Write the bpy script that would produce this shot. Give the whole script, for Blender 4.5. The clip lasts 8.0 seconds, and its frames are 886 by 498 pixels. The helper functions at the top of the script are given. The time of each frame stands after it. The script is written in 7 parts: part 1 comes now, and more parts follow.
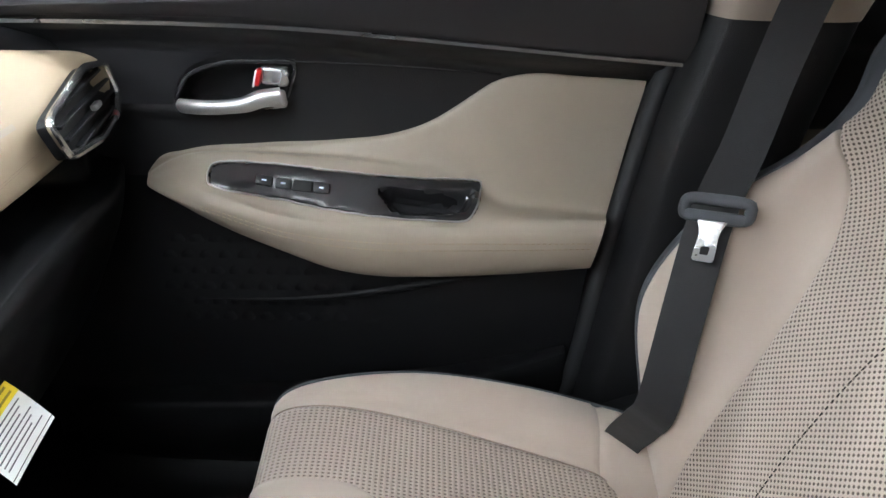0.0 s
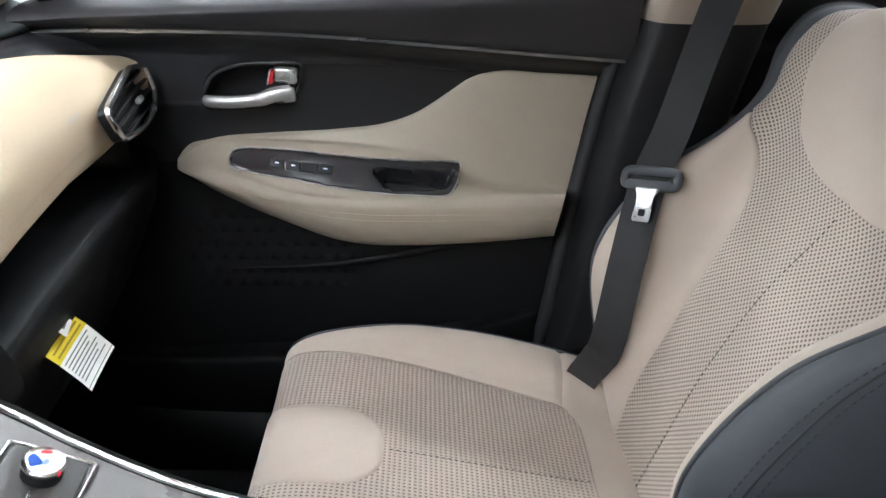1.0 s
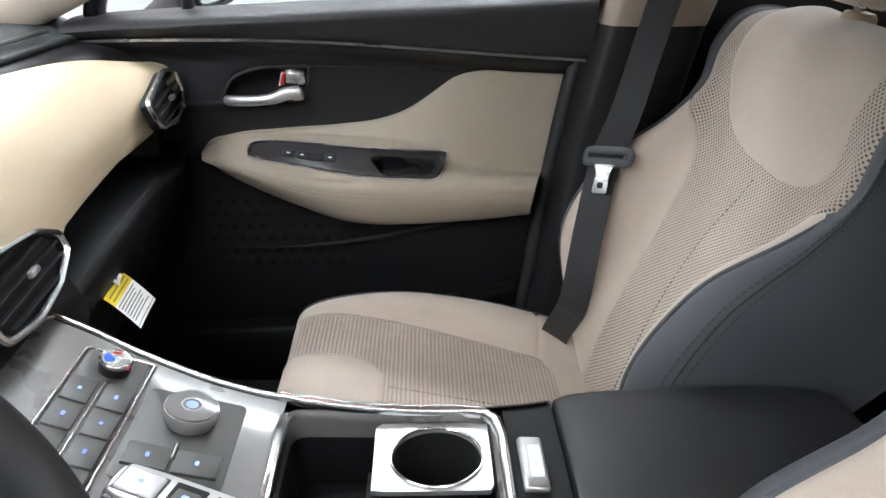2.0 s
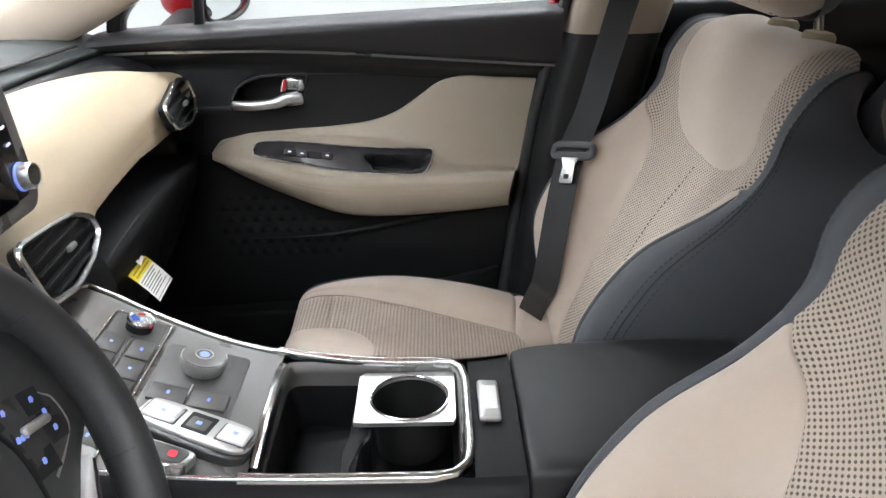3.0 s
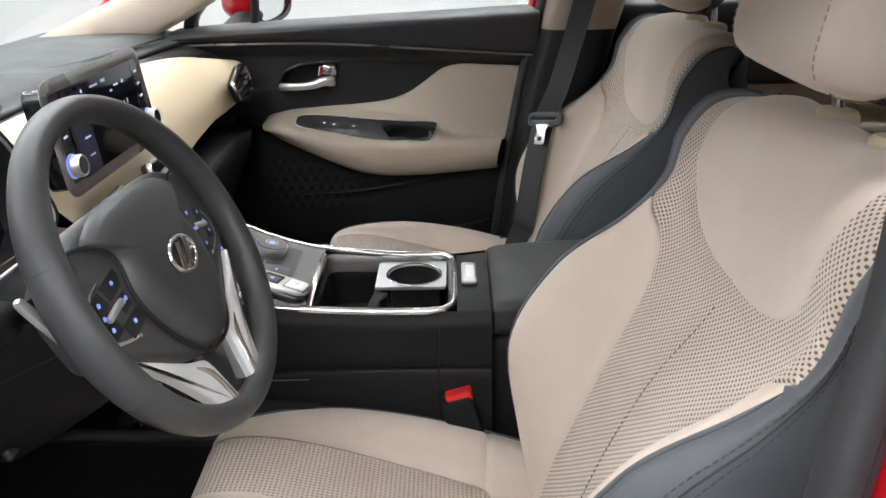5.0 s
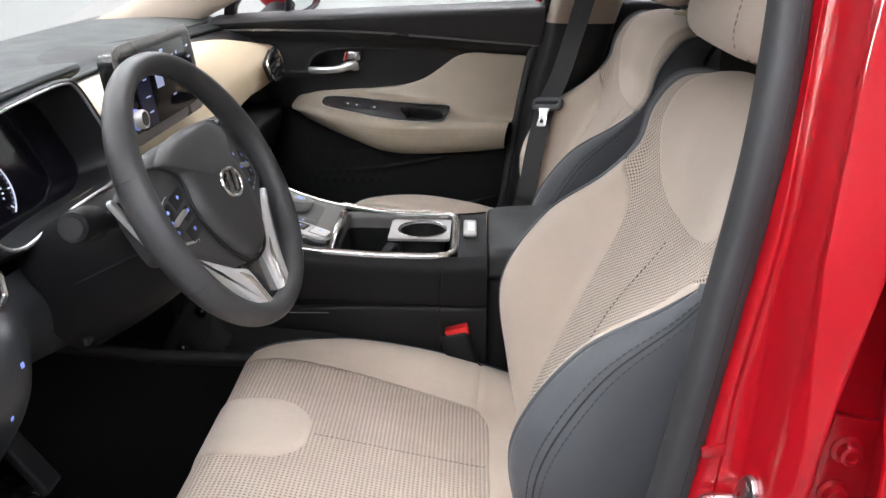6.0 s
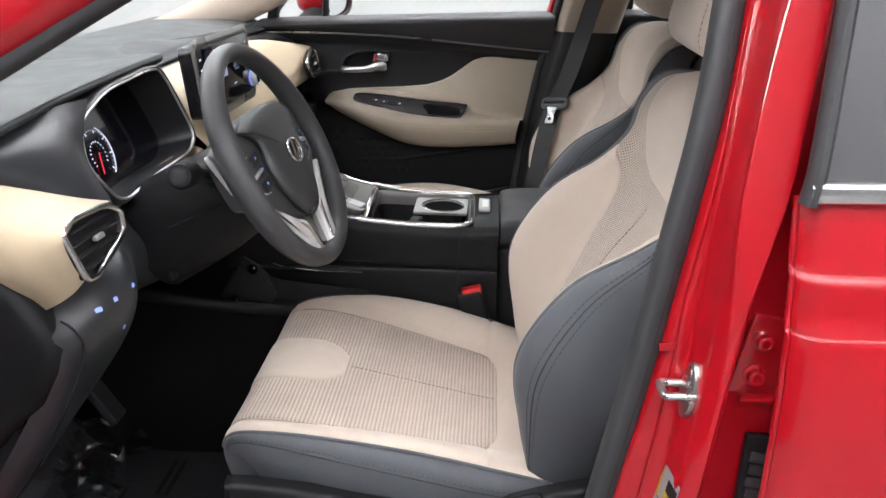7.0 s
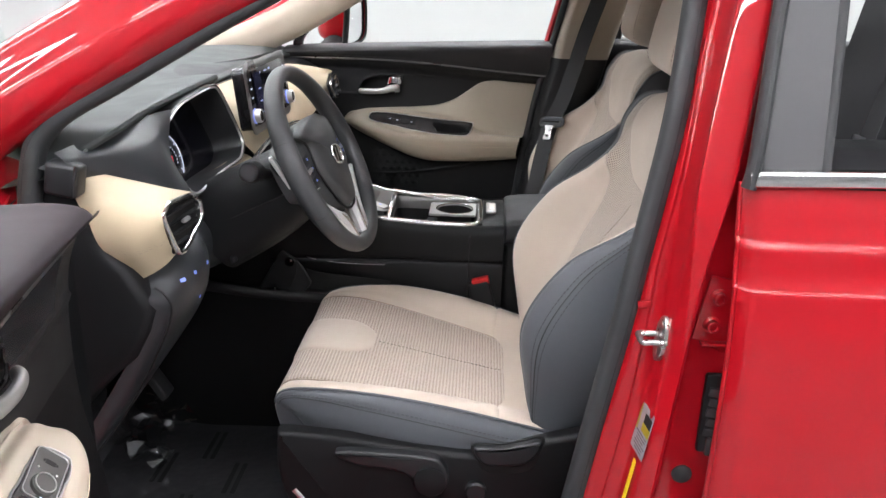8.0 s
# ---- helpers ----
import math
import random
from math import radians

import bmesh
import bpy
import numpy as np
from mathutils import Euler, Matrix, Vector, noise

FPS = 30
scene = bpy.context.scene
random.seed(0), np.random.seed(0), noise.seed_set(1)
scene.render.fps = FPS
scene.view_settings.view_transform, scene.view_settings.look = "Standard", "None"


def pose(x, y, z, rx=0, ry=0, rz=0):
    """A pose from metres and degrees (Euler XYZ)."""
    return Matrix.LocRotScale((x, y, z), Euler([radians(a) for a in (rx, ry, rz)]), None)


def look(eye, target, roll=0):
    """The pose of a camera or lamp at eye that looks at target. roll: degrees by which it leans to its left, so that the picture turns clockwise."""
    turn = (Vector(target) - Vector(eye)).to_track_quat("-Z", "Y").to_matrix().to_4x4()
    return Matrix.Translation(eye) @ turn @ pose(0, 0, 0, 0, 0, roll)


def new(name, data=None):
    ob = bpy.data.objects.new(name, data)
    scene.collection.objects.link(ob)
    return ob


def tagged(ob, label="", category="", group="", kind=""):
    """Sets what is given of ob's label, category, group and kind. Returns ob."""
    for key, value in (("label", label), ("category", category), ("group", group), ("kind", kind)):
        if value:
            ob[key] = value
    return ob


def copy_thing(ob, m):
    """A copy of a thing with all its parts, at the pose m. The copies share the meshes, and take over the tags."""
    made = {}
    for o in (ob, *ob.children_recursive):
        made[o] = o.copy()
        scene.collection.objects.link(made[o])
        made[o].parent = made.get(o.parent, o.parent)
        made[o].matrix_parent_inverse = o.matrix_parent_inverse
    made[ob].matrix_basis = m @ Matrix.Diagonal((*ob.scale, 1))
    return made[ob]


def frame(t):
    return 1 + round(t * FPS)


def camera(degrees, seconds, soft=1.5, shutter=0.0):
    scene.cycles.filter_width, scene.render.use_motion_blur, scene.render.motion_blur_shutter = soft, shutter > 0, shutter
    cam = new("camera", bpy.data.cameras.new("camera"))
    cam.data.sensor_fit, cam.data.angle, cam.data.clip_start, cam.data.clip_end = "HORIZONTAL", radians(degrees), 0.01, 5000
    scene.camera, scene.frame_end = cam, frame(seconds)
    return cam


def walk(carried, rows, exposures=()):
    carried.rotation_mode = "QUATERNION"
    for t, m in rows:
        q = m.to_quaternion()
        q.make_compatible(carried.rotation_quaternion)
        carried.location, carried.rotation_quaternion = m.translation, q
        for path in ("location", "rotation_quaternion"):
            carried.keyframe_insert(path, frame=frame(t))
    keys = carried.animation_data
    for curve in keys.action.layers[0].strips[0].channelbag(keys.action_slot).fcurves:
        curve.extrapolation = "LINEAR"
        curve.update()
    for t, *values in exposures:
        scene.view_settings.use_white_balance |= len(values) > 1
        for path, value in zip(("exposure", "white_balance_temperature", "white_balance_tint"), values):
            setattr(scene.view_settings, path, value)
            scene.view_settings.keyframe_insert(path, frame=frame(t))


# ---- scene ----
cam = camera(56.5, 8.0)
PATH = [
    (0, (-0.026, -0.201, 1.295), (0.01, 1.582, 0.389), 1.4),
    (0.5, (-0.013, -0.297, 1.31), (0.007, 1.494, 0.421), 1.1),
    (1, (-0.011, -0.394, 1.326), (0.03, 1.401, 0.446), 0.8),
    (1.5, (-0.008, -0.503, 1.322), (0.041, 1.309, 0.478), 0.3),
    (3, (0.047, -0.75, 1.35), (0.057, 1.085, 0.555), -1.1),
    (3.5, (0.067, -0.845, 1.361), (0.063, 0.995, 0.578), -1.3),
    (4, (0.06, -0.967, 1.364), (0.052, 0.88, 0.597), -1.4),
    (4.5, (0.064, -1.08, 1.368), (0.051, 0.769, 0.607), -1.4),
    (6, (0.104, -1.385, 1.358), (0.031, 0.47, 0.614), 0.0),
    (6.5, (0.112, -1.512, 1.37), (0.023, 0.343, 0.629), 0.9),
    (7, (0.095, -1.633, 1.372), (0.002, 0.231, 0.652), 1.2),
    (7.5, (0.069, -1.776, 1.38), (-0.017, 0.098, 0.687), 1.4),
    (8, (0.066, -1.886, 1.395), (-0.014, 0.0, 0.734), 1.6),
]
walk(cam, [(t, look(eye, target, roll)) for t, eye, target, roll in PATH], [(0.0, 0.16, 6100, 9), (1.5, 0.16, 6150, 9), (3.5, 0.08, 6400, 10), (4.5, 0.0, 6500, 10), (6.0, 0.0, 6480, 12.5), (8.0, -0.06, 6480, 13)])

# ---- light ----
world = bpy.data.worlds.new("showroom_air")
scene.world = world
world.use_nodes = True
world.node_tree.nodes["Background"].inputs[0].default_value = (0.9, 0.95, 1.0, 1)
world.node_tree.nodes["Background"].inputs[1].default_value = 0.05
LAMP = 63.0          # radiance of the ceiling tubes


# ---- materials ----
def shader(name, colour, rough=0.5, metal=0.0, grain=0.0, grain_size=0.002, mottle=0.06, mottle_size=0.08, bump=0.15,
           coat=0.0, coat_rough=0.05, sheen=0.0, spec=0.5, emit=0.0):
    m = bpy.data.materials.new(name)
    m.use_nodes = True
    nt = m.node_tree
    b = nt.nodes["Principled BSDF"]
    b.inputs["Roughness"].default_value = rough
    b.inputs["Metallic"].default_value = metal
    b.inputs["Coat Weight"].default_value = coat
    b.inputs["Coat Roughness"].default_value = coat_rough
    b.inputs["Sheen Weight"].default_value = sheen
    b.inputs["Specular IOR Level"].default_value = spec
    co = nt.nodes.new("ShaderNodeTexCoord")
    big = nt.nodes.new("ShaderNodeTexNoise")
    big.inputs["Scale"].default_value = 1 / mottle_size
    big.inputs["Detail"].default_value = 5
    nt.links.new(co.outputs["Object"], big.inputs["Vector"])
    ramp = nt.nodes.new("ShaderNodeMapRange")
    ramp.inputs["From Min"].default_value, ramp.inputs["From Max"].default_value = 0.3, 0.7
    ramp.inputs["To Min"].default_value, ramp.inputs["To Max"].default_value = 1 - mottle, 1 + mottle
    nt.links.new(big.outputs["Fac"], ramp.inputs["Value"])
    mul = nt.nodes.new("ShaderNodeVectorMath")
    mul.operation = "SCALE"
    mul.inputs[0].default_value = colour
    nt.links.new(ramp.outputs["Result"], mul.inputs["Scale"])
    nt.links.new(mul.outputs["Vector"], b.inputs["Base Color"])
    rr = nt.nodes.new("ShaderNodeMapRange")
    rr.inputs["From Min"].default_value, rr.inputs["From Max"].default_value = 0.3, 0.7
    rr.inputs["To Min"].default_value, rr.inputs["To Max"].default_value = max(0.0, rough - 0.06), min(1.0, rough + 0.06)
    nt.links.new(big.outputs["Fac"], rr.inputs["Value"])
    nt.links.new(rr.outputs["Result"], b.inputs["Roughness"])
    if grain:
        vo = nt.nodes.new("ShaderNodeTexVoronoi")
        vo.inputs["Scale"].default_value = 1 / grain_size
        nt.links.new(co.outputs["Object"], vo.inputs["Vector"])
        bu = nt.nodes.new("ShaderNodeBump")
        bu.inputs["Strength"].default_value = bump
        bu.inputs["Distance"].default_value = grain
        nt.links.new(vo.outputs["Distance"], bu.inputs["Height"])
        nt.links.new(bu.outputs["Normal"], b.inputs["Normal"])
    if emit:
        b.inputs["Emission Color"].default_value = (*colour, 1)
        b.inputs["Emission Strength"].default_value = emit
    return m


def knit(name, light, dark, pu=0.0066, pv=0.0072, stagger=False):
    """Perforated seat fabric: ribs across with rows of dark holes between them, from the surface lengths in the UV map."""
    m = shader(name, light, 0.85, sheen=0.25)
    nt = m.node_tree
    b = nt.nodes["Principled BSDF"]
    uv = nt.nodes.new("ShaderNodeUVMap")
    sep = nt.nodes.new("ShaderNodeSeparateXYZ")
    nt.links.new(uv.outputs["UV"], sep.inputs[0])

    def op(kind, a, c):
        n = nt.nodes.new("ShaderNodeMath")
        n.operation = kind
        for i, v in enumerate((a, c)):
            if isinstance(v, (int, float)):
                n.inputs[i].default_value = v
            elif v is not None:
                nt.links.new(v, n.inputs[i])
        return n.outputs[0]

    su = op("COSINE", op("MULTIPLY", sep.outputs["X"], 2 * math.pi / pu), None)
    sv = op("COSINE", op("MULTIPLY", sep.outputs["Y"], 2 * math.pi / pv), None)
    prod = op("MULTIPLY", op("MAXIMUM", op("ADD", su, 0.30), 0.0), op("MAXIMUM", op("ADD", sv, 0.15), 0.0))
    rib = op("MULTIPLY", op("SUBTRACT", 1.0, su), 0.5)
    if stagger:
        au = op("SINE", op("MULTIPLY", sep.outputs["X"], math.pi / pu), None)
        av = op("SINE", op("MULTIPLY", sep.outputs["Y"], math.pi / pv), None)
        prod = op("MULTIPLY", au, av)
        rib = op("MULTIPLY", nt.nodes.new("ShaderNodeValue").outputs[0], 0.0)
    dot = nt.nodes.new("ShaderNodeMapRange")
    dot.interpolation_type = "SMOOTHSTEP"
    dot.inputs["From Min"].default_value, dot.inputs["From Max"].default_value = 0.10, 0.55
    nt.links.new(prod, dot.inputs["Value"])
    nz = nt.nodes.new("ShaderNodeTexNoise")
    nz.inputs["Scale"].default_value = 900
    nz.inputs["Detail"].default_value = 3
    co = nt.nodes.new("ShaderNodeTexCoord")
    nt.links.new(co.outputs["Object"], nz.inputs["Vector"])
    old = b.inputs["Base Color"].links[0].from_socket
    thread = nt.nodes.new("ShaderNodeVectorMath")
    thread.operation = "SCALE"
    nt.links.new(old, thread.inputs[0])
    nt.links.new(op("ADD", op("MULTIPLY", nz.outputs["Fac"], 0.5), 0.75), thread.inputs["Scale"])
    mix = nt.nodes.new("ShaderNodeMix")
    mix.data_type = "RGBA"
    nt.links.new(dot.outputs["Result"], mix.inputs["Factor"])
    nt.links.new(thread.outputs["Vector"], mix.inputs["A"])
    mix.inputs["B"].default_value = (*dark, 1)
    nt.links.new(mix.outputs["Result"], b.inputs["Base Color"])
    bu = nt.nodes.new("ShaderNodeBump")
    bu.inputs["Strength"].default_value, bu.inputs["Distance"].default_value = 0.6, 0.0012
    nt.links.new(op("SUBTRACT", op("ADD", op("MULTIPLY", nz.outputs["Fac"], 0.25), op("MULTIPLY", rib, 0.9)), dot.outputs["Result"]), bu.inputs["Height"])
    nt.links.new(bu.outputs["Normal"], b.inputs["Normal"])
    return m


def cloth(name, colour, rough=0.8, weave=0.0009, sheen=0.3):
    """Plain woven or napped cloth with a very fine thread relief."""
    m = shader(name, colour, rough, sheen=sheen, mottle=0.05, mottle_size=0.12)
    nt = m.node_tree
    b = nt.nodes["Principled BSDF"]
    co = nt.nodes.new("ShaderNodeTexCoord")
    nz = nt.nodes.new("ShaderNodeTexNoise")
    nz.inputs["Scale"].default_value, nz.inputs["Detail"].default_value = 1 / weave, 2
    nt.links.new(co.outputs["Object"], nz.inputs["Vector"])
    soft = nt.nodes.new("ShaderNodeTexNoise")
    soft.inputs["Scale"].default_value, soft.inputs["Detail"].default_value = 22, 3
    nt.links.new(co.outputs["Object"], soft.inputs["Vector"])
    add = nt.nodes.new("ShaderNodeMath")
    add.operation = "MULTIPLY_ADD"
    add.inputs[1].default_value = 6.0
    nt.links.new(soft.outputs["Fac"], add.inputs[0])
    nt.links.new(nz.outputs["Fac"], add.inputs[2])
    bu = nt.nodes.new("ShaderNodeBump")
    bu.inputs["Strength"].default_value, bu.inputs["Distance"].default_value = 0.5, 0.0006
    nt.links.new(add.outputs[0], bu.inputs["Height"])
    nt.links.new(bu.outputs["Normal"], b.inputs["Normal"])
    return m


def clear_glass(name, tint, gloss=0.06):
    m = bpy.data.materials.new(name)
    m.use_nodes = True
    nt = m.node_tree
    nt.nodes.remove(nt.nodes["Principled BSDF"])
    tr, gl, mx = (nt.nodes.new(k) for k in ("ShaderNodeBsdfTransparent", "ShaderNodeBsdfGlossy", "ShaderNodeMixShader"))
    tr.inputs["Color"].default_value = (*tint, 1)
    gl.inputs["Roughness"].default_value = 0.02
    mx.inputs["Fac"].default_value = gloss
    nt.links.new(tr.outputs[0], mx.inputs[1])
    nt.links.new(gl.outputs[0], mx.inputs[2])
    nt.links.new(mx.outputs[0], nt.nodes["Material Output"].inputs["Surface"])
    return m


BEIGE_CLOTH = cloth("beige_seat_cloth", (0.520, 0.440, 0.365))
BEIGE_KNIT = knit("beige_perforated_knit", (0.505, 0.427, 0.352), (0.11, 0.083, 0.068), 0.0036, 0.0040, True)
SEAT_KNIT = knit("beige_open_knit", (0.505, 0.427, 0.352), (0.20, 0.152, 0.127), 0.0063, 0.0054)
SEAM_THREAD = shader("brown_seam_thread", (0.34, 0.27, 0.225), 0.8)
GREY_CLOTH = cloth("charcoal_seat_cloth", (0.070, 0.076, 0.086), 0.62, sheen=0.1)
BEIGE_SKIN = shader("beige_soft_trim", (0.46, 0.375, 0.255), 0.48, grain=0.0008, grain_size=0.0014, mottle=0.03)
BEIGE_DOOR = shader("beige_door_vinyl", (0.43, 0.375, 0.295), 0.45, grain=0.0008, grain_size=0.0014, mottle=0.03)
BEIGE_PILLAR = cloth("beige_pillar_trim", (0.43, 0.365, 0.295), 0.85)
BLACK_SOFT = shader("black_soft_trim", (0.013, 0.0135, 0.015), 0.42, spec=0.4, grain=0.0006, grain_size=0.0012)
BLACK_HARD = shader("black_grained_plastic", (0.0075, 0.0077, 0.0085), 0.48, spec=0.22, grain=0.0008, grain_size=0.0011, bump=0.3)
BLACK_GLOSS = shader("dark_gloss_trim", (0.03, 0.03, 0.032), 0.2, coat=0.5, coat_rough=0.1)
GREY_GLOSS = shader("grey_lacquer_panel", (0.15, 0.144, 0.138), 0.30, metal=0.15, coat=0.4, coat_rough=0.06)
KEY_GREY = shader("grey_satin_keys", (0.075, 0.073, 0.069), 0.42, metal=0.0, mottle=0.03)
DASH_TOP = shader("dark_grey_dash_skin", (0.038, 0.044, 0.044), 0.55, spec=0.4, grain=0.0008, grain_size=0.0013)
HOOD_SKIN = shader("dark_hood_skin", (0.022, 0.024, 0.027), 0.36, spec=0.5, grain=0.0006, grain_size=0.0012)
SPEAKER = shader("dark_speaker_mesh", (0.022, 0.025, 0.026), 0.6, grain=0.001, grain_size=0.003, bump=0.5)
RUBBER = shader("grey_black_rubber_seal", (0.026, 0.027, 0.029), 0.62, mottle=0.12, mottle_size=0.03)
CARPET = cloth("black_carpet", (0.032, 0.032, 0.036), 0.95, 0.002, 0.0)
CHROME = shader("satin_chrome", (0.70, 0.70, 0.69), 0.22, metal=1.0, mottle=0.02)
STEEL = shader("bare_steel", (0.55, 0.54, 0.53), 0.3, metal=1.0, mottle=0.08, mottle_size=0.01)
SPOKE_SILVER = shader("pale_silver_paint", (0.72, 0.72, 0.72), 0.36, metal=0.25, mottle=0.02)
ACCENT = shader("dark_satin_strip", (0.22, 0.22, 0.22), 0.3, metal=0.9, mottle=0.03)
SILVER = shader("silver_painted_plastic", (0.58, 0.58, 0.575), 0.32, metal=0.8, mottle=0.02)
RED_PAINT = shader("deep_red_car_paint", (0.36, 0.004, 0.010), 0.35, metal=0.0, spec=0.15, coat=1.0, coat_rough=0.02, mottle=0.02)
WHEEL_SKIN = shader("dark_grey_wheel_leather", (0.043, 0.0445, 0.046), 0.45, grain=0.0007, grain_size=0.0012)
BELT_WEB = cloth("black_belt_webbing", (0.013, 0.0135, 0.015), 0.6, 0.0012, 0.1)
RED_PLASTIC = shader("red_plastic", (0.6, 0.02, 0.02), 0.35, mottle=0.02)
BLUE_PRINT = shader("blue_print", (0.02, 0.10, 0.5), 0.4, mottle=0.02)
PAPER = shader("white_paper", (0.88, 0.88, 0.86), 0.7, mottle=0.02)
LABEL_GREY = shader("grey_label_film", (0.24, 0.215, 0.235), 0.4, mottle=0.05, mottle_size=0.01)
YELLOW_INK = shader("dark_yellow_print", (0.35, 0.26, 0.01), 0.6, mottle=0.02)
YELLOW = shader("yellow_print", (0.85, 0.66, 0.02), 0.6, mottle=0.02)
INK = shader("grey_print", (0.13, 0.12, 0.13), 0.7)
SCREEN = shader("dark_display_glass", (0.004, 0.004, 0.007), 0.08, coat=0.3, coat_rough=0.05, spec=0.3, mottle=0.0)
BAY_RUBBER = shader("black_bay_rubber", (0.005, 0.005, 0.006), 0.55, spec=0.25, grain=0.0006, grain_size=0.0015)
# driver's copy of the sill pad black, without the lift for window light
DOOR_SILL_SKIN = shader("dark_plum_sill_skin", (0.020, 0.017, 0.020), 0.6, spec=0.25, grain=0.0006, grain_size=0.0012)
DOOR_PLASTIC = shader("black_upper_trim_plastic", (0.015, 0.0153, 0.0165), 0.46, spec=0.4, grain=0.0008, grain_size=0.0011, bump=0.3)
LID_SKIN = shader("black_lid_skin", (0.022, 0.0225, 0.024), 0.45, spec=0.4, grain=0.0006, grain_size=0.0012)
# sill pad black with window light added to its colour, passenger's front door
SILL_SKIN_LIT = shader("window_lit_sill_skin", (0.030, 0.029, 0.031), 0.5, spec=0.4, grain=0.0006, grain_size=0.0012)
# near-black: holds the shade of recesses in its colour; also print and stitches
VOID = shader("shade_and_print_black", (0.004, 0.004, 0.004), 0.7)
APPLIQUE = shader("satin_grey_pillar_film", (0.05, 0.05, 0.053), 0.4, mottle=0.03)
BLUE_GLOW = shader("blue_white_legend", (0.24, 0.34, 0.90), 0.5, mottle=0.0, emit=0.42)
WHITE_GLOW = shader("white_legend", (0.7, 0.75, 0.9), 0.5, mottle=0.0, emit=0.4)
RED_GLOW = shader("red_legend", (0.9, 0.02, 0.05), 0.5, mottle=0.0, emit=0.6)
GLASS = clear_glass("clear_car_glass", (0.93, 0.97, 0.96), 0.02)
FILM = clear_glass("clear_plastic_film", (0.88, 0.89, 0.90), 0.20)
WALL_DARK = shader("grey_wall_paint", (0.13, 0.13, 0.135), 0.8, mottle=0.05, mottle_size=0.8)
WALL_WHITE = shader("white_wall_paint", (0.47, 0.47, 0.46), 0.8, mottle=0.006, mottle_size=0.8)
FLOOR_GREY = shader("sealed_grey_floor", (0.15, 0.15, 0.15), 0.4, mottle=0.08, mottle_size=0.5)
TUBE_GLOW = shader("ceiling_tube_diffuser", (0.96, 0.98, 1.0), 0.5, mottle=0.0, emit=LAMP)


# ---- builders ----
def spline(P, t, closed=False):
    """Catmull-Rom through the rows of P at the parameters t (0, 1, 2, ... are the rows)."""
    P = np.asarray(P, float)
    m = len(P)
    t = np.asarray(t, float)
    if closed:
        i = np.floor(t).astype(int)
        p = [P[(i + k) % m] for k in (-1, 0, 1, 2)]
    else:
        Q = np.concatenate([[2 * P[0] - P[1]], P, [2 * P[-1] - P[-2]]])
        i = np.clip(np.floor(t).astype(int), 0, m - 2)
        p = [Q[i + k] for k in (0, 1, 2, 3)]
    f = (t - i).reshape((-1,) + (1,) * (P.ndim - 1))
    return 0.5 * (2 * p[1] + (p[2] - p[0]) * f + (2 * p[0] - 5 * p[1] + 4 * p[2] - p[3]) * f**2 + (3 * p[1] - p[0] - 3 * p[2] + p[3]) * f**3)


def smooth(P, n, closed=False):
    m = len(P)
    return spline(P, np.linspace(0, m, n, endpoint=False) if closed else np.linspace(0, m - 1, n), closed)


def curve_of(pairs):
    """A smooth function through (x, value) pairs in rising x, held level past its ends."""
    xs, ys = np.array(pairs, float).T
    d = np.gradient(ys, xs) if len(xs) > 2 else np.full(len(xs), (ys[-1] - ys[0]) / (xs[-1] - xs[0]))

    def f(x):
        x = np.clip(np.asarray(x, float), xs[0], xs[-1])
        i = np.clip(np.searchsorted(xs, x, side="right") - 1, 0, len(xs) - 2)
        h = xs[i + 1] - xs[i]
        s = (x - xs[i]) / h
        return ((1 + 2 * s) * (1 - s) ** 2 * ys[i] + s * (1 - s) ** 2 * h * d[i] + s * s * (3 - 2 * s) * ys[i + 1] + s * s * (s - 1) * h * d[i + 1])
    return f


def part(name, data, material, parent=None, label="", flat=False, angle=42):
    """Links a bmesh, or (points, faces) or (points, faces, uv), as one mesh object."""
    me = bpy.data.meshes.new(name)
    if isinstance(data, bmesh.types.BMesh):
        bmesh.ops.recalc_face_normals(data, faces=data.faces[:])
        data.to_mesh(me)
        data.free()
    else:
        me.from_pydata([tuple(map(float, p)) for p in data[0]], [], [tuple(map(int, f)) for f in data[1]])
        if len(data) > 2:
            layer = me.uv_layers.new(name="UVMap")
            idx = np.empty(len(me.loops), int)
            me.loops.foreach_get("vertex_index", idx)
            layer.data.foreach_set("uv", np.asarray(data[2], float)[idx].ravel())
    me.materials.append(material)
    if not flat:
        me.polygons.foreach_set("use_smooth", [True] * len(me.polygons))
        me.set_sharp_from_angle(angle=radians(angle))
    ob = new(name, me)
    ob.parent = parent
    if label:
        ob["label"] = label
    return ob


def thing(name, label, category, at=(0, 0, 0), group="", kind=""):
    ob = new(name)
    ob.empty_display_size = 0.05
    ob.location = at
    return tagged(ob, label, category, group, kind)


def sheet(G, closed_u=False, closed_v=False, uv=None, caps=False):
    """(points, faces) of a grid of points."""
    nu, nv = G.shape[:2]
    idx = np.arange(nu * nv).reshape(nu, nv)
    F = []
    for i in range(nu if closed_u else nu - 1):
        for j in range(nv if closed_v else nv - 1):
            k, l = (i + 1) % nu, (j + 1) % nv
            F.append((idx[i, j], idx[k, j], idx[k, l], idx[i, l]))
    if caps:
        F += [tuple(idx[0, ::-1]), tuple(idx[-1])] if closed_v else [tuple(idx[::-1, 0]), tuple(idx[:, -1])]
    out = (G.reshape(-1, 3), F)
    return out + (uv.reshape(-1, 2),) if uv is not None else out


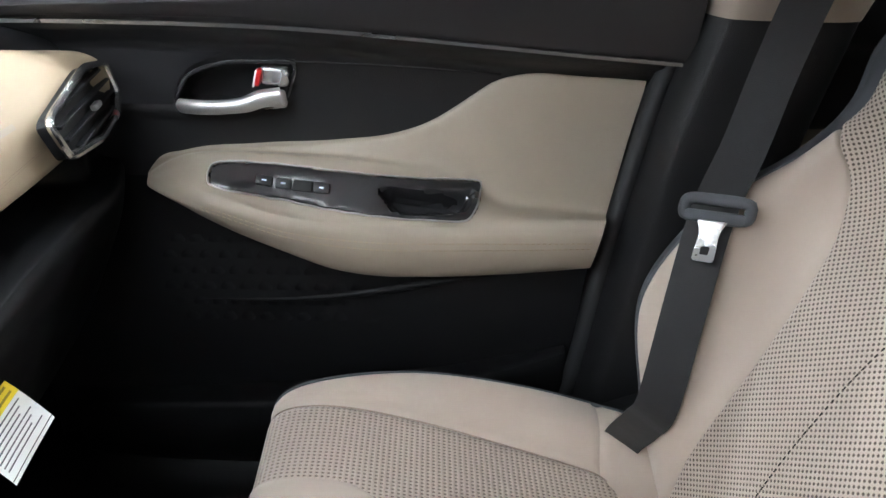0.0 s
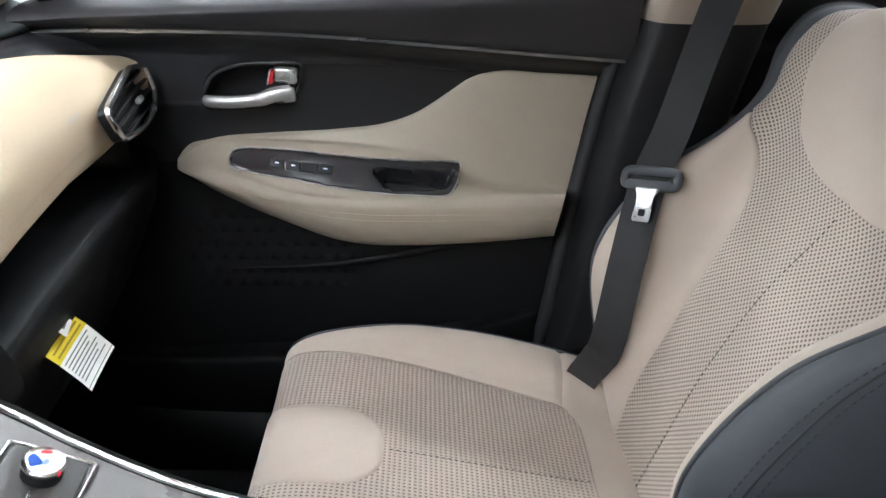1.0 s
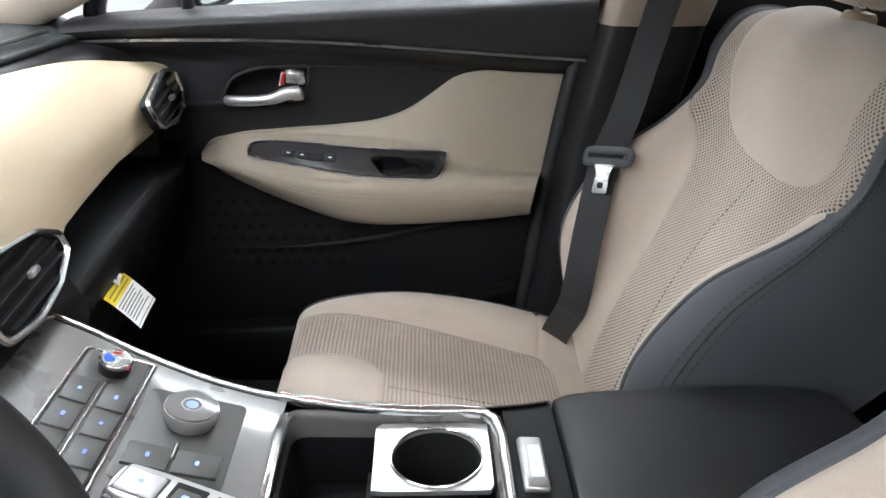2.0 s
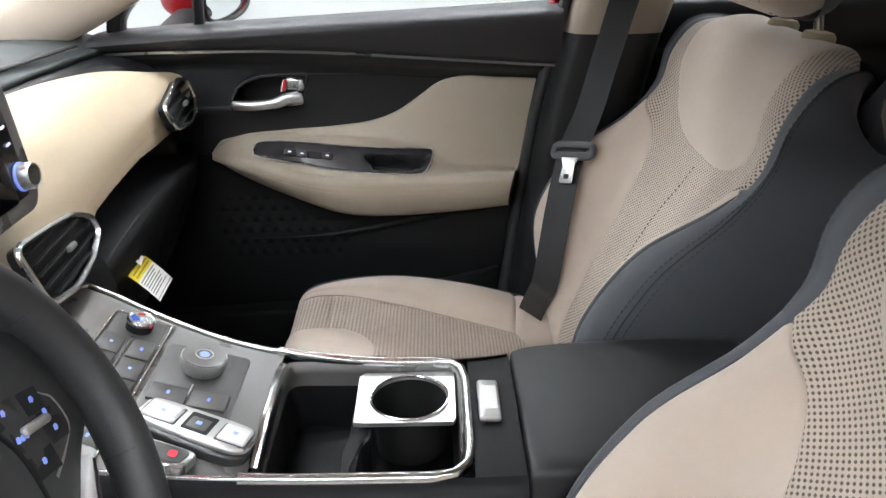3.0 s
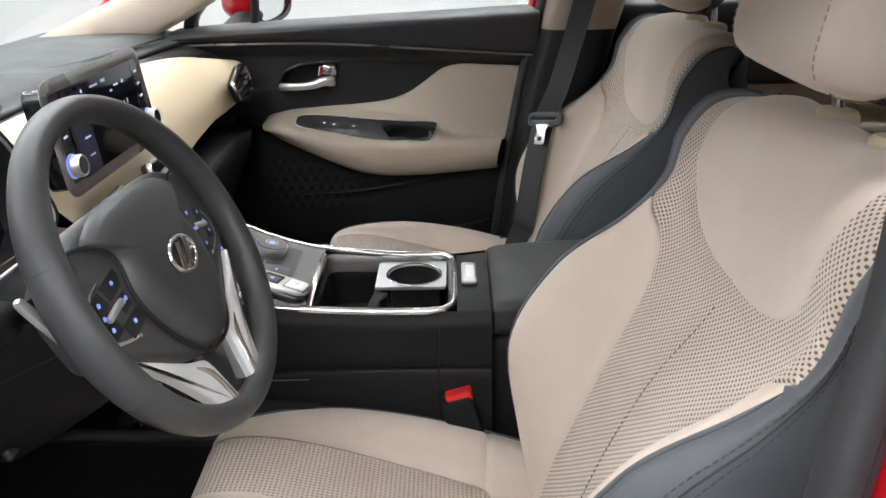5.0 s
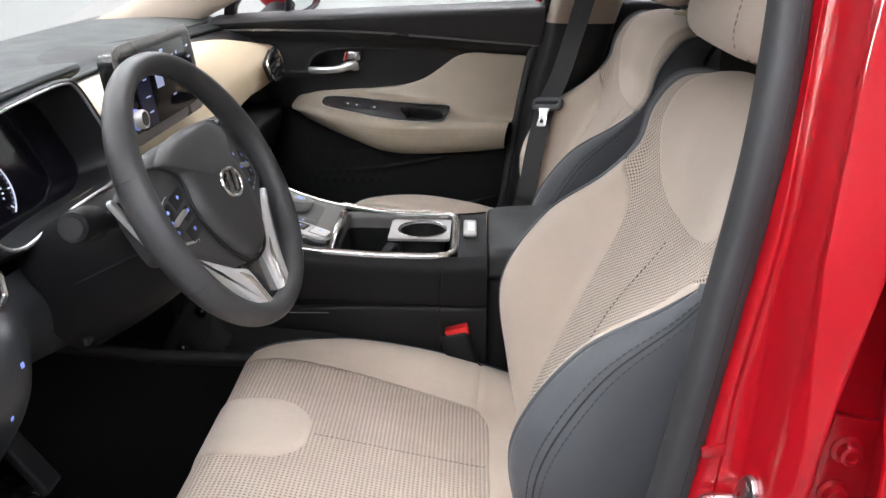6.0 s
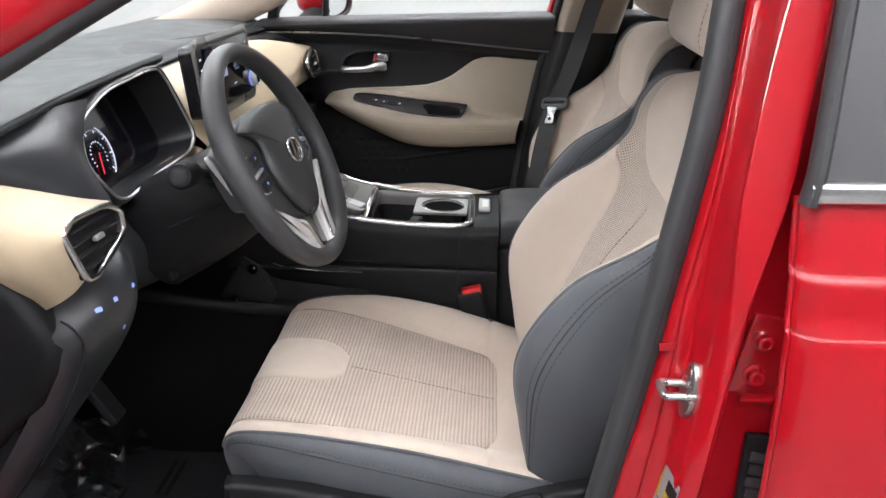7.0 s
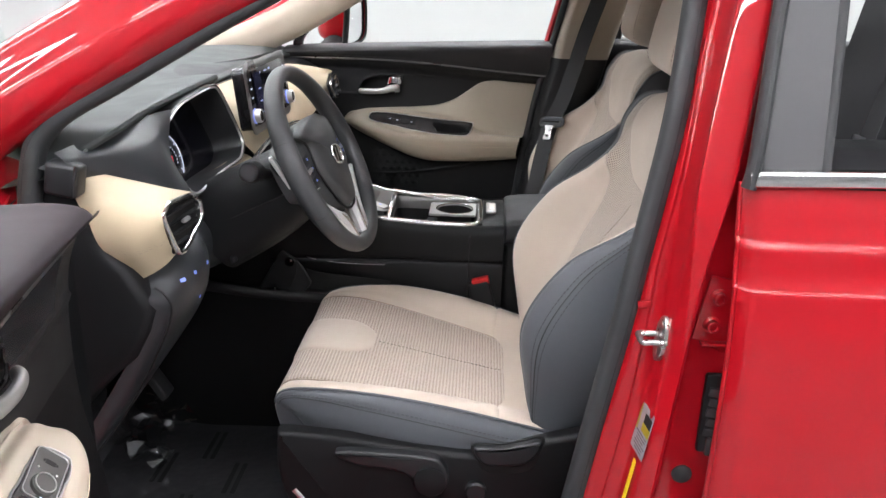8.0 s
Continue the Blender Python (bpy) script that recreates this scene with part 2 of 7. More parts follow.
def join(*meshes):
    V, F, n = [], [], 0
    for m in meshes:
        V.append(np.asarray(m[0], float))
        F += [tuple(int(i) + n for i in f) for f in m[1]]
        n += len(m[0])
    return np.concatenate(V), F


def moved(m, M):
    P = np.asarray(m[0], float)
    A = np.array(M)
    return (P @ A[:3, :3].T + A[:3, 3], *m[1:])


def unit(a):
    a = np.asarray(a, float)
    return a / np.maximum(np.linalg.norm(a, axis=-1, keepdims=True), 1e-9)


def sweep(P, profile, normal, closed=False, caps=True, scale=None, closed_profile=True):
    """Carries a profile of (across, out) pairs along P; normal: the way out, one vector or one for each point."""
    P = np.asarray(P, float)
    T = unit((np.roll(P, -1, 0) - np.roll(P, 1, 0)) if closed else np.gradient(P, axis=0))
    N = np.broadcast_to(np.asarray(normal, float), P.shape)
    N = unit(N - (N * T).sum(1, keepdims=True) * T)
    B = np.cross(T, N)
    q = np.asarray(profile, float)
    s = np.ones(len(P)) if scale is None else np.asarray(scale, float)
    G = P[:, None] + s[:, None, None] * (q[None, :, :1] * B[:, None] + q[None, :, 1:] * N[:, None])
    return sheet(G, closed_u=closed, closed_v=closed_profile, caps=caps and not closed and closed_profile)


def ring(ra, rb=None, n=10):
    a = np.linspace(0, 2 * np.pi, n, endpoint=False)
    return np.stack([ra * np.cos(a), (rb or ra) * np.sin(a)], 1)


def tube(P, r, n=8, closed=False, normal=(0.13, 0.21, 0.97), rb=None, scale=None):
    return sweep(P, ring(r, rb, n), normal, closed, scale=scale)


def round_box(sx, sy, sz, bevel=0.004, seg=2, M=None):
    bm = bmesh.new()
    bmesh.ops.create_cube(bm, size=1)
    bmesh.ops.scale(bm, vec=(sx, sy, sz), verts=bm.verts)
    bmesh.ops.bevel(bm, geom=bm.edges[:], offset=min(bevel, 0.49 * min(sx, sy, sz)), segments=seg, profile=0.5, affect="EDGES")
    if M is not None:
        bm.transform(M)
    return bm


def plate(outline, depth, M=None, bevel=0.002, seg=2):
    """A flat shape with thickness and rounded rims: outline in x, y; it stands from z = 0 to depth."""
    bm = bmesh.new()
    low = bm.faces.new([bm.verts.new((x, y, 0)) for x, y in outline])
    up = bmesh.ops.extrude_face_region(bm, geom=[low])
    top = [v for v in up["geom"] if isinstance(v, bmesh.types.BMVert)]
    bmesh.ops.translate(bm, vec=(0, 0, depth), verts=top)
    if bevel:
        rim = [e for e in bm.edges if all(v in set(top) for v in e.verts)]
        bmesh.ops.bevel(bm, geom=rim, offset=bevel, segments=seg, profile=0.5, affect="EDGES")
    if M is not None:
        bm.transform(M)
    return bm


def turned(profile, n=32, M=None):
    """A solid of revolution round z from (radius, height) pairs."""
    a = np.linspace(0, 2 * np.pi, n, endpoint=False)
    r, z = np.array(profile, float).T
    G = np.stack([r[:, None] * np.cos(a), r[:, None] * np.sin(a), np.repeat(z[:, None], n, 1)], -1)
    m = sheet(G, closed_v=True, caps=True)
    return moved(m, M) if M is not None else m


def round_outline(w, h, r, n=6):
    out = []
    for cx, cy, a0 in ((w / 2 - r, h / 2 - r, 0), (-w / 2 + r, h / 2 - r, 90), (-w / 2 + r, -h / 2 + r, 180), (w / 2 - r, -h / 2 + r, 270)):
        for k in range(n + 1):
            a = radians(a0 + 90 * k / n)
            out.append((cx + r * math.cos(a), cy + r * math.sin(a)))
    return out


def axes(origin, xa, ya, za):
    """A matrix from its place and three axes."""
    M = Matrix.Identity(4)
    for c, a in enumerate((xa, ya, za)):
        a = Vector(a).normalized()
        M[0][c], M[1][c], M[2][c] = a
    M.translation = origin
    return M


def signed(points, polygon):
    """How far inside a closed polygon (plus) or outside it (minus) each 2D point lies."""
    p, q = np.asarray(points, float), np.asarray(polygon, float)
    a, b = q, np.roll(q, -1, 0)
    ab = b - a
    ap = p[:, None] - a[None]
    s = np.clip((ap * ab).sum(-1) / np.maximum((ab**2).sum(-1), 1e-12), 0, 1)
    d = np.linalg.norm(ap - s[..., None] * ab, axis=-1).min(1)
    cross = ((a[None, :, 1] > p[:, None, 1]) != (b[None, :, 1] > p[:, None, 1]))
    at = a[None, :, 0] + (p[:, None, 1] - a[None, :, 1]) * ab[None, :, 0] / np.where(np.abs(ab[None, :, 1]) < 1e-12, 1e-12, ab[None, :, 1])
    inside = (cross & (p[:, None, 0] < at)).sum(1) % 2 == 1
    return np.where(inside, d, -d)


def step(d, w):
    s = np.clip(d / w, 0, 1)
    return s * s * (3 - 2 * s)


class Surface:
    """A smooth sheet through a net of control points (rows along a, columns along s)."""

    def __init__(self, net, s0=0.0):
        self.net, self.s0 = np.asarray(net, float), s0

    def at(self, a, s):
        a, s = np.broadcast_arrays(np.asarray(a, float), np.asarray(s, float))
        rows = spline(self.net, a.ravel())                      # (n, columns, 3)
        t = s.ravel() - self.s0
        m = rows.shape[1]
        Q = np.concatenate([2 * rows[:, :1] - rows[:, 1:2], rows, 2 * rows[:, -1:] - rows[:, -2:-1]], 1)
        i = np.clip(np.floor(t).astype(int), 0, m - 2)
        f = (t - i)[:, None]
        k = np.arange(len(t))
        p = [Q[k, i + j] for j in range(4)]
        out = 0.5 * (2 * p[1] + (p[2] - p[0]) * f + (2 * p[0] - 5 * p[1] + 4 * p[2] - p[3]) * f**2 + (3 * p[1] - p[0] - 3 * p[2] + p[3]) * f**3)
        return out.reshape(*a.shape, 3)

    def normal(self, a, s, e=0.02):
        return unit(np.cross(self.at(a + e, s) - self.at(a - e, s), self.at(a, s + e) - self.at(a, s - e)))

    def patch(self, a0, a1, lo, hi, na, ns, off=0.0, seam=0.004, w=0.012, out=1.0, skirt=0.012, dips=(), sides=(1, 1, 1, 1)):
        """A padded piece of the sheet between lo(a) and hi(a); its rim dips by seam into the joint. out: the sign of the outward normal.
        dips: functions of (a, s) giving further depth. sides: which rims dip (a0, a1, lo, hi)."""
        a = np.linspace(a0, a1, na)
        low = np.array([lo(v) if callable(lo) else lo for v in a])
        high = np.array([hi(v) if callable(hi) else hi for v in a])
        A = np.repeat(a[:, None], ns, 1)
        S = low[:, None] + (high - low)[:, None] * np.linspace(0, 1, ns)[None]
        P = self.at(A, S)
        N = out * self.normal(A, S)
        du = np.concatenate([np.zeros((1, ns)), np.cumsum(np.linalg.norm(np.diff(P, axis=0), axis=-1), 0)])
        dv = np.concatenate([np.zeros((na, 1)), np.cumsum(np.linalg.norm(np.diff(P, axis=1), axis=-1), 1)], 1)
        far = 9.0
        d = np.minimum.reduce([du if sides[0] else du + far, du[-1:] - du if sides[1] else du + far,
                               dv if sides[2] else dv + far, dv[:, -1:] - dv if sides[3] else dv + far])
        depth = seam * (1 - np.sqrt(np.clip(1 - (1 - np.clip(d / w, 0, 1)) ** 2, 0, 1)))
        for dip in dips:
            depth = depth + dip(A, S)
        G = P + N * (off - depth)[..., None]
        mid = ns // 2
        uv = np.stack([du[:, mid:mid + 1] + 0 * dv, dv - dv[:, mid:mid + 1]], -1)
        V, F, U = sheet(G, uv=uv)
        if skirt:
            idx = np.arange(na * ns).reshape(na, ns)
            loop = np.concatenate([idx[:-1, 0], idx[-1, :-1], idx[:0:-1, -1], idx[0, :0:-1]])
            low_ring = V[loop] - N.reshape(-1, 3)[loop] * skirt
            n = len(V)
            V = np.concatenate([V, low_ring])
            U = np.concatenate([U, U[loop]])
            m = len(loop)
            F = F + [(loop[i], loop[(i + 1) % m], n + (i + 1) % m, n + i) for i in range(m)]
        return V, F, U

    def line(self, a, s, off=0.0, out=1.0):
        a, s = np.broadcast_arrays(np.asarray(a, float), np.asarray(s, float))
        return self.at(a, s) + out * off * self.normal(a, s)


def stitches(P, length=0.005, gap=0.003, r=0.0008):
    """A row of short thread stitches along P."""
    P = np.asarray(P, float)
    d = np.concatenate([[0], np.cumsum(np.linalg.norm(np.diff(P, axis=0), axis=1))])
    out = []
    for s in np.arange(0, d[-1] - length, length + gap):
        q = np.stack([np.interp([s, s + length / 2, s + length], d, P[:, k]) for k in range(3)], 1)
        out.append(tube(q, r, 4))
    return join(*out)


# ---- the showroom ----
def slab(name, lo, hi, material, label, category):
    s = [b - a for a, b in zip(lo, hi)]
    ob = part(name, round_box(*s, 0.01, 1), material)
    ob.location = [(a + b) / 2 for a, b in zip(lo, hi)]
    return tagged(ob, label, category, kind="structure")


slab("floor", (-7, -6, -0.1), (7, 6, 0), FLOOR_GREY, "sealed pale grey showroom floor", "floor")
slab("wall_north", (-7, 6, 0), (7, 6.15, 3.6), WALL_WHITE, "plain white showroom wall", "wall")
# south wall is out of view, its dark grey keeps the red's reflections low
slab("wall_south", (-7, -6.15, 0), (7, -6, 3.6), WALL_DARK, "unseen grey showroom wall, kept dark for deeper reflections in the red", "wall")
slab("wall_west", (-7.15, -6.15, 0), (-7, 6.15, 3.6), WALL_WHITE, "plain white showroom wall", "wall")
slab("wall_east", (7, -6.15, 0), (7.15, 6.15, 3.6), WALL_WHITE, "plain white showroom wall", "wall")
slab("ceiling", (-7.15, -6.15, 3.6), (7.15, 6.15, 3.7), WALL_WHITE, "plain white showroom ceiling", "ceiling")


def ceiling_light():
    t = thing("ceiling_light", "long white linear ceiling light with a diffuser", "ceiling light", group="ceiling lights")
    part("housing", round_box(3.9, 0.16, 0.08, 0.01), WALL_WHITE, t)
    d = part("diffuser", round_box(3.8, 0.13, 0.03, 0.01), TUBE_GLOW, t)
    d.location = (0, 0, -0.05)
    return t


first_light = ceiling_light()
first_light.location = (-4.4, -4.8, 3.56)
for gx in (-4.4, -0.2, 4.0):
    for gy in (-4.8, -3.2, -1.6, 0.6, 2.2, 3.6):
        if (gx, gy) != (-4.4, -4.8):
            copy_thing(first_light, pose(gx, gy, 3.56))


# ---- the car's body ----
def lean(z):
    """Front edge of the near centre pillar at a height."""
    return float(np.interp(z, [0.40, 0.65, 0.80, 0.90, 1.0, 1.115, 1.275, 1.36, 1.52], [0.203, 0.245, 0.268, 0.285, 0.299, 0.320, 0.345, 0.357, 0.380]))


body = thing("car_body", "deep red car body with its centre pillar and roof", "car body")
# Door opening on the driver's side: a ring of pillar, roof rail and sill.
zs = np.linspace(0.40, 1.50, 34)
tuck = np.interp(zs, [0.4, 0.9, 1.15, 1.36, 1.5], [0.0, 0.0, 0.015, 0.075, 0.12])


def pillar_plan(z):
    """Crease beside the seal, forward-facing wall and outer ridge (its front and rear edge) of the near centre pillar at a height, all along x."""
    crease = float(np.interp(z, [0.4, 0.74, 0.83, 0.92, 1.0, 1.115, 1.275, 1.5], [0.243, 0.297, 0.308, 0.317, 0.323, 0.341, 0.361, 0.394]))
    ridge = float(np.interp(z, [0.4, 0.79, 0.87, 0.95, 1.03, 1.13, 1.28, 1.5], [0.300, 0.343, 0.349, 0.351, 0.352, 0.352, 0.375, 0.410]))
    end = float(np.interp(z, [0.4, 0.95, 1.01, 1.13, 1.28, 1.5], [0.312, 0.362, 0.366, 0.392, 0.416, 0.440]))
    return crease, 0.5 * (crease + ridge), ridge, end


def pillar_row(z, k):
    c, w, r, e = pillar_plan(z)
    yo = float(np.interp(z, [0.4, 1.0, 1.13, 1.28, 1.5], [-0.868, -0.868, -0.852, -0.808, -0.750]))
    yi, f = -0.800 + k, lambda q: -0.800 + k + q * (yo + 0.800 - k)
    back = float(np.interp(z, [1.1, 1.16], [0.50, 0.455]))
    L = lean(z)
    return smooth([(L + 0.002, yi + 0.043, z), (L + 0.006, yi + 0.020, z), (L + 0.011, yi + 0.005, z), (c - 0.006, yi - 0.001, z), (c - 0.001, yi, z), (c + 0.4 * (w - c), f(0.05), z), (w - 0.003, f(0.16), z),
                   (w, f(0.46), z), (w + 0.003, f(0.75), z), (r - 0.005, f(0.93), z), (r, f(0.99), z), (e - 0.005, f(1.0), z), (e, f(0.93), z), (e + 0.004, f(0.68), z), (min(e + 0.013, back), f(0.42), z), (back, f(0.36), z)], 64)


part("centre_pillar", sheet(np.array([pillar_row(z, k) for z, k in zip(zs, tuck)])), RED_PAINT, body)
part("pillar_tab", round_box(0.020, 0.004, 0.011, 0.0015, 2, pose(0.307, -0.800, 0.945, 0, -10, 0)), RED_PAINT, body)
# Rubber seal all round the opening.
seal_path = [(-0.575, -0.79, 0.46), (-0.590, -0.79, 0.70), (-0.578, -0.79, 0.95), (-0.560, -0.79, 1.10), (-0.525, -0.785, 1.168), (-0.43, -0.765, 1.228),
             (-0.23, -0.725, 1.345), (-0.05, -0.68, 1.43), (0.12, -0.66, 1.475), (0.27, -0.655, 1.485), (0.355, -0.67, 1.45), (0.345, -0.712, 1.34)]
seal_path += [(lean(z) - 0.006, -0.785 + float(np.interp(z, zs, tuck)), z) for z in (1.2, 1.05, 0.9, 0.75, 0.6, 0.48)]
seal_path += [(0.15, -0.79, 0.42), (-0.2, -0.79, 0.41), (-0.5, -0.79, 0.42)]
seal = smooth(seal_path, 160, closed=True)
part("door_seal", sweep(seal, smooth([(-0.014, -0.012), (-0.017, 0.004), (-0.010, 0.013), (0.004, 0.016), (0.012, 0.010), (0.014, -0.004), (0.010, -0.012)], 24, True), (0, -1, 0), closed=True),
     RUBBER, body, "dark rubber seal round the door opening")
for sx, sy in ((-0.006, 0.0138), (0.007, 0.0135)):
    part("seal_groove", sweep(seal, [(sx + 0.0012 * math.cos(a), sy + 0.0012 * math.sin(a)) for a in np.linspace(0, 2 * np.pi, 6, endpoint=False)], (0, -1, 0), closed=True), VOID, body)
# A pillar: red outside, beige trim inside.
a_line = smooth([(-0.82, -0.80, 1.02), (-0.70, -0.80, 1.125), (-0.60, -0.79, 1.200), (-0.47, -0.765, 1.280), (-0.27, -0.725, 1.390), (-0.06, -0.68, 1.475), (0.14, -0.655, 1.525), (0.40, -0.655, 1.545), (0.8, -0.66, 1.54), (1.4, -0.66, 1.50)], 60)
part("roof_rail", sweep(a_line, smooth([(-0.062, -0.03), (-0.048, 0.012), (-0.02, 0.022), (0.0, 0.026), (0.02, 0.030), (0.05, 0.022), (0.068, -0.01), (0.05, -0.04), (0, -0.05)], 30, True), (0, -1, 0.25)), RED_PAINT, body)
trim = smooth([(-0.86, -0.70, 1.06), (-0.70, -0.71, 1.13), (-0.60, -0.715, 1.175), (-0.50, -0.71, 1.225), (-0.26, -0.672, 1.36), (-0.05, -0.635, 1.45), (0.2, -0.61, 1.505), (0.6, -0.6, 1.52), (1.4, -0.6, 1.5)], 50)
part("pillar_trim", sweep(trim + (0, 0.004, 0.016), ring(0.052, 0.030, 14), (0, -1, 0.3)), BEIGE_PILLAR, body, "beige cloth pillar trim")
# Fender and cowl under the near A pillar, sill, floor.
fender = np.array([[(x, y, z) for y, z in smooth([(-0.74, 1.08), (-0.80, 1.05), (-0.84, 0.98), (-0.87, 0.85), (-0.88, 0.65), (-0.86, 0.42)], 16)] for x in np.linspace(-0.95, -0.60, 6)])
part("fender", sheet(fender), RED_PAINT, body)
hinge_post = np.array([[(x, y, z) for x, y in smooth([(-0.60, -0.88), (-0.604, -0.85), (-0.606, -0.80), (-0.595, -0.775), (-0.56, -0.765)], 14)] for z in np.linspace(0.40, 1.14, 12)])
part("hinge_pillar", sheet(hinge_post), RED_PAINT, body)
sill = smooth([(-0.62, -0.80, 0.39), (-0.2, -0.80, 0.385), (0.3, -0.80, 0.385), (1.4, -0.80, 0.39)], 20)
part("door_sill", sweep(sill, smooth([(-0.10, 0.0), (-0.06, 0.05), (0, 0.07), (0.07, 0.055), (0.09, -0.02), (0.0, -0.08)], 24, True), (0, -1, 0)), RED_PAINT, body)
part("door_sill", sweep(sill * (1, -1, 1), smooth([(-0.10, 0.0), (-0.06, 0.05), (0, 0.07), (0.07, 0.055), (0.09, -0.02), (0.0, -0.08)], 24, True), (0, 1, 0)), BLACK_HARD, body)
floor_pan = np.array([[(x, y, 0.30 + 0.14 * max(0, -x - 0.62) + 0.02 * math.cos(y * 4)) for y in np.linspace(-0.86, 0.86, 20)] for x in np.linspace(-0.66, 2.0, 20)])
part("floor_pan", sheet(floor_pan), CARPET, body, "black carpeted cabin floor")
toe = np.array([[(x, y, z) for x, z in smooth([(-0.62, 0.295), (-0.72, 0.34), (-0.80, 0.46), (-0.83, 0.65), (-0.84, 0.9), (-0.90, 1.02), (-1.05, 1.07)], 18)] for y in np.linspace(-0.84, 0.84, 12)])
part("firewall", sheet(toe), CARPET, body, "black carpeted footwell bulkhead")
for side in (-1, 1):
    kick = np.array([[(x, side * (0.775 + 0.02 * math.sin(9 * z) + (0.03 if side > 0 and x > -0.6 else 0)), z) for x in np.linspace(-0.88, -0.565 if side < 0 else -0.47, 6)] for z in np.linspace(0.30, 1.06, 12)])
    part("kick_panel", sheet(kick), BLACK_HARD, body, "black footwell side panel")
# Roof with its headliner, far rails, rear of the cabin.
roof_line = curve_of([(-0.22, 1.44), (0.1, 1.57), (0.5, 1.63), (1.0, 1.63), (1.6, 1.57), (1.9, 1.50)])
lining = np.array([[(x, y, roof_line(x) - 0.05 * (abs(y) / 0.62) ** 3 - 0.030) for y in np.linspace(-0.62, 0.62, 19)] for x in np.linspace(-0.10, 1.9, 20)])
part("headliner", sheet(lining), BEIGE_PILLAR, body, "beige cloth headliner")
skin = np.array([[(x, y, roof_line(x) - 0.05 * (abs(y) / 0.66) ** 3 + 0.02) for y in np.linspace(-0.66, 0.66, 19)] for x in np.linspace(-0.22, 1.95, 20)])
part("roof", sheet(skin), RED_PAINT, body)
far_rail = a_line * (1, -1, 1)
part("roof_rail", sweep(far_rail, smooth([(-0.062, -0.03), (-0.048, 0.012), (0.0, 0.026), (0.05, 0.022), (0.068, -0.01), (0, -0.05)], 30, True), (0, 1, 0.25)), RED_PAINT, body)
part("pillar_trim", sweep(trim * (1, -1, 1), ring(0.055, 0.032, 14), (0, 1, 0.3)), BEIGE_PILLAR, body, "beige cloth pillar trim")
tail = np.array([[(x, y, z) for x, z in ((2.0, 0.3), (2.05, 0.7), (2.02, 1.05), (1.92, 1.5))] for y in np.linspace(-0.75, 0.75, 8)])
part("tail_panel", sheet(tail), BLACK_HARD, body)
for side in (-1, 1):
    quarter = np.array([[(x, side * y, z) for y, z in ((0.80, 0.3), (0.84, 0.7), (0.82, 1.15))] for x in np.linspace(1.22, 2.02, 6)])
    part("quarter_panel", sheet(quarter), BLACK_HARD, body)
    part("rear_pillar", sweep(smooth([(1.42, side * 0.80, 1.1), (1.52, side * 0.75, 1.3), (1.70, side * 0.66, 1.52)], 12), ring(0.16, 0.03, 14), (0, side, 0)), BLACK_HARD, body)
part("windshield", sheet(np.array([[(x, y * (1 - 0.12 * t), z) for t, (x, z) in zip((0, 0.33, 0.66, 1), ((-1.02, 1.075), (-0.72, 1.23), (-0.44, 1.36), (-0.20, 1.455)))] for y in np.linspace(-0.72, 0.72, 10)])), GLASS, body, "clear windshield glass").visible_shadow = False
# Far centre pillar trim: black below, beige above.
fz = np.linspace(0.40, 1.125, 22)
fx = lambda z: float(np.interp(z, [0.4, 0.65, 0.81, 0.98, 1.13, 1.5], [0.155, 0.195, 0.217, 0.245, 0.281, 0.36]))
shape = smooth([(-0.02, 0.80), (-0.004, 0.735), (0.010, 0.705), (0.03, 0.695), (0.09, 0.690), (0.145, 0.695), (0.165, 0.715), (0.175, 0.78)], 30)
part("pillar_cover", sheet(np.array([[(fx(z) + dx, y + 0.04 * max(0, 0.75 - z), z) for dx, y in shape] for z in fz])), DOOR_PLASTIC, body, "black grained lower pillar cover")
fz2 = np.linspace(1.121, 1.54, 12)
part("pillar_cover", sheet(np.array([[(fx(z) + dx, y - 0.003 - 0.30 * max(0, z - 1.121), z) for dx, y in shape] for z in fz2])), BEIGE_PILLAR, body, "beige upper pillar cover")
part("door_seal", sweep(smooth([(fx(z) - 0.012, 0.752 - 0.30 * max(0, z - 1.1), z) for z in np.linspace(0.42, 1.5, 14)], 40), ring(0.012, 0.014, 10), (0, -1, 0)), RUBBER, body)
part("pillar_edge", sweep(smooth([(fx(z) - 0.026, 0.79 - 0.30 * max(0, z - 1.1), z) for z in np.linspace(1.135, 1.5, 14)], 40), ring(0.012, 0.02, 10), (0, -1, 0)), RED_PAINT, body)


# Inner cover of the near centre pillar.
cover_in = np.array([[(x0 + (x1 - x0) * k, -0.70 + 0.28 * max(0.0, z - 1.15), z) for k in np.linspace(0, 1, 5)] for z, x0, x1 in ((0.45, 0.30, 0.50), (1.0, 0.43, 0.60), (1.15, 0.53, 0.66), (1.3, 0.582, 0.71), (1.5, 0.645, 0.79))])
part("pillar_cover", sheet(cover_in), BAY_RUBBER, body, "black inner pillar cover")


# Wheels and underbody that carry the car.
for wx in (-1.22, 1.55):
    for wy in (-0.80, 0.80):
        tyre = part("tyre", turned([(0.21, -0.11), (0.33, -0.115), (0.362, -0.09), (0.367, 0.0), (0.362, 0.09), (0.33, 0.115), (0.21, 0.11)], 40, pose(wx, wy, 0.367, 90, 0, 0)), RUBBER, body)
        part("rim", turned([(0.215, -0.10), (0.215, 0.10), (0.19, 0.08), (0.05, 0.07), (0.0, 0.07)], 30, pose(wx, wy, 0.367, 90, 0, 180 if wy > 0 else 0)), SILVER, tyre)
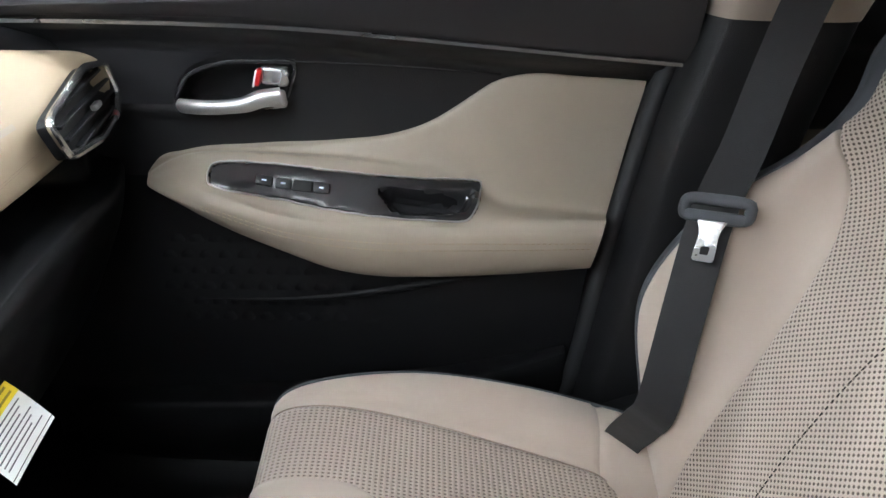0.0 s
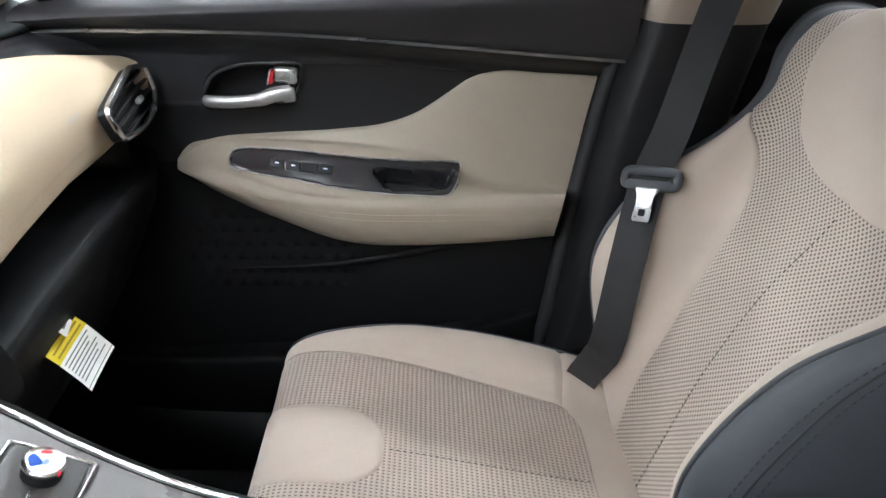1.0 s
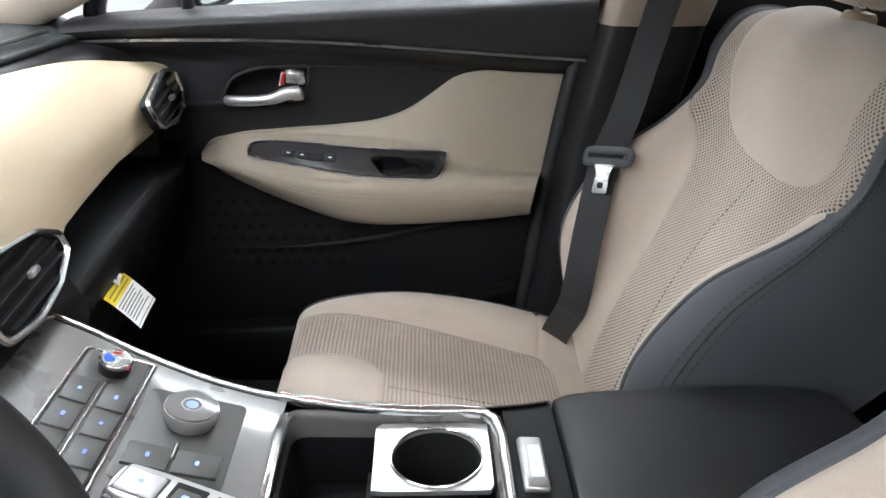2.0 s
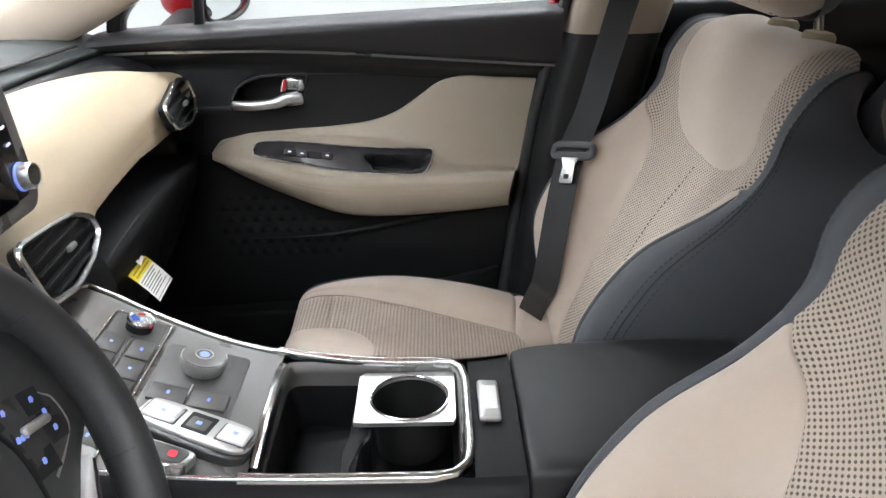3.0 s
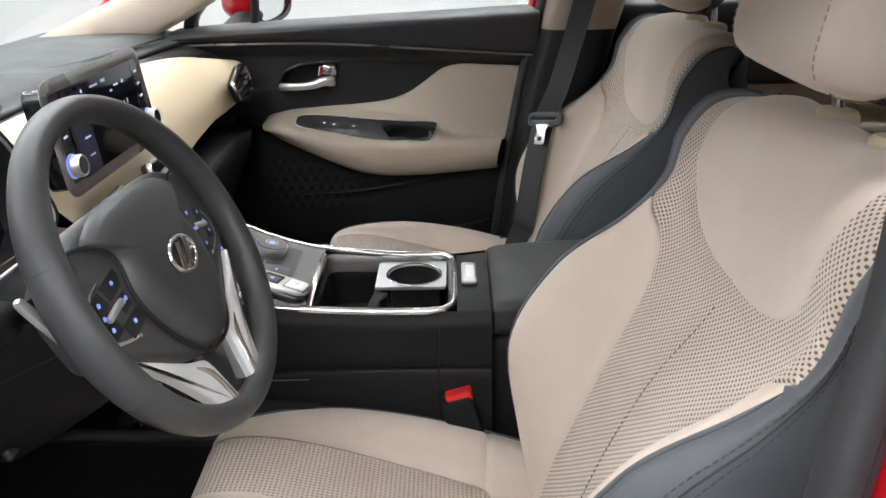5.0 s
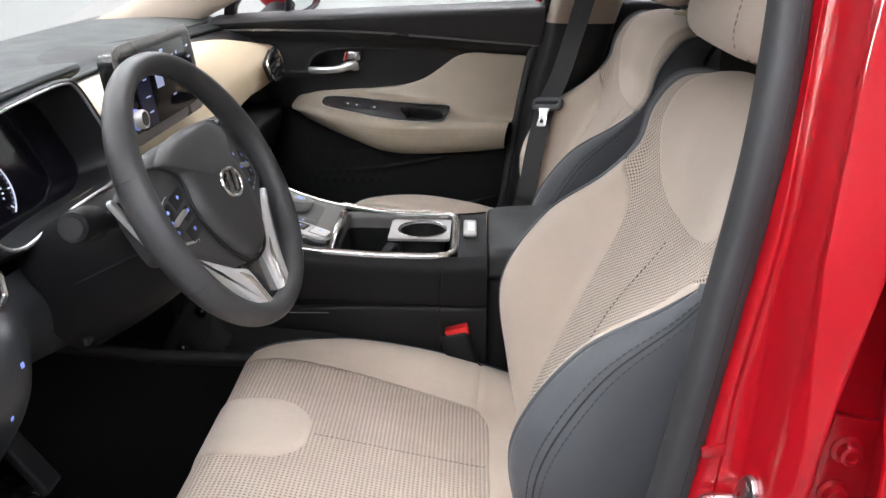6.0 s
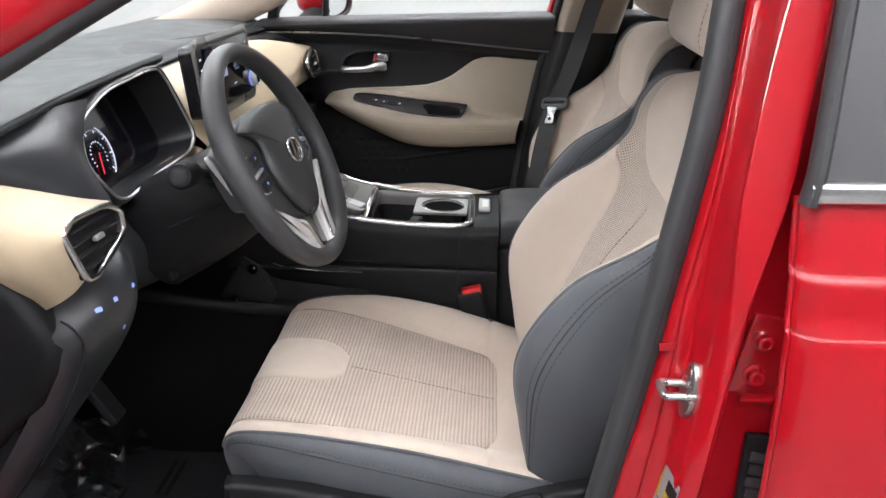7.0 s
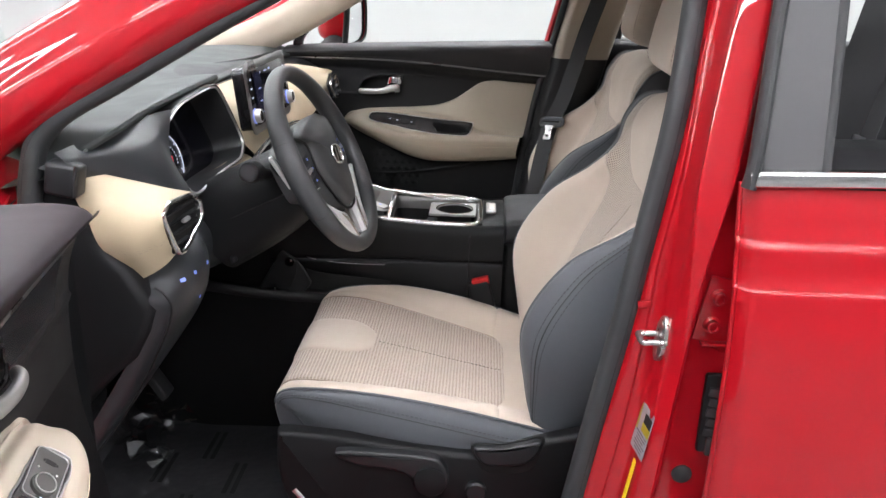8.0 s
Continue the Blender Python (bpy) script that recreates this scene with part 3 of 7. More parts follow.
part("underbody", round_box(3.3, 1.3, 0.10, 0.03, 2, pose(0.25, 0, 0.25)), BLACK_HARD, body)
bonnet = np.array([[(x, y, z - 0.05 * (abs(y) / 0.86) ** 3) for x, z in smooth([(-1.75, 0.55), (-1.78, 0.85), (-1.65, 0.99), (-1.3, 1.05), (-1.0, 1.075)], 20)] for y in np.linspace(-0.86, 0.86, 16)])
part("bonnet", sheet(bonnet), RED_PAINT, body)
for k in (-1, 1):
    wing_side = np.array([[(x, k * y, z) for y, z in ((0.86, 1.02), (0.89, 0.85), (0.89, 0.70))] for x in np.linspace(-1.72, -0.90, 8)])
    part("front_wing", sheet(wing_side), RED_PAINT, body)


# Fittings on the near centre pillar.
def striker():
    t = thing("door_striker", "zinc door striker loop bolted to the red pillar", "door striker", at=(pillar_plan(0.905)[1] - 0.001, -0.826, 0.905))
    P = axes((0, 0, 0), (0.145, -0.989, 0), (0.10, 0.015, 0.995), (-0.984, -0.145, 0.10))
    rim = smooth([(0.017 * math.cos(a), 0.034 * math.sin(a)) for a in np.linspace(0, 2 * np.pi, 12, endpoint=False)], 28, True)
    part("base_plate", plate(rim, 0.006, P, 0.0015), STEEL, t)
    part("loop", tube(smooth([(0.002, 0.015, 0.000), (-0.020, 0.015, 0.000), (-0.029, 0.0145, 0.000), (-0.0325, 0.010, 0.000), (-0.0305, -0.010, -0.001), (-0.027, -0.0145, -0.001), (-0.018, -0.015, 0.000), (0.002, -0.015, 0.000)], 40), 0.0044, 10), STEEL, t)
    for q in (0.021, -0.021):
        part("bolt", turned([(0.0062, 0), (0.0062, 0.0015), (0.004, 0.0035), (0.0, 0.0035)], 14, P @ pose(0, q, 0.003)), STEEL, t)
    return t


striker()


def hinge(x, z):
    t = thing("rear_door_hinge", "red painted door hinge with round-headed bolts", "hinge", at=(x, -0.828, z), group="rear door hinges")
    part("flange", round_box(0.050, 0.006, 0.095, 0.002, 2, pose(0.008, -0.001, 0, 0, 10, 0)), RED_PAINT, t)
    part("leaf", round_box(0.006, 0.034, 0.085, 0.002, 2, pose(0.034, -0.014, -0.004, 0, 10, 0)), RED_PAINT, t)
    part("lower_lip", round_box(0.046, 0.012, 0.005, 0.0015, 2, pose(0.010, -0.008, -0.047)), RED_PAINT, t)
    for dx, dz in ((0.004, 0.0205), (0.0, -0.0205)):
        part("bolt", turned([(0.0125, 0), (0.0125, 0.002), (0.0092, 0.004), (0.0085, 0.011), (0.0065, 0.0125), (0.0050, 0.0125), (0.0045, 0.0105), (0, 0.0105)], 18, pose(dx, -0.004, dz, 90, 0, 0)), RED_PAINT, t)
    return t


hinge(0.394, 0.952)
hinge(0.345, 0.52)


def checker():
    t = thing("door_check_boot", "black rubber wiring boot in the door gap", "wiring boot", at=(0.410, -0.836, 0.797))
    part("plate", round_box(0.030, 0.012, 0.125, 0.004, 2), BLACK_HARD, t)
    for k in range(5):
        part("bellows_fold", round_box(0.020, 0.006, 0.014, 0.003, 2, pose(0.002 * (k % 2), -0.007, 0.036 - 0.016 * k, 0, 8, 0)), RUBBER, t)
    part("clip", round_box(0.012, 0.014, 0.03, 0.003, 2, pose(0, -0.008, -0.048)), BLACK_GLOSS, t)


checker()
plug = thing("body_plug", "grey rubber plug in the red pillar", "plug", at=(0.383, -0.827, 0.688))
part("disc", turned([(0.015, 0), (0.015, 0.002), (0.011, 0.005), (0.0, 0.006)], 24, pose(0, 0, 0, 90, 0, 0)), RUBBER, plug)


def on_wall(z, out=0.0):
    """Frame on the pillar's forward-facing wall: across, up, and out of the wall."""
    return axes((pillar_plan(z)[1] - 0.0015, -0.831 + out, z), (0.145, -0.989, 0.0), (0.158, 0.023, 0.987), (-0.976, -0.143, 0.160))


def pillar_label():
    t = thing("pillar_label", "small grey and ochre printed sticker on the red pillar", "sticker")
    M = on_wall(0.759)
    part("paper", plate(round_outline(0.050, 0.074, 0.002), 0.0006, M, 0), LABEL_GREY, t)
    part("dark_block", plate(round_outline(0.026, 0.016, 0.001), 0.0005, M @ pose(0.010, 0.020, 0.0006), 0), VOID, t)
    part("ochre_block", plate(round_outline(0.028, 0.013, 0.001), 0.0005, M @ pose(0.010, 0.006, 0.0006), 0), YELLOW_INK, t)
    for k in range(8):
        part("ochre_mark", plate(round_outline(0.005, 0.0034, 0.0008), 0.0005, M @ pose(-0.0205, 0.032 - 0.0052 * k, 0.0006), 0), YELLOW_INK, t)
    for k in range(6):
        part("print_bar", plate(round_outline(0.040 - 0.006 * (k % 3), 0.0018, 0.0004), 0.0005, M @ pose(0.003 * (k % 2), -0.006 - 0.0050 * k, 0.0006), 0), INK, t)
    return t


pillar_label()
strip = thing("yellow_sticker", "narrow yellow sticker strip on the red pillar", "sticker")
part("paper", plate(round_outline(0.011, 0.120, 0.001), 0.0006, on_wall(0.650, 0.001), 0), YELLOW, strip)


# ---- seats ----
def knots(path, half, bolster, width, side_back, shoulder=0.0, hollow=0.0):
    """A net for one cushion: rows along the path, columns across from -7 to 7, the flat middle, the bolster and the side."""
    path = np.asarray(path, float)
    T = unit(np.gradient(path, axis=0))
    N = np.stack([-T[:, 1], T[:, 0]], 1)                   # out of the cushion
    rows = []
    for c, n, hm, B, W, sb, hw in zip(path, N, half, bolster, width, np.broadcast_to(side_back, len(path)), np.broadcast_to(hollow, len(path))):
        d = W - hm
        f = 0.74 + shoulder * min(1.0, max(0.0, (0.05 - B) / 0.05))
        cols = [(0, -hw), (0.55 * hm, -0.85 * hw), (hm, 0.002 - 0.3 * hw), (hm + 0.40 * d, 0.002 + 0.8 * B), (hm + f * d, B), (W, 0.55 * B - 0.004),
                (W + 0.004, -0.4 * sb), (W - 0.012, -sb)]
        cols = [(-y, o) for y, o in cols[:0:-1]] + cols
        rows.append([(c[0] + o * n[0], y, c[1] + o * n[1]) for y, o in cols])
    return Surface(np.array(rows), -7)


def column(s, a, y):
    """The column at which a sheet's lateral place is y, on row a."""
    k = np.linspace(-7, 7, 141)
    return float(np.interp(y, s.at(np.full(141, a), k)[:, 1], k))


def car_seat(name, label, at, side, head=0.0, pad_at=0.0, tip=4.5):
    """side: +1 with the door on -y (driver), -1 with the door on +y."""
    t = thing(name, label, "car seat", at=at, group="front seats")
    cu = knots([(-0.235, 0.50), (-0.262, 0.56), (-0.280, 0.63), (-0.264, 0.670), (-0.20, 0.677), (-0.10, 0.660), (0.02, 0.634), (0.13, 0.612), (0.24, 0.60)],
               [.19, .19, .19, .192, .194, .188, .170, .150, .150], [.0, .0, .001, .003, .012, .031, .040, .035, .015],
               [.215, .220, .226, .235, .250, .264, .266, .262, .25], 0.085)
    ba = knots([(.175, .60), (.195, .68), (.229, .788), (.278, .891), (.334, .973), (.360, 1.037), (.371, 1.098), (.399, 1.143), (.439, 1.161), (.483, 1.157), (.510, 1.119)],
               [.105, .110, .136, .151, .179, .190, .183, .167, .150, .144, .143], [-.008, .034, .084, .074, .036, .008, .0, -.004, -.010, -.020, -.026],
               [.225, .24, .264, .264, .258, .258, .264, .262, .242, .213, .192], [.115, .115, .13, .16, .19, .20, .19, .16, .12, .06, .03], 0.13,
               [.006, .012, .016, .017, .017, .017, .013, .008, .003, .0, .0])
    O = 1.0
    # cushion
    edge = lambda a: 2.0 if a < 6.6 else 2.0 * max(0.0, 1 - ((a - 6.6) / 0.46) ** 3.5) ** (1 / 3.5)
    part("cushion_insert", cu.patch(0.5, 7.048, lambda a: -edge(a), edge, 180, 44, off=0.0012, out=O), SEAT_KNIT, t, "beige perforated knit cushion insert")
    run = np.concatenate([np.linspace(2.3, 6.6, 60), np.linspace(6.62, 7.05, 40)])
    seam = np.concatenate([cu.line(np.array([v]), k * edge(v), -0.001) for k, vs in ((-1, run), (1, run[::-1])) for v in vs])
    part("insert_seam", tube(seam, 0.0008, 6), SEAM_THREAD, t)
    lobe = lambda a: 0.076 * math.sqrt(max(0.0, 1 - max(0.0, (a - 4.05) / 0.72) ** 2.6)) + 1e-4
    part("cushion_tongue", cu.patch(1.0, 4.765, lambda a: column(cu, a, -lobe(a)), lambda a: column(cu, a, lobe(a)), 60, 22, off=0.0035, seam=0.006, w=0.014, out=O), BEIGE_CLOTH, t, "plain beige cloth front panel")
    for k in (-1, 1):
        lo, hi = sorted((2 * k, 4.35 * k))
        part("cushion_bolster", cu.patch(2.25, 6.85, lo, hi, 70, 24, out=O), BEIGE_CLOTH, t, "plain beige cloth cushion bolster")
        lo, hi = sorted((2 * k, 7 * k))
        part("front_corner", cu.patch(0.2, 2.25, *sorted((2 * k, 4.5 * k)), 24, 16, out=O), BEIGE_CLOTH, t)
        lo, hi = sorted((4.35 * k, 7 * k))
        part("front_corner", cu.patch(0.2, 1.25, lo, hi, 14, 16, out=O), BEIGE_CLOTH, t)
        part("cushion_side", cu.patch(1.25, 7.9, lo, hi, 70, 18, out=O, w=0.02), GREY_CLOTH, t, "charcoal cloth cushion side")
        part("side_seam", tube(cu.line(np.linspace(2.4, 7.7, 120), 5.3 * k, 0.0), 0.0011, 6), RUBBER, t)
        part("stitching", stitches(cu.line(np.linspace(2.4, 7.7, 200), 5.15 * k, 0.0)), RUBBER, t)
        part("piping", tube(cu.line(np.linspace(2.3, 7.7, 80), 4.35 * k, -0.0015), 0.0028, 8), GREY_CLOTH, t)
    part("cushion_rear", cu.patch(6.85, 8, -4.35, 4.35, 20, 40, out=O), BEIGE_CLOTH, t)
    part("centre_seam", stitches(cu.line(np.linspace(4.8, 7.0, 220), 0.0, 0.0014), 0.004, 0.004), VOID, t)
    # backrest
    knit_half = curve_of([(0.0, 0.108), (1.36, 0.114), (2.2, 0.117), (2.83, 0.125), (3.36, 0.142), (3.83, 0.172), (4.25, 0.200), (4.5, 0.222), (4.7, 0.24)])

    def border(a):
        return max(3.4, 3.7 - 0.45 * (a - 4.62)) if a > 4.62 else min(3.7, column(ba, a, float(knit_half(a))))

    part("back_insert", ba.patch(0.0, 9.4, lambda a: -border(a), border, 150, 64, out=O), BEIGE_KNIT, t, "beige perforated knit backrest insert")
    padw = curve_of([(0.0, 0.012), (0.03, 0.050), (0.12, 0.096), (0.25, 0.126), (0.45, 0.150), (0.75, 0.168), (1.1, 0.177), (1.8, 0.180), (2.6, 0.178), (3.4, 0.168), (5.2, 0.145)])
    part("shoulder_pad", ba.patch(tip, 9.4, lambda a: column(ba, a, pad_at - float(padw(a - tip))), lambda a: column(ba, a, pad_at + float(padw(a - tip))), 110, 40, off=0.0012, seam=0.0045, w=0.012, out=O), BEIGE_CLOTH, t, "plain beige cloth shoulder pad")
    part("pad_seam", tube(np.concatenate([ba.line(np.array([v]), column(ba, v, pad_at + k * float(padw(v - tip))), -0.0012) for k, vs in ((-1, np.linspace(8.4, tip, 90)), (1, np.linspace(tip, 8.4, 90))) for v in vs]), 0.0012, 6), SEAM_THREAD, t)
    for k in (-1, 1):
        inner, outer = (lambda a, k=k: k * border(a)), (lambda a, k=k: k * 3.7)
        part("back_bolster", ba.patch(0.0, 4.6, *((inner, outer) if k > 0 else (outer, inner)), 70, 26, out=O), BEIGE_CLOTH, t, "plain beige cloth backrest bolster")
        inner, outer = (lambda a, k=k: k * (border(a) if a > 4.5 else 3.7)), (lambda a, k=k: k * 7)
        part("back_side", ba.patch(0.0, 9.6, *((inner, outer) if k > 0 else (outer, inner)), 90, 18, out=O, w=0.02), GREY_CLOTH, t, "charcoal cloth backrest side")
        part("side_seam", tube(ba.line(np.linspace(0.2, 8.5, 160), 4.82 * k, 0.0), 0.0011, 6), RUBBER, t)
        part("stitching", stitches(ba.line(np.linspace(0.2, 8.5, 260), 4.68 * k, 0.0)), RUBBER, t)
        part("stitching", stitches(ba.line(np.linspace(0.2, 8.5, 260), 4.95 * k, -0.0005)), RUBBER, t)
        part("piping", tube(ba.line(np.linspace(0.1, 4.5, 70), 3.7 * k, -0.0025), 0.0028, 8, scale=np.interp(np.linspace(0, 1, 70), [0, 0.85, 1], [1, 1, 0.15])), GREY_CLOTH, t)
    part("back_seam", stitches(ba.line(np.linspace(0.1, 4.15, 240), 0.0, 0.0003), 0.004, 0.004), VOID, t)
    shell = np.array([[(x + 0.03 * math.cos(3 * y), y, z) for x, z in smooth([(0.29, 0.55), (0.31, 0.7), (0.37, 0.88), (0.43, 1.02), (0.455, 1.10), (0.46, 1.15)], 18)] for y in np.linspace(-0.235, 0.235, 15)])
    part("back_shell", sheet(shell), BLACK_HARD, t, "black plastic seat back shell")
    for k, edge in ((-1, shell[0]), (1, shell[-1])):
        near = ba.at(np.linspace(0.1, 8.6, 18), np.full(18, 7.0 * k))
        part("back_wrap", sheet(np.array([near * (1 - u) + edge * u for u in (0.0, 0.35, 0.7, 1.0)])), GREY_CLOTH, t)
    # headrest
    prof = smooth([(-0.052, -0.085), (-0.062, -0.03), (-0.058, 0.05), (-0.035, 0.095), (0.0, 0.105), (0.045, 0.085), (0.052, 0.0), (0.040, -0.08), (0.0, -0.105)], 40, True)
    rows = []
    for y, k in [(-0.128, 0.25), (-0.125, 0.62), (-0.112, 0.90), (-0.086, 0.99), (-0.04, 1.0), (0.0, 1.0), (0.04, 1.0), (0.086, 0.99), (0.112, 0.90), (0.125, 0.62), (0.128, 0.25)]:
        rows.append([(0.443 + x * k + 0.15 * (abs(y)) ** 2 + 0.22 * z * k, y, 1.315 + head + z * (0.5 + 0.5 * k)) for x, z in prof])
    G = spline(np.array(rows), np.linspace(0, 10, 40))
    part("headrest", sheet(G, closed_v=True, caps=True), BEIGE_CLOTH, t, "beige cloth headrest")
    rear = [[(0.447 + x * k * 1.0 + 0.15 * y * y + 0.22 * z * k, y * 1.02, 1.315 + head + z * (0.5 + 0.5 * k) * 1.02) for x, z in smooth([(0.018, 0.104), (0.048, 0.088), (0.058, 0.0), (0.045, -0.084), (0.016, -0.107)], 16)] for y, k in [(-0.127, 0.3), (-0.121, 0.75), (-0.095, 0.99), (0, 1), (0.095, 0.99), (0.121, 0.75), (0.127, 0.3)]]
    for y, k in ((-0.104, 0.955), (0.104, 0.955)):
        loop_ = [(0.443 + x * (k + 0.012) + 0.15 * y * y + 0.22 * z * k, y, 1.315 + head + z * (0.5 + 0.5 * k) * 1.012) for x, z in prof]
        part("headrest_seam", stitches(np.array(loop_), 0.005, 0.003), SEAM_THREAD, t)
    part("headrest_back", sheet(spline(np.array(rear), np.linspace(0, 6, 24))), GREY_CLOTH, t, "charcoal cloth headrest back")
    for k in (-0.058, 0.058):
        P = [(0.482, k, 1.09), (0.477, k, 1.16), (0.466, k, 1.25)]
        part("headrest_post", tube(np.array(P), 0.0065, 12, normal=(0, 1, 0)), CHROME, t, "chrome headrest post")
        part("post_guide", turned([(0.021, -0.012), (0.022, 0.003), (0.018, 0.009), (0.008, 0.011), (0, 0.011)], 20, pose(0.477, k, 1.160, 0, 6, 0)), BEIGE_SKIN, t, "beige plastic post guide")
    # base, side cover with its levers
    part("seat_base", round_box(0.44, 0.44, 0.10, 0.03, 3, pose(0.02, 0, 0.50)), BLACK_HARD, t)
    for k in (-0.19, 0.19):
        part("seat_rail", round_box(0.56, 0.05, 0.05, 0.008, 2, pose(0.06, k, 0.36)), STEEL, t)
        part("rail_riser", round_box(0.36, 0.03, 0.13, 0.008, 2, pose(0.04, k, 0.43)), BLACK_HARD, t)
    out = -side
    M = axes((0, out * 0.262, 0), (1, 0, 0), (0, 0, 1), (0, -1, 0)) if out < 0 else axes((0, out * 0.262 + 0.028, 0), (1, 0, 0), (0, 0, 1), (0, -1, 0))
    cover = smooth([(-0.262, 0.612), (-0.250, 0.626), (-0.15, 0.620), (0.0, 0.604), (0.10, 0.602), (0.20, 0.636), (0.30, 0.66), (0.33, 0.63), (0.33, 0.50), (0.25, 0.43), (0.0, 0.420), (-0.16, 0.428), (-0.232, 0.462), (-0.262, 0.54)], 60, True)
    part("side_cover", plate(cover, 0.028, M, 0.010, 3), BLACK_HARD, t, "black plastic seat side cover")
    if side > 0:
        Q = M @ Matrix.Translation((0, 0, 0.027))
        lever = smooth([(-0.155, 0.604), (-0.10, 0.606), (0.0, 0.602), (0.026, 0.588), (0.036, 0.560), (0.024, 0.530), (-0.002, 0.524), (-0.022, 0.540), (-0.030, 0.560), (-0.06, 0.572), (-0.12, 0.578), (-0.150, 0.590)], 50, True)
        part("height_lever", plate(lever, 0.018, Q, 0.006, 3), BLACK_SOFT, t, "black seat height lever")
        part("lever_cap", turned([(0.028, 0), (0.028, 0.003), (0.024, 0.005), (0, 0.005)], 28, Q @ pose(0.004, 0.556, 0.018)), BLACK_HARD, t)
        # flat black plate, the hollow's shade is its colour
        part("handle_recess_shade", plate(smooth([(0.074, 0.622), (0.13, 0.628), (0.19, 0.645), (0.192, 0.62), (0.175, 0.580), (0.14, 0.568), (0.10, 0.570), (0.082, 0.590)], 40, True), 0.002, Q, 0.0015), VOID, t)
        part("recline_handle", plate(smooth([(0.078, 0.620), (0.13, 0.625), (0.186, 0.640), (0.184, 0.615), (0.16, 0.594), (0.12, 0.588), (0.092, 0.592)], 40, True), 0.014, Q, 0.006, 3), BLACK_SOFT, t, "black recliner handle")
        part("lumbar_knob", turned([(0.018, 0), (0.018, 0.010), (0.015, 0.013), (0, 0.013)], 28, Q @ pose(0.083, 0.534, 0)), BLACK_SOFT, t)
        edge = [Q @ Vector((x, z, 0.001)) for x, z in smooth([(-0.235, 0.512), (-0.20, 0.478), (-0.12, 0.462), (0.0, 0.458), (0.2, 0.458)], 30)]
        part("cover_trim", tube(edge, 0.005, 8, normal=(0, -1, 0), rb=0.003), SILVER, t, "grey trim line on the cover")
    return t


car_seat("front_car_seat", "beige cloth driver's seat with perforated inserts and charcoal sides", (0, -0.385, 0), 1)
car_seat("front_car_seat", "beige cloth passenger seat with perforated inserts and charcoal sides", (0.068, 0.392, 0.006), -1, -0.018, 0.0, 4.30)


def rear_seat():
    t = thing("rear_bench_seat", "beige cloth rear bench seat with charcoal sides", "rear seat")
    G = np.array([[(x + 0.02 * math.cos(6 * y), y, z) for x, z in smooth([(0.90, 0.40), (0.86, 0.56), (0.90, 0.63), (1.1, 0.60), (1.28, 0.58)], 24)] for y in np.linspace(-0.66, 0.66, 40)])
    part("cushion", sheet(G), BEIGE_CLOTH, t)
    for k in (-1, 1):
        back = np.array([[(x - 0.03 * math.sin(math.pi * (y - 0.02) / 0.64), k * y, z) for x, z in smooth([(1.25, 0.57), (1.30, 0.75), (1.38, 0.95), (1.44, 1.10), (1.49, 1.16), (1.55, 1.13)], 26)] for y in np.linspace(0.02, 0.66, 24)])
        part("backrest", sheet(back), BEIGE_CLOTH, t)
        bol = tube(smooth([(1.13, k * 0.62, 0.58), (1.17, k * 0.64, 0.8), (1.26, k * 0.64, 0.98), (1.40, k * 0.60, 1.10)], 24), 0.07, 14)
        part("bolster", bol, BEIGE_CLOTH, t)
        part("headrest", round_box(0.10, 0.26, 0.16, 0.045, 4, pose(1.50, k * 0.34, 1.27, 0, 12, 0)), BEIGE_CLOTH, t)
    return t


rear_seat()


# ---- doors ----
REAR_EDGE = curve_of([(0.42, 0.150), (0.607, 0.171), (0.79, 0.192), (0.858, 0.205), (1.033, 0.239), (1.16, 0.272)])
PANEL_Y = curve_of([(0.42, 0.785), (0.50, 0.775), (0.60, 0.762), (0.68, 0.764), (0.76, 0.774), (0.82, 0.784), (0.90, 0.788), (0.98, 0.784), (1.03, 0.776), (1.062, 0.764)])
LINE_Z = curve_of([(-0.60, 1.092), (-0.508, 1.096), (-0.35, 1.097), (-0.194, 1.094), (0.0, 1.081), (0.127, 1.071), (0.28, 1.060)])
SILL_Z = curve_of([(-0.60, 1.112), (-0.525, 1.118), (-0.208, 1.134), (0.0, 1.143), (0.28, 1.156)])
BEZEL = smooth([(-0.335, 0.990), (-0.330, 1.008), (-0.312, 1.030), (-0.271, 1.045), (-0.225, 1.047), (-0.190, 1.046), (-0.192, 1.024), (-0.203, 0.998), (-0.222, 0.986), (-0.27, 0.983), (-0.32, 0.983)], 60, True)
TOP = curve_of([(-0.386, 0.896), (-0.372, 0.914), (-0.334, 0.929), (-0.243, 0.940), (-0.138, 0.947), (-0.068, 0.957), (-0.027, 0.972), (0.020, 1.003), (0.053, 1.026), (0.080, 1.034), (0.161, 1.033), (0.25, 1.028)])
CREASE = curve_of([(-0.386, 0.895), (-0.34, 0.922), (-0.28, 0.932), (-0.22, 0.930), (-0.07, 0.916), (0.03, 0.895), (0.06, 0.880), (0.15, 0.869), (0.25, 0.862)])
EDGE = curve_of([(-0.386, 0.894), (-0.34, 0.908), (-0.299, 0.906), (-0.202, 0.878), (-0.10, 0.867), (0.037, 0.867), (0.25, 0.869)])
FOOT = curve_of([(-0.386, 0.893), (-0.372, 0.888), (-0.348, 0.873), (-0.282, 0.841), (-0.213, 0.810), (-0.141, 0.783), (-0.098, 0.776), (-0.031, 0.775), (0.079, 0.780), (0.25, 0.792)])
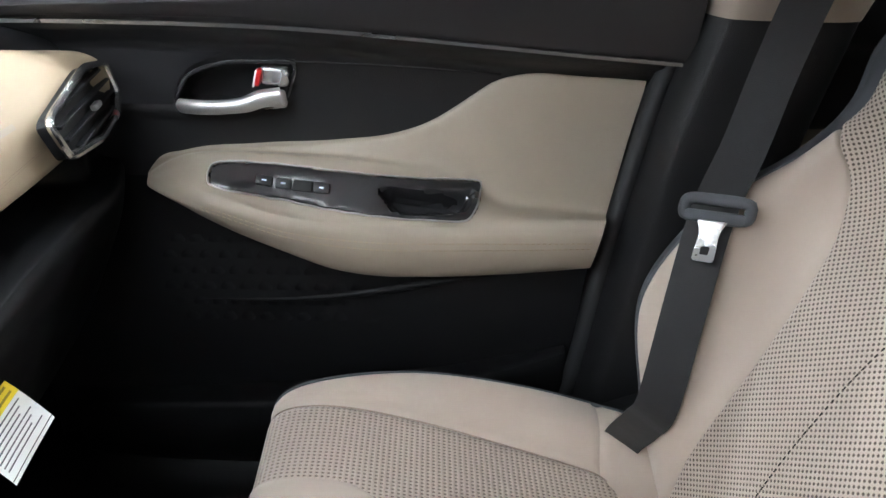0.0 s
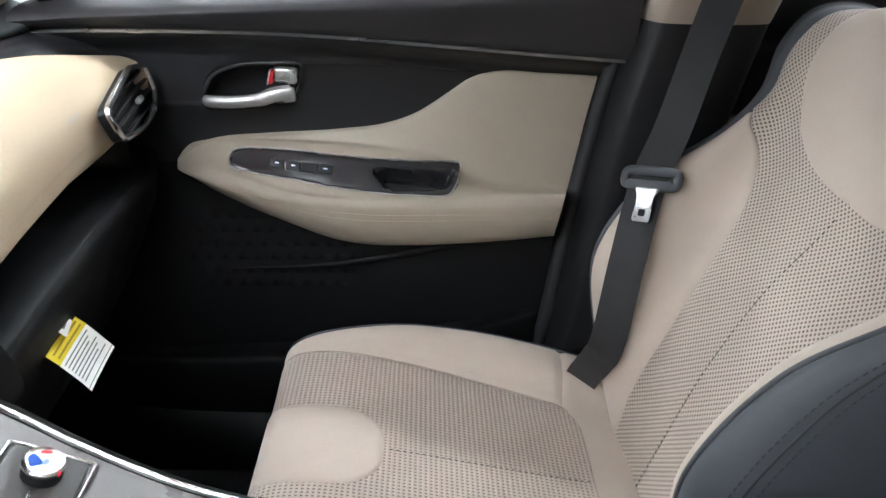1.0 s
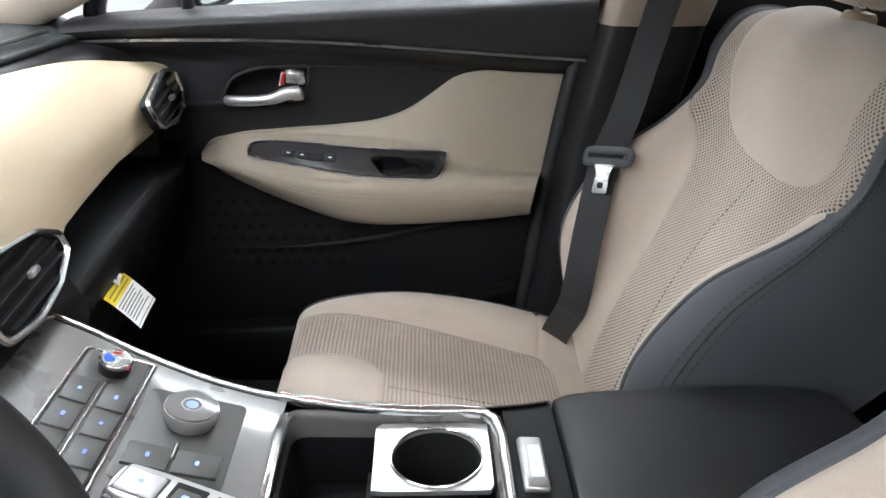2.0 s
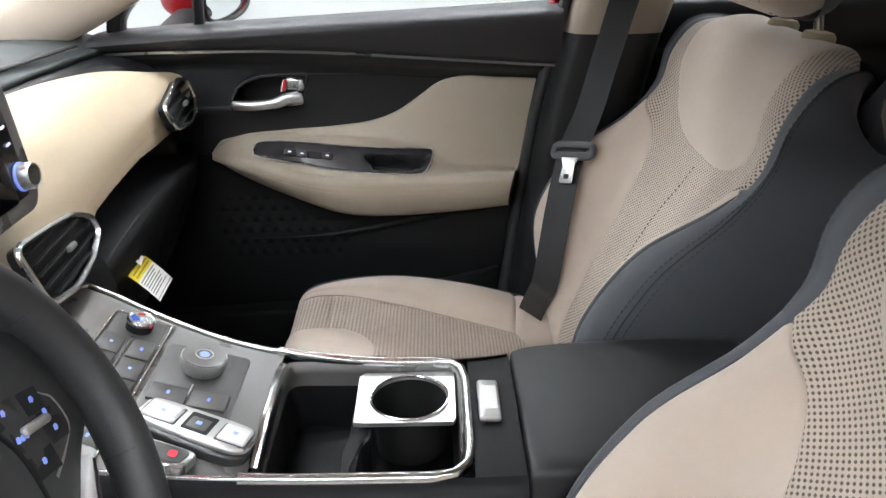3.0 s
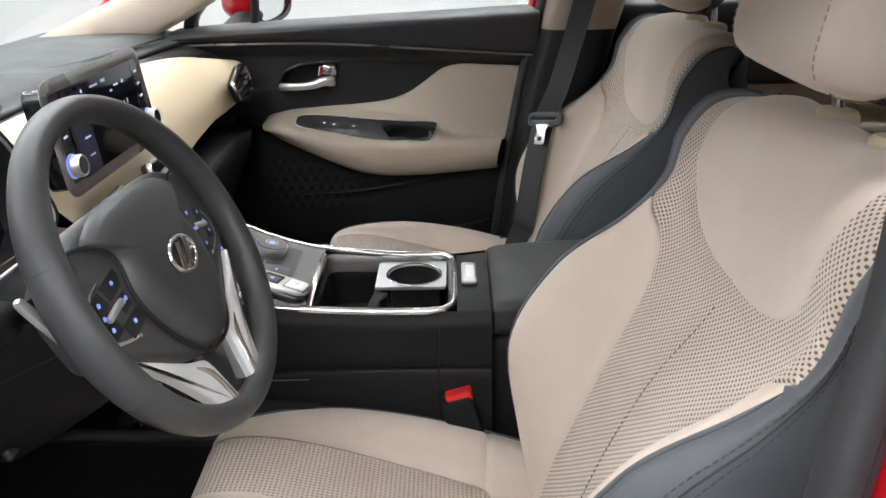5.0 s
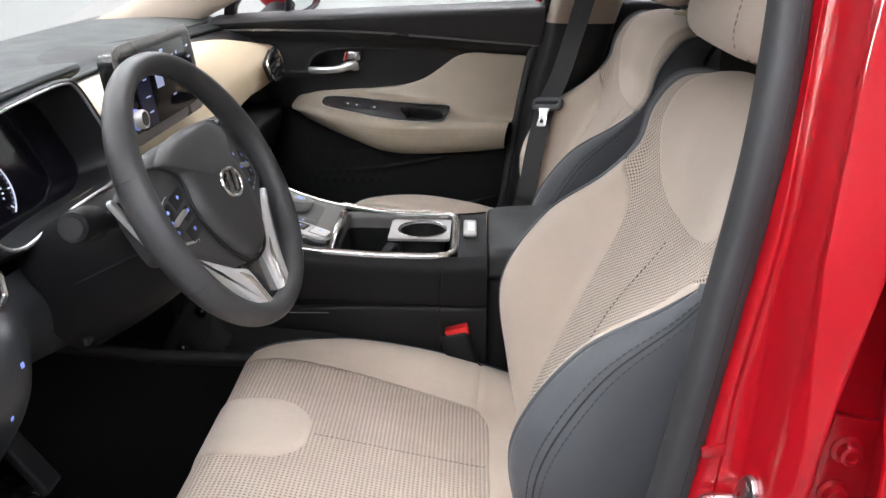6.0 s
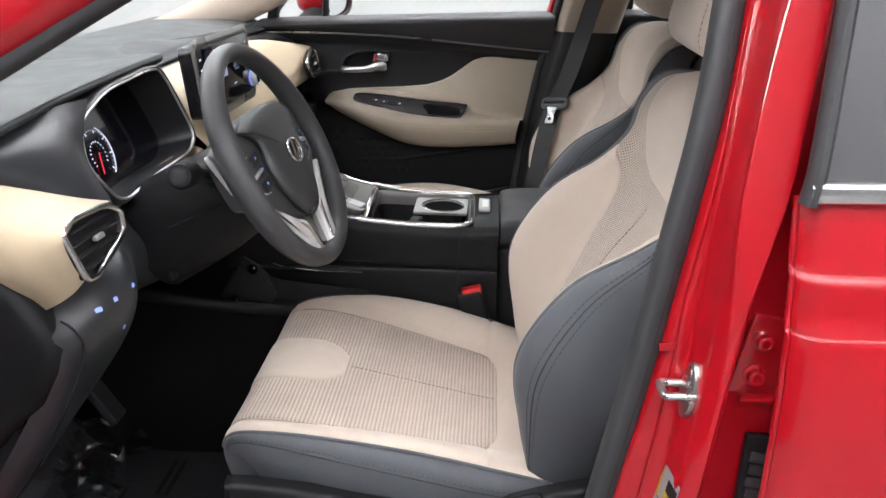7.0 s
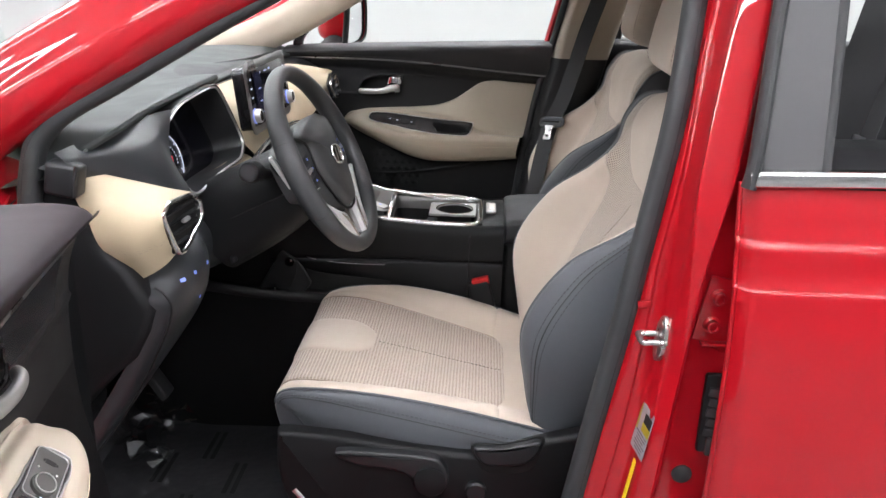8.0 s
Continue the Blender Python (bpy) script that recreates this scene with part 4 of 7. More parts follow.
SWITCH = smooth([(-0.292, 0.914), (-0.283, 0.928), (-0.222, 0.927), (-0.067, 0.912), (0.027, 0.904), (0.041, 0.896), (0.031, 0.876), (0.005, 0.868), (-0.102, 0.873), (-0.20, 0.889), (-0.275, 0.905)], 80, True)
CUP = smooth([(-0.088, 0.902), (-0.03, 0.900), (0.026, 0.897), (0.030, 0.890), (0.016, 0.876), (-0.03, 0.874), (-0.068, 0.876), (-0.080, 0.886)], 50, True)


def front_door(name, label, side, M):
    """A front door with its inner trim, laid out on the passenger's side (+y); side -1 mirrors it. M places it."""
    t = thing(name, label, "car door", group="front doors")
    t.matrix_world = M
    flip = np.array([1, side, 1.0])

    def put(pname, mesh, mat, plabel="", parent=t, **k):
        mesh = (np.asarray(mesh[0], float) * flip, [f[::-1] for f in mesh[1]] if side < 0 else mesh[1], *mesh[2:])
        return part(pname, mesh, mat, parent, plabel, **k)

    def shaped(bm):
        bm.verts.ensure_lookup_table()
        V = np.array([v.co[:] for v in bm.verts])
        bm.verts.index_update()
        F = [[v.index for v in f.verts] for f in bm.faces]
        bm.free()
        return V, F

    # main hard panel under the accent line
    nx, nz = 130, 110
    X, Z = np.zeros((nx, nz)), np.zeros((nx, nz))
    for i, u in enumerate(np.linspace(0, 1, nx)):
        for j, v in enumerate(np.linspace(0, 1, nz)):
            x = -0.56 + u * 0.83
            top = float(LINE_Z(x))
            z = 0.42 + v * (top - 0.42)
            xr = float(REAR_EDGE(z))
            x = -0.56 + u * (xr + 0.56)
            X[i, j], Z[i, j] = x, 0.42 + v * (float(LINE_Z(x)) - 0.42)
    Y = PANEL_Y(Z)
    Y = Y - 0.03 * step(Z - (LINE_Z(X) - 0.035), 0.035)
    flat = np.stack([X.ravel(), Z.ravel()], 1)
    hollow = signed(flat, BEZEL).reshape(X.shape)
    Y = Y + 0.034 * step(hollow + 0.001, 0.009)
    crest = -np.abs(Z - np.interp(X, [-0.56, -0.335, -0.19, 0.05], [0.981, 0.981, 0.985, 1.0]))
    Y = Y - 0.004 * step(crest + 0.01, 0.01) * (X < -0.33)
    # two mouldings; the upper's lighter black also stands for light from the window
    cut = int(0.70 * (nz - 1))
    P3 = np.stack([X, Y, Z], -1)
    put("door_panel", sheet(P3[:, cut:]), DOOR_PLASTIC, "black soft upper door panel")
    put("lower_panel", sheet(P3[:, :cut + 1]), BLACK_HARD, "black hard lower door panel")
    def on_panel(x, z, out=0.0):
        lip_ = float(0.03 * step(np.array(z - (float(LINE_Z(x)) - 0.035)), 0.035))
        return (x, float(PANEL_Y(z)) - lip_ - out, z)

    put("panel_groove", tube(np.array([on_panel(x, z, 0.0006) for x, z in smooth([(-0.188, 1.047), (-0.10, 1.045), (-0.02, 1.041), (0.058, 1.035)], 30)]), 0.0016, 6), VOID)
    put("panel_groove", tube(np.array([on_panel(x, z, 0.0006) for x, z in smooth([(-0.46, 0.984), (-0.40, 0.983), (-0.335, 0.984)], 16)]), 0.0014, 6), VOID)
    field = np.array([[on_panel(-0.50 + u * (xr + 0.50), z, 0.0012) for u in np.linspace(0, 1, 12)] for z, xr in zip(np.linspace(0.986, 1.058, 14), np.interp(np.linspace(0.986, 1.058, 14), [0.986, 1.0, 1.02, 1.04, 1.058], [-0.341, -0.338, -0.330, -0.312, -0.27]))])
    put("satin_field", sheet(field), BLACK_GLOSS, "dark satin field in front of the door pull")
    put("handle_bezel", tube(np.stack([BEZEL[:, 0], PANEL_Y(BEZEL[:, 1]) - 0.002 - 0.03 * step(BEZEL[:, 1] - (LINE_Z(BEZEL[:, 0]) - 0.035), 0.035), BEZEL[:, 1]], 1), 0.0028, 8, closed=True), BLACK_GLOSS)
    # soft sill above the line
    xs = np.linspace(-0.56 if side > 0 else -0.44, 0.272, 60)
    rows = []
    for x in xs:
        zt, zl = float(SILL_Z(x)), float(LINE_Z(x))
        rows.append(smooth([(x, 0.735, zl + 0.001), (x, 0.728, zl + 0.008), (x, 0.722, zl + 0.35 * (zt - zl)), (x, 0.712, zl + 0.75 * (zt - zl)), (x, 0.712, zt - 0.002), (x, 0.725, zt + 0.007), (x, 0.76, zt + 0.012), (x, 0.82, zt + 0.010)], 26))
    if side < 0:
        first = np.array(rows[0])
        rows = [first.mean(0) + (first - first.mean(0)) * k - (d, 0, 0) for k, d in ((0.05, 0.016), (0.6, 0.015), (0.9, 0.010))] + rows
    # passenger's pad takes the copy lightened for window light
    put("sill_pad", sheet(np.array(rows)), SILL_SKIN_LIT if side > 0 else DOOR_SILL_SKIN, "soft black window sill pad")
    put("accent_strip", sweep(np.array([(x, 0.734, float(LINE_Z(x))) for x in xs]), [(-0.0026, 0), (-0.002, 0.003), (0.002, 0.003), (0.0026, 0)], (0, -1, 0)), ACCENT, "thin satin accent strip")
    # beige insert with the armrest
    stations = np.concatenate([np.linspace(-0.3855, -0.30, 12), np.linspace(-0.285, 0.235, 34)])
    rows = []
    for x in stations:
        p = float(np.clip((x + 0.3855) / 0.13, 0, 1))
        p = math.sqrt(1 - (1 - p) ** 2)
        T, C, E, B = (float(f(x)) for f in (TOP, CREASE, EDGE, FOOT))
        wall = float(PANEL_Y(T))
        f = min(1.0, (T - B) / 0.07)
        pts = [(wall + 0.004, T), (wall - 0.006, T - 0.003 * f), (wall - 0.010, T - 0.35 * (T - C)), (wall - 0.016, C + 0.25 * (T - C)), (0.757, C + 0.004 * f), (0.738, C - 0.25 * (C - E)),
               (0.714, E + 0.004 * f), (0.704, E - 0.004 * f), (0.699, E - 0.016 * f), (0.703, E - 0.5 * (E - B)), (0.720, B + 0.014 * f), (0.742, B + 0.003 * f), (0.785, B)]
        end = float(np.clip(x / 0.235, 0, 1)) ** 1.5
        rows.append([(x + end * (float(REAR_EDGE(z)) - 0.240 - 0.25 * max(0.0, 0.757 - y)), wall - 0.002 + (y - wall + 0.002) * p, z) for y, z in pts])
    skin_ = Surface(np.array(rows))
    a_of = lambda x: np.interp(x, stations, np.arange(len(stations)))

    def well(A, S):
        P = skin_.at(A, S)
        d = signed(P[..., [0, 2]].reshape(-1, 2), SWITCH).reshape(A.shape)
        c = signed(P[..., [0, 2]].reshape(-1, 2), CUP).reshape(A.shape)
        front = P[..., 1] < 0.77
        return np.where(front & (S > 3.2) & (S < 8), 0.006 * step(d, 0.006) + 0.05 * step(c, 0.012), 0)

    last = len(stations) - 1.0
    mesh = skin_.patch(0, last, 0, 12, 150, 110, seam=0.0, skirt=0, out=-1, dips=(well,))
    put("armrest_insert", mesh, BEIGE_DOOR, "beige vinyl door insert with armrest")
    for dz in (0.0, 0.006):
        P = []
        for x in np.linspace(-0.30, 0.225, 150):
            P.append(skin_.at(np.array(a_of(x)), np.array(8.25 + dz * 55)))
        put("stitching", stitches(np.array(P) + (0, -0.0004, 0), 0.004, 0.003, 0.0006), BEIGE_SKIN)
    # switch plate lying on the armrest
    gx = np.linspace(-0.300, 0.048, 90)
    gs = np.linspace(3.6, 7.6, 40)
    A = np.repeat(a_of(gx)[:, None], 40, 1)
    S = np.repeat(gs[None], 90, 0)
    P = skin_.at(A, S)
    N = -skin_.normal(A, S)
    d = signed(P[..., [0, 2]].reshape(-1, 2), SWITCH).reshape(A.shape)
    c = signed(P[..., [0, 2]].reshape(-1, 2), CUP).reshape(A.shape)
    Gs = P + N * (0.0025 * step(d + 0.001, 0.004) - 0.004 * (d < 0) - 0.040 * step(c, 0.010))[..., None]
    V, F = sheet(Gs)
    keep = (d > -0.003).ravel()
    F = [f for f in F if keep[list(f)].any()]
    put("switch_plate", (V, F), BLACK_GLOSS, "dark switch plate with pull cup")
    rim = []
    for x, z in SWITCH:
        s_ = np.linspace(3.6, 7.8, 80)
        q = skin_.at(np.full(80, float(a_of(x))), s_)
        rim.append(q[np.argmin(np.abs(q[:, 2] - z) + (q[:, 1] > 0.765))])
    put("plate_rim", tube(np.array(rim) + (0, -0.001, 0.0015), 0.0013, 6, closed=True), SILVER)

    def on_plate(x, k):
        q = skin_.at(np.array(float(a_of(x))), np.array(k))
        n = -skin_.normal(np.array(float(a_of(x))), np.array(k))
        u = unit(skin_.at(np.array(float(a_of(x + 0.01))), np.array(k)) - q)
        w = np.cross(n, u)
        return axes(q + 0.003 * n, u, w, n)

    for x, wd in ((-0.226, 0.020), (-0.203, 0.020), (-0.157, 0.020)):
        put("switch", shaped(round_box(wd, 0.013, 0.006, 0.002, 2, on_plate(x, 5.3))), BLACK_SOFT)
        put("switch_mark", shaped(plate(round_outline(0.006, 0.002, 0.0008), 0.0004, on_plate(x, 5.3) @ pose(0, 0, 0.003), 0)), WHITE_GLOW)
    if side < 0:
        pm = on_plate(-0.252, 5.25)
        panel = put("mirror_panel", shaped(plate(round_outline(0.062, 0.036, 0.006), 0.003, pm, 0.001)), KEY_GREY, "grey mirror switch panel")
        put("panel_edge", tube([pm @ Vector((a, b, 0.003)) for a, b in round_outline(0.060, 0.034, 0.006)], 0.0007, 6, closed=True), SILVER, parent=panel)
        dial = put("mirror_dial", turned([(0.0125, 0), (0.0125, 0.004), (0.0105, 0.006), (0.0, 0.006)], 28, pm @ pose(0.014, 0, 0.003)), KEY_GREY, "grey mirror control dial", panel)
        put("dial_ring", tube([pm @ pose(0.014, 0, 0.0092) @ Vector((0.0105 * math.cos(a), 0.0105 * math.sin(a), 0)) for a in np.linspace(0, 2 * np.pi, 30, endpoint=False)], 0.0007, 6, closed=True), SILVER, parent=dial)
        for a, b, w, h in ((-0.016, 0.0, 0.005, 0.011), (-0.016, 0.007, 0.003, 0.002), (-0.016, -0.007, 0.003, 0.002)):
            put("panel_mark", shaped(plate(round_outline(w, h, 0.0009), 0.0004, pm @ pose(a, b, 0.003), 0)), VOID, parent=panel)
        for a, b in ((-0.005, 0.010), (-0.005, -0.010), (0.006, 0.0)):
            put("panel_mark", shaped(plate(round_outline(0.0022, 0.0022, 0.0008), 0.0004, pm @ pose(a, b, 0.003), 0)), PAPER, parent=panel)
    # raised black block, its colour stands for the shade of a well
    put("switch_well_shade", shaped(round_box(0.024, 0.014, 0.004, 0.001, 1, on_plate(-0.180, 5.3))), VOID)
    # inner handle and lock lever
    y0 = 0.770
    grip = smooth([(-0.331, y0 + 0.004, 0.9905), (-0.318, y0 - 0.008, 0.9925), (-0.29, y0 - 0.014, 0.9935), (-0.262, y0 - 0.014, 0.9955), (-0.245, y0 - 0.012, 0.998), (-0.228, y0 - 0.010, 1.004), (-0.205, y0 - 0.006, 1.006)], 44)
    size = np.interp(np.linspace(0, 1, 44), [0, 0.06, 0.5, 0.7, 1], [0.55, 1.0, 1.0, 1.15, 1.3])
    put("door_handle", sweep(grip, ring(0.0090, 0.007, 16), (0, -1, 0), scale=size), SILVER, "satin chrome pull handle")
    put("handle_root", shaped(round_box(0.030, 0.012, 0.022, 0.005, 3, pose(-0.214, y0 - 0.002, 1.001, 0, -8, 0))), SILVER)
    put("lock_lever", shaped(round_box(0.034, 0.016, 0.024, 0.006, 3, pose(-0.212, y0 + 0.004, 1.029, 0, 6, 0))), SILVER, "satin chrome lock lever")
    put("lock_mark", shaped(round_box(0.006, 0.012, 0.021, 0.002, 2, pose(-0.2315, y0 + 0.001, 1.0275, 0, 14, 0))), RED_PLASTIC, "red unlocked mark")
    put("lock_edge", shaped(round_box(0.0025, 0.012, 0.021, 0.001, 2, pose(-0.2355, y0 + 0.001, 1.0265, 0, 14, 0))), PAPER)
    # lower pocket and speaker
    rows = []
    for x in np.linspace(-0.52, 0.165, 40):
        zt = float(np.interp(x, [-0.52, -0.227, 0.009, 0.171], [0.575, 0.592, 0.625, 0.660]))
        o = 0.045 * math.sin(math.pi * np.clip((x + 0.56) / 0.74, 0, 1)) ** 0.5
        rows.append(smooth([(x, 0.772, zt - 0.004), (x, 0.762 - o + 0.006, zt), (x, 0.755 - o, zt - 0.006), (x, 0.758 - o, zt - 0.05), (x, 0.772 - 0.6 * o, 0.46), (x, 0.79, 0.42)], 18))
    put("map_pocket", sheet(np.array(rows)), BLACK_HARD, "black door pocket")
    lip = smooth([(0.175, 0.757, 0.790), (0.10, 0.758, 0.779), (0.05, 0.760, 0.772), (-0.068, 0.757, 0.748), (-0.188, 0.756, 0.731), (-0.33, 0.756, 0.728)], 40)
    put("panel_crease", tube(lip, 0.003, 8, rb=0.006, scale=np.interp(np.linspace(0, 1, 40), [0, 0.1, 0.7, 1], [0.2, 1, 0.8, 0.1])), BLACK_HARD)
    cells = []
    for i in range(11):
        for j in range(6):
            cx, cz = -0.37 + 0.025 * i + 0.0125 * (j % 2), 0.695 + 0.0217 * j
            if cz < float(FOOT(cx)) - 0.02 and (cx + 0.25) ** 2 / 0.022 + (cz - 0.75) ** 2 / 0.0068 < 1:
                cells.append(moved(turned([(0.0115, 0), (0.0098, 0.0009), (0.0, 0.0009)], 6), pose(cx, float(PANEL_Y(cz)) + 0.0005, cz, 90, 0, 0)))
    if cells:
        put("speaker_grille", join(*cells), BLACK_HARD, "black hexagon patterned speaker grille")
    # outer skin, inner edge, glass, mirror
    oz = smooth([(0.40, 0.86), (0.60, 0.905), (0.80, 0.918), (1.0, 0.905), (1.06, 0.875), (1.10, 0.84)], 20)
    put("outer_skin", sheet(np.array([[(x, y, z) for z, y in oz] for x in np.linspace(-0.60, 0.27, 10)])), RED_PAINT, "deep red door skin")
    for x0, x1 in ((-0.60, -0.56), (0.30, 0.26)):
        end = np.array([[(x0 + (x1 - x0) * 0.0 + k * (float(REAR_EDGE(z)) - 0.17 if x0 > 0 else 0) * 0.6, 0.775 + (y - 0.775) * k, z) for k in (0, 0.5, 1)] for z, y in oz])
        end[..., 0] = np.where(x0 > 0, REAR_EDGE(end[..., 2]) + 0.004, -0.565)
        put("door_edge", sheet(end), RUBBER if x0 > 0 and side > 0 else RED_PAINT if x0 > 0 else BLACK_HARD)
    glass = np.array([[(x, 0.80 - 0.34 * (z - 1.10), z) for z in np.linspace(1.10, min(1.46, 1.20 + 0.56 * (x + 0.52)), 8)] for x in np.linspace(-0.36, 0.32, 12)])
    g = put("window_glass", sheet(glass), GLASS, "clear door glass")
    g.visible_shadow = False
    g = put("quarter_glass", sheet(np.array([[(x, 0.80 - 0.34 * (z - 1.10), z) for z in np.linspace(1.10, 1.17 + 0.56 * (x + 0.56), 6)] for x in np.linspace(-0.50, -0.385, 5)])), GLASS)
    g.visible_shadow = False
    start = [(-0.535, 0.785, 1.10), (-0.515, 0.775, 1.165), (-0.44, 0.752, 1.225), (-0.24, 0.715, 1.345), (-0.05, 0.685, 1.435)] if side > 0 else [(-0.232, 0.80, 1.10), (-0.190, 0.755, 1.22), (-0.130, 0.715, 1.36), (-0.03, 0.685, 1.44)]
    rail = smooth(start + [(0.12, 0.668, 1.48), (0.27, 0.664, 1.49), (0.335, 0.674, 1.455), (0.318, 0.71, 1.35), (0.290, 0.765, 1.20), (0.278, 0.79, 1.12)], 70)
    put("window_frame", sweep(rail, smooth([(-0.014, -0.02), (-0.012, 0.012), (0, 0.018), (0.012, 0.012), (0.014, -0.02)], 18, True), (0, -1, 0)), BLACK_GLOSS if side > 0 else RED_PAINT, "slim window frame")
    if side > 0:
      put("division_bar", sweep(smooth([(-0.385, 0.80, 1.10), (-0.372, 0.775, 1.18), (-0.360, 0.742, 1.285)], 10), ring(0.010, 0.014, 10), (0, -1, 0)), BLACK_SOFT)
    return t


pdoor = front_door("passenger_front_door", "closed passenger door with black and beige inner trim", 1, Matrix.Identity(4))


def side_mirror(parent, side):
    cap = smooth([(-0.10, -0.060), (-0.105, 0.0), (-0.095, 0.065), (-0.03, 0.095), (0.08, 0.095), (0.135, 0.065), (0.145, 0.0), (0.125, -0.062), (0.0, -0.078)], 40, True)
    rows = []
    for d, k in ((0.0, 1.0), (-0.03, 1.0), (-0.07, 0.92), (-0.10, 0.72), (-0.115, 0.40), (-0.118, 0.05)):
        rows.append([(d, side * a * k, b * k) for a, b in cap])
    G = spline(np.array(rows), np.linspace(0, 5, 24))
    h = part("mirror_housing", moved(sheet(G, closed_v=True), pose(-0.385, side * 1.02, 1.19, 0, 0, -8 * side)), RED_PAINT, parent, "deep red mirror housing")
    part("mirror_rim", moved(tube(np.array([(0.002, side * a, b) for a, b in cap]), 0.005, 8, closed=True), pose(-0.385, side * 1.02, 1.19, 0, 0, -8 * side)), BLACK_HARD, h)
    part("mirror_glass", moved((np.array([(-0.004, side * a * 0.96, b * 0.96) for a, b in cap]), [tuple(range(40))]), pose(-0.385, side * 1.02, 1.19, 0, 0, -8 * side)), shader("mirror_silver", (0.85, 0.87, 0.88), 0.02, metal=1.0, mottle=0.0), h)
    part("mirror_foot", sweep(np.array([(-0.45, side * 0.84, 1.11), (-0.44, side * 0.90, 1.125), (-0.425, side * 0.95, 1.14)]), ring(0.035, 0.02, 14), (0, 0, 1)), BLACK_HARD, parent)


side_mirror(pdoor, 1)


# near front door, swung open about its hinges
HINGE = Vector((-0.60, -0.93, 0))
OPEN = 79.0
front_door("driver_front_door", "open driver's door with black and beige inner trim", -1,
                   Matrix.Translation(HINGE) @ Matrix.Rotation(radians(-OPEN), 4, "Z") @ Matrix.Translation(-HINGE))


def rear_door(name, label, side):
    t = thing(name, label, "car door", group="rear doors")
    f = lambda G: np.asarray(G, float) * (1, -side, 1)
    prof = smooth([(0.36, 0.865), (0.50, 0.898), (0.65, 0.912), (0.80, 0.918), (0.92, 0.916), (1.0, 0.908), (1.012, 0.9035), (1.03, 0.897), (1.062, 0.892), (1.070, 0.886), (1.085, 0.881), (1.12, 0.872), (1.138, 0.866)], 60)
    xs = np.concatenate([np.linspace(0.405, 0.45, 8), np.linspace(0.48, 1.30, 20)])
    G = np.array([[(x, -y + 0.012 * (1 - min(1, (x - 0.405) / 0.02)) ** 2, z) for z, y in prof] for x in xs])
    part("outer_skin", sheet(f(G)), RED_PAINT, t)
    E = np.array([[(0.405 + dx, -y + d, z) for dx, d in ((0.0, 0.012), (-0.003, 0.016), (-0.002, 0.024), (0.006, 0.034), (0.012, 0.060), (0.016, 0.085))] for z, y in prof])
    part("door_edge", sheet(f(E)), RED_PAINT, t)
    bead = np.array([(0.401, -y + 0.022, z) for z, y in prof])
    part("edge_bead", tube(f(bead), 0.004, 8), RED_PAINT, t)
    part("belt_moulding", sweep(f([(x, -0.8715, 1.148 + 0.03 * (x - 0.405)) for x in np.linspace(0.402, 1.3, 12)]), smooth([(-0.010, -0.006), (-0.009, 0.004), (0, 0.006), (0.009, 0.004), (0.010, -0.006)], 14, True), (0, side, 0)), CHROME, t, "bright chrome belt moulding")
    ap = np.array([[(x0 + k * (x1 - x0), -0.868 + 0.30 * (z - 1.16), z) for k in np.linspace(0, 1, 6)] for z, x0, x1 in ((1.158, 0.414, 0.492), (1.25, 0.423, 0.497), (1.36, 0.433, 0.500), (1.5, 0.447, 0.51))])
    part("pillar_applique", sheet(f(ap)), APPLIQUE, t, "satin grey pillar applique")
    part("frame_rubber", sweep(f(smooth([(0.404, -0.866, 1.135), (0.409, -0.862, 1.17), (0.419, -0.835, 1.26), (0.429, -0.806, 1.36), (0.446, -0.765, 1.50)], 24)), ring(0.009, 0.013, 10), (0, side, 0)), RUBBER, t)
    part("glass_rubber", sweep(f(smooth([(0.495, -0.866, 1.155), (0.500, -0.838, 1.25), (0.505, -0.806, 1.36), (0.512, -0.765, 1.5)], 20)), ring(0.007, 0.006, 10), (0, side, 0)), RUBBER, t)
    part("frame_bar", sweep(f(smooth([(0.452, -0.84, 1.15), (0.458, -0.812, 1.25), (0.465, -0.78, 1.36), (0.475, -0.74, 1.5)], 20)), ring(0.034, 0.012, 12), (0, side, 0)), BLACK_HARD, t)
    if side > 0:
        gl = part("window_glass", sheet(f([[(x, -0.862 + 0.30 * (z - 1.16), z) for z in (1.15, 1.27, 1.39, 1.5)] for x in (0.50, 0.75, 1.0, 1.28)])), GLASS, t, "clear rear door glass")
        gl.visible_shadow = False
    part("window_frame", sweep(f(smooth([(0.44, -0.75, 1.5), (0.8, -0.745, 1.51), (1.1, -0.75, 1.49), (1.25, -0.79, 1.36), (1.32, -0.86, 1.16)], 30)), ring(0.02, 0.02, 10), (0, side, 0)), BLACK_GLOSS, t)
    # inner trim
    inner = smooth([(0.40, 0.79), (0.60, 0.775), (0.80, 0.785), (0.86, 0.74), (0.885, 0.735), (0.90, 0.78)], 30)
    part("lower_trim", sheet(f([[(x, -y, z) for z, y in inner] for x in np.linspace(0.40 if side > 0 else 0.43, 1.42, 14)])), BLACK_HARD, t)
    part("armrest_insert", sheet(f([[(x, -y, z) for z, y in smooth([(0.82, 0.745), (0.865, 0.715), (0.89, 0.72), (0.906, 0.765), (0.94, 0.775), (0.975, 0.785)], 24)] for x in np.linspace(0.42 if side > 0 else 0.46, 1.40, 14)])), BEIGE_DOOR, t, "beige vinyl rear door insert")
    part("pull_cup", round_box(0.16, 0.03, 0.022, 0.008, 3, pose(0.72, side * 0.722, 0.893)), BLACK_GLOSS, t)
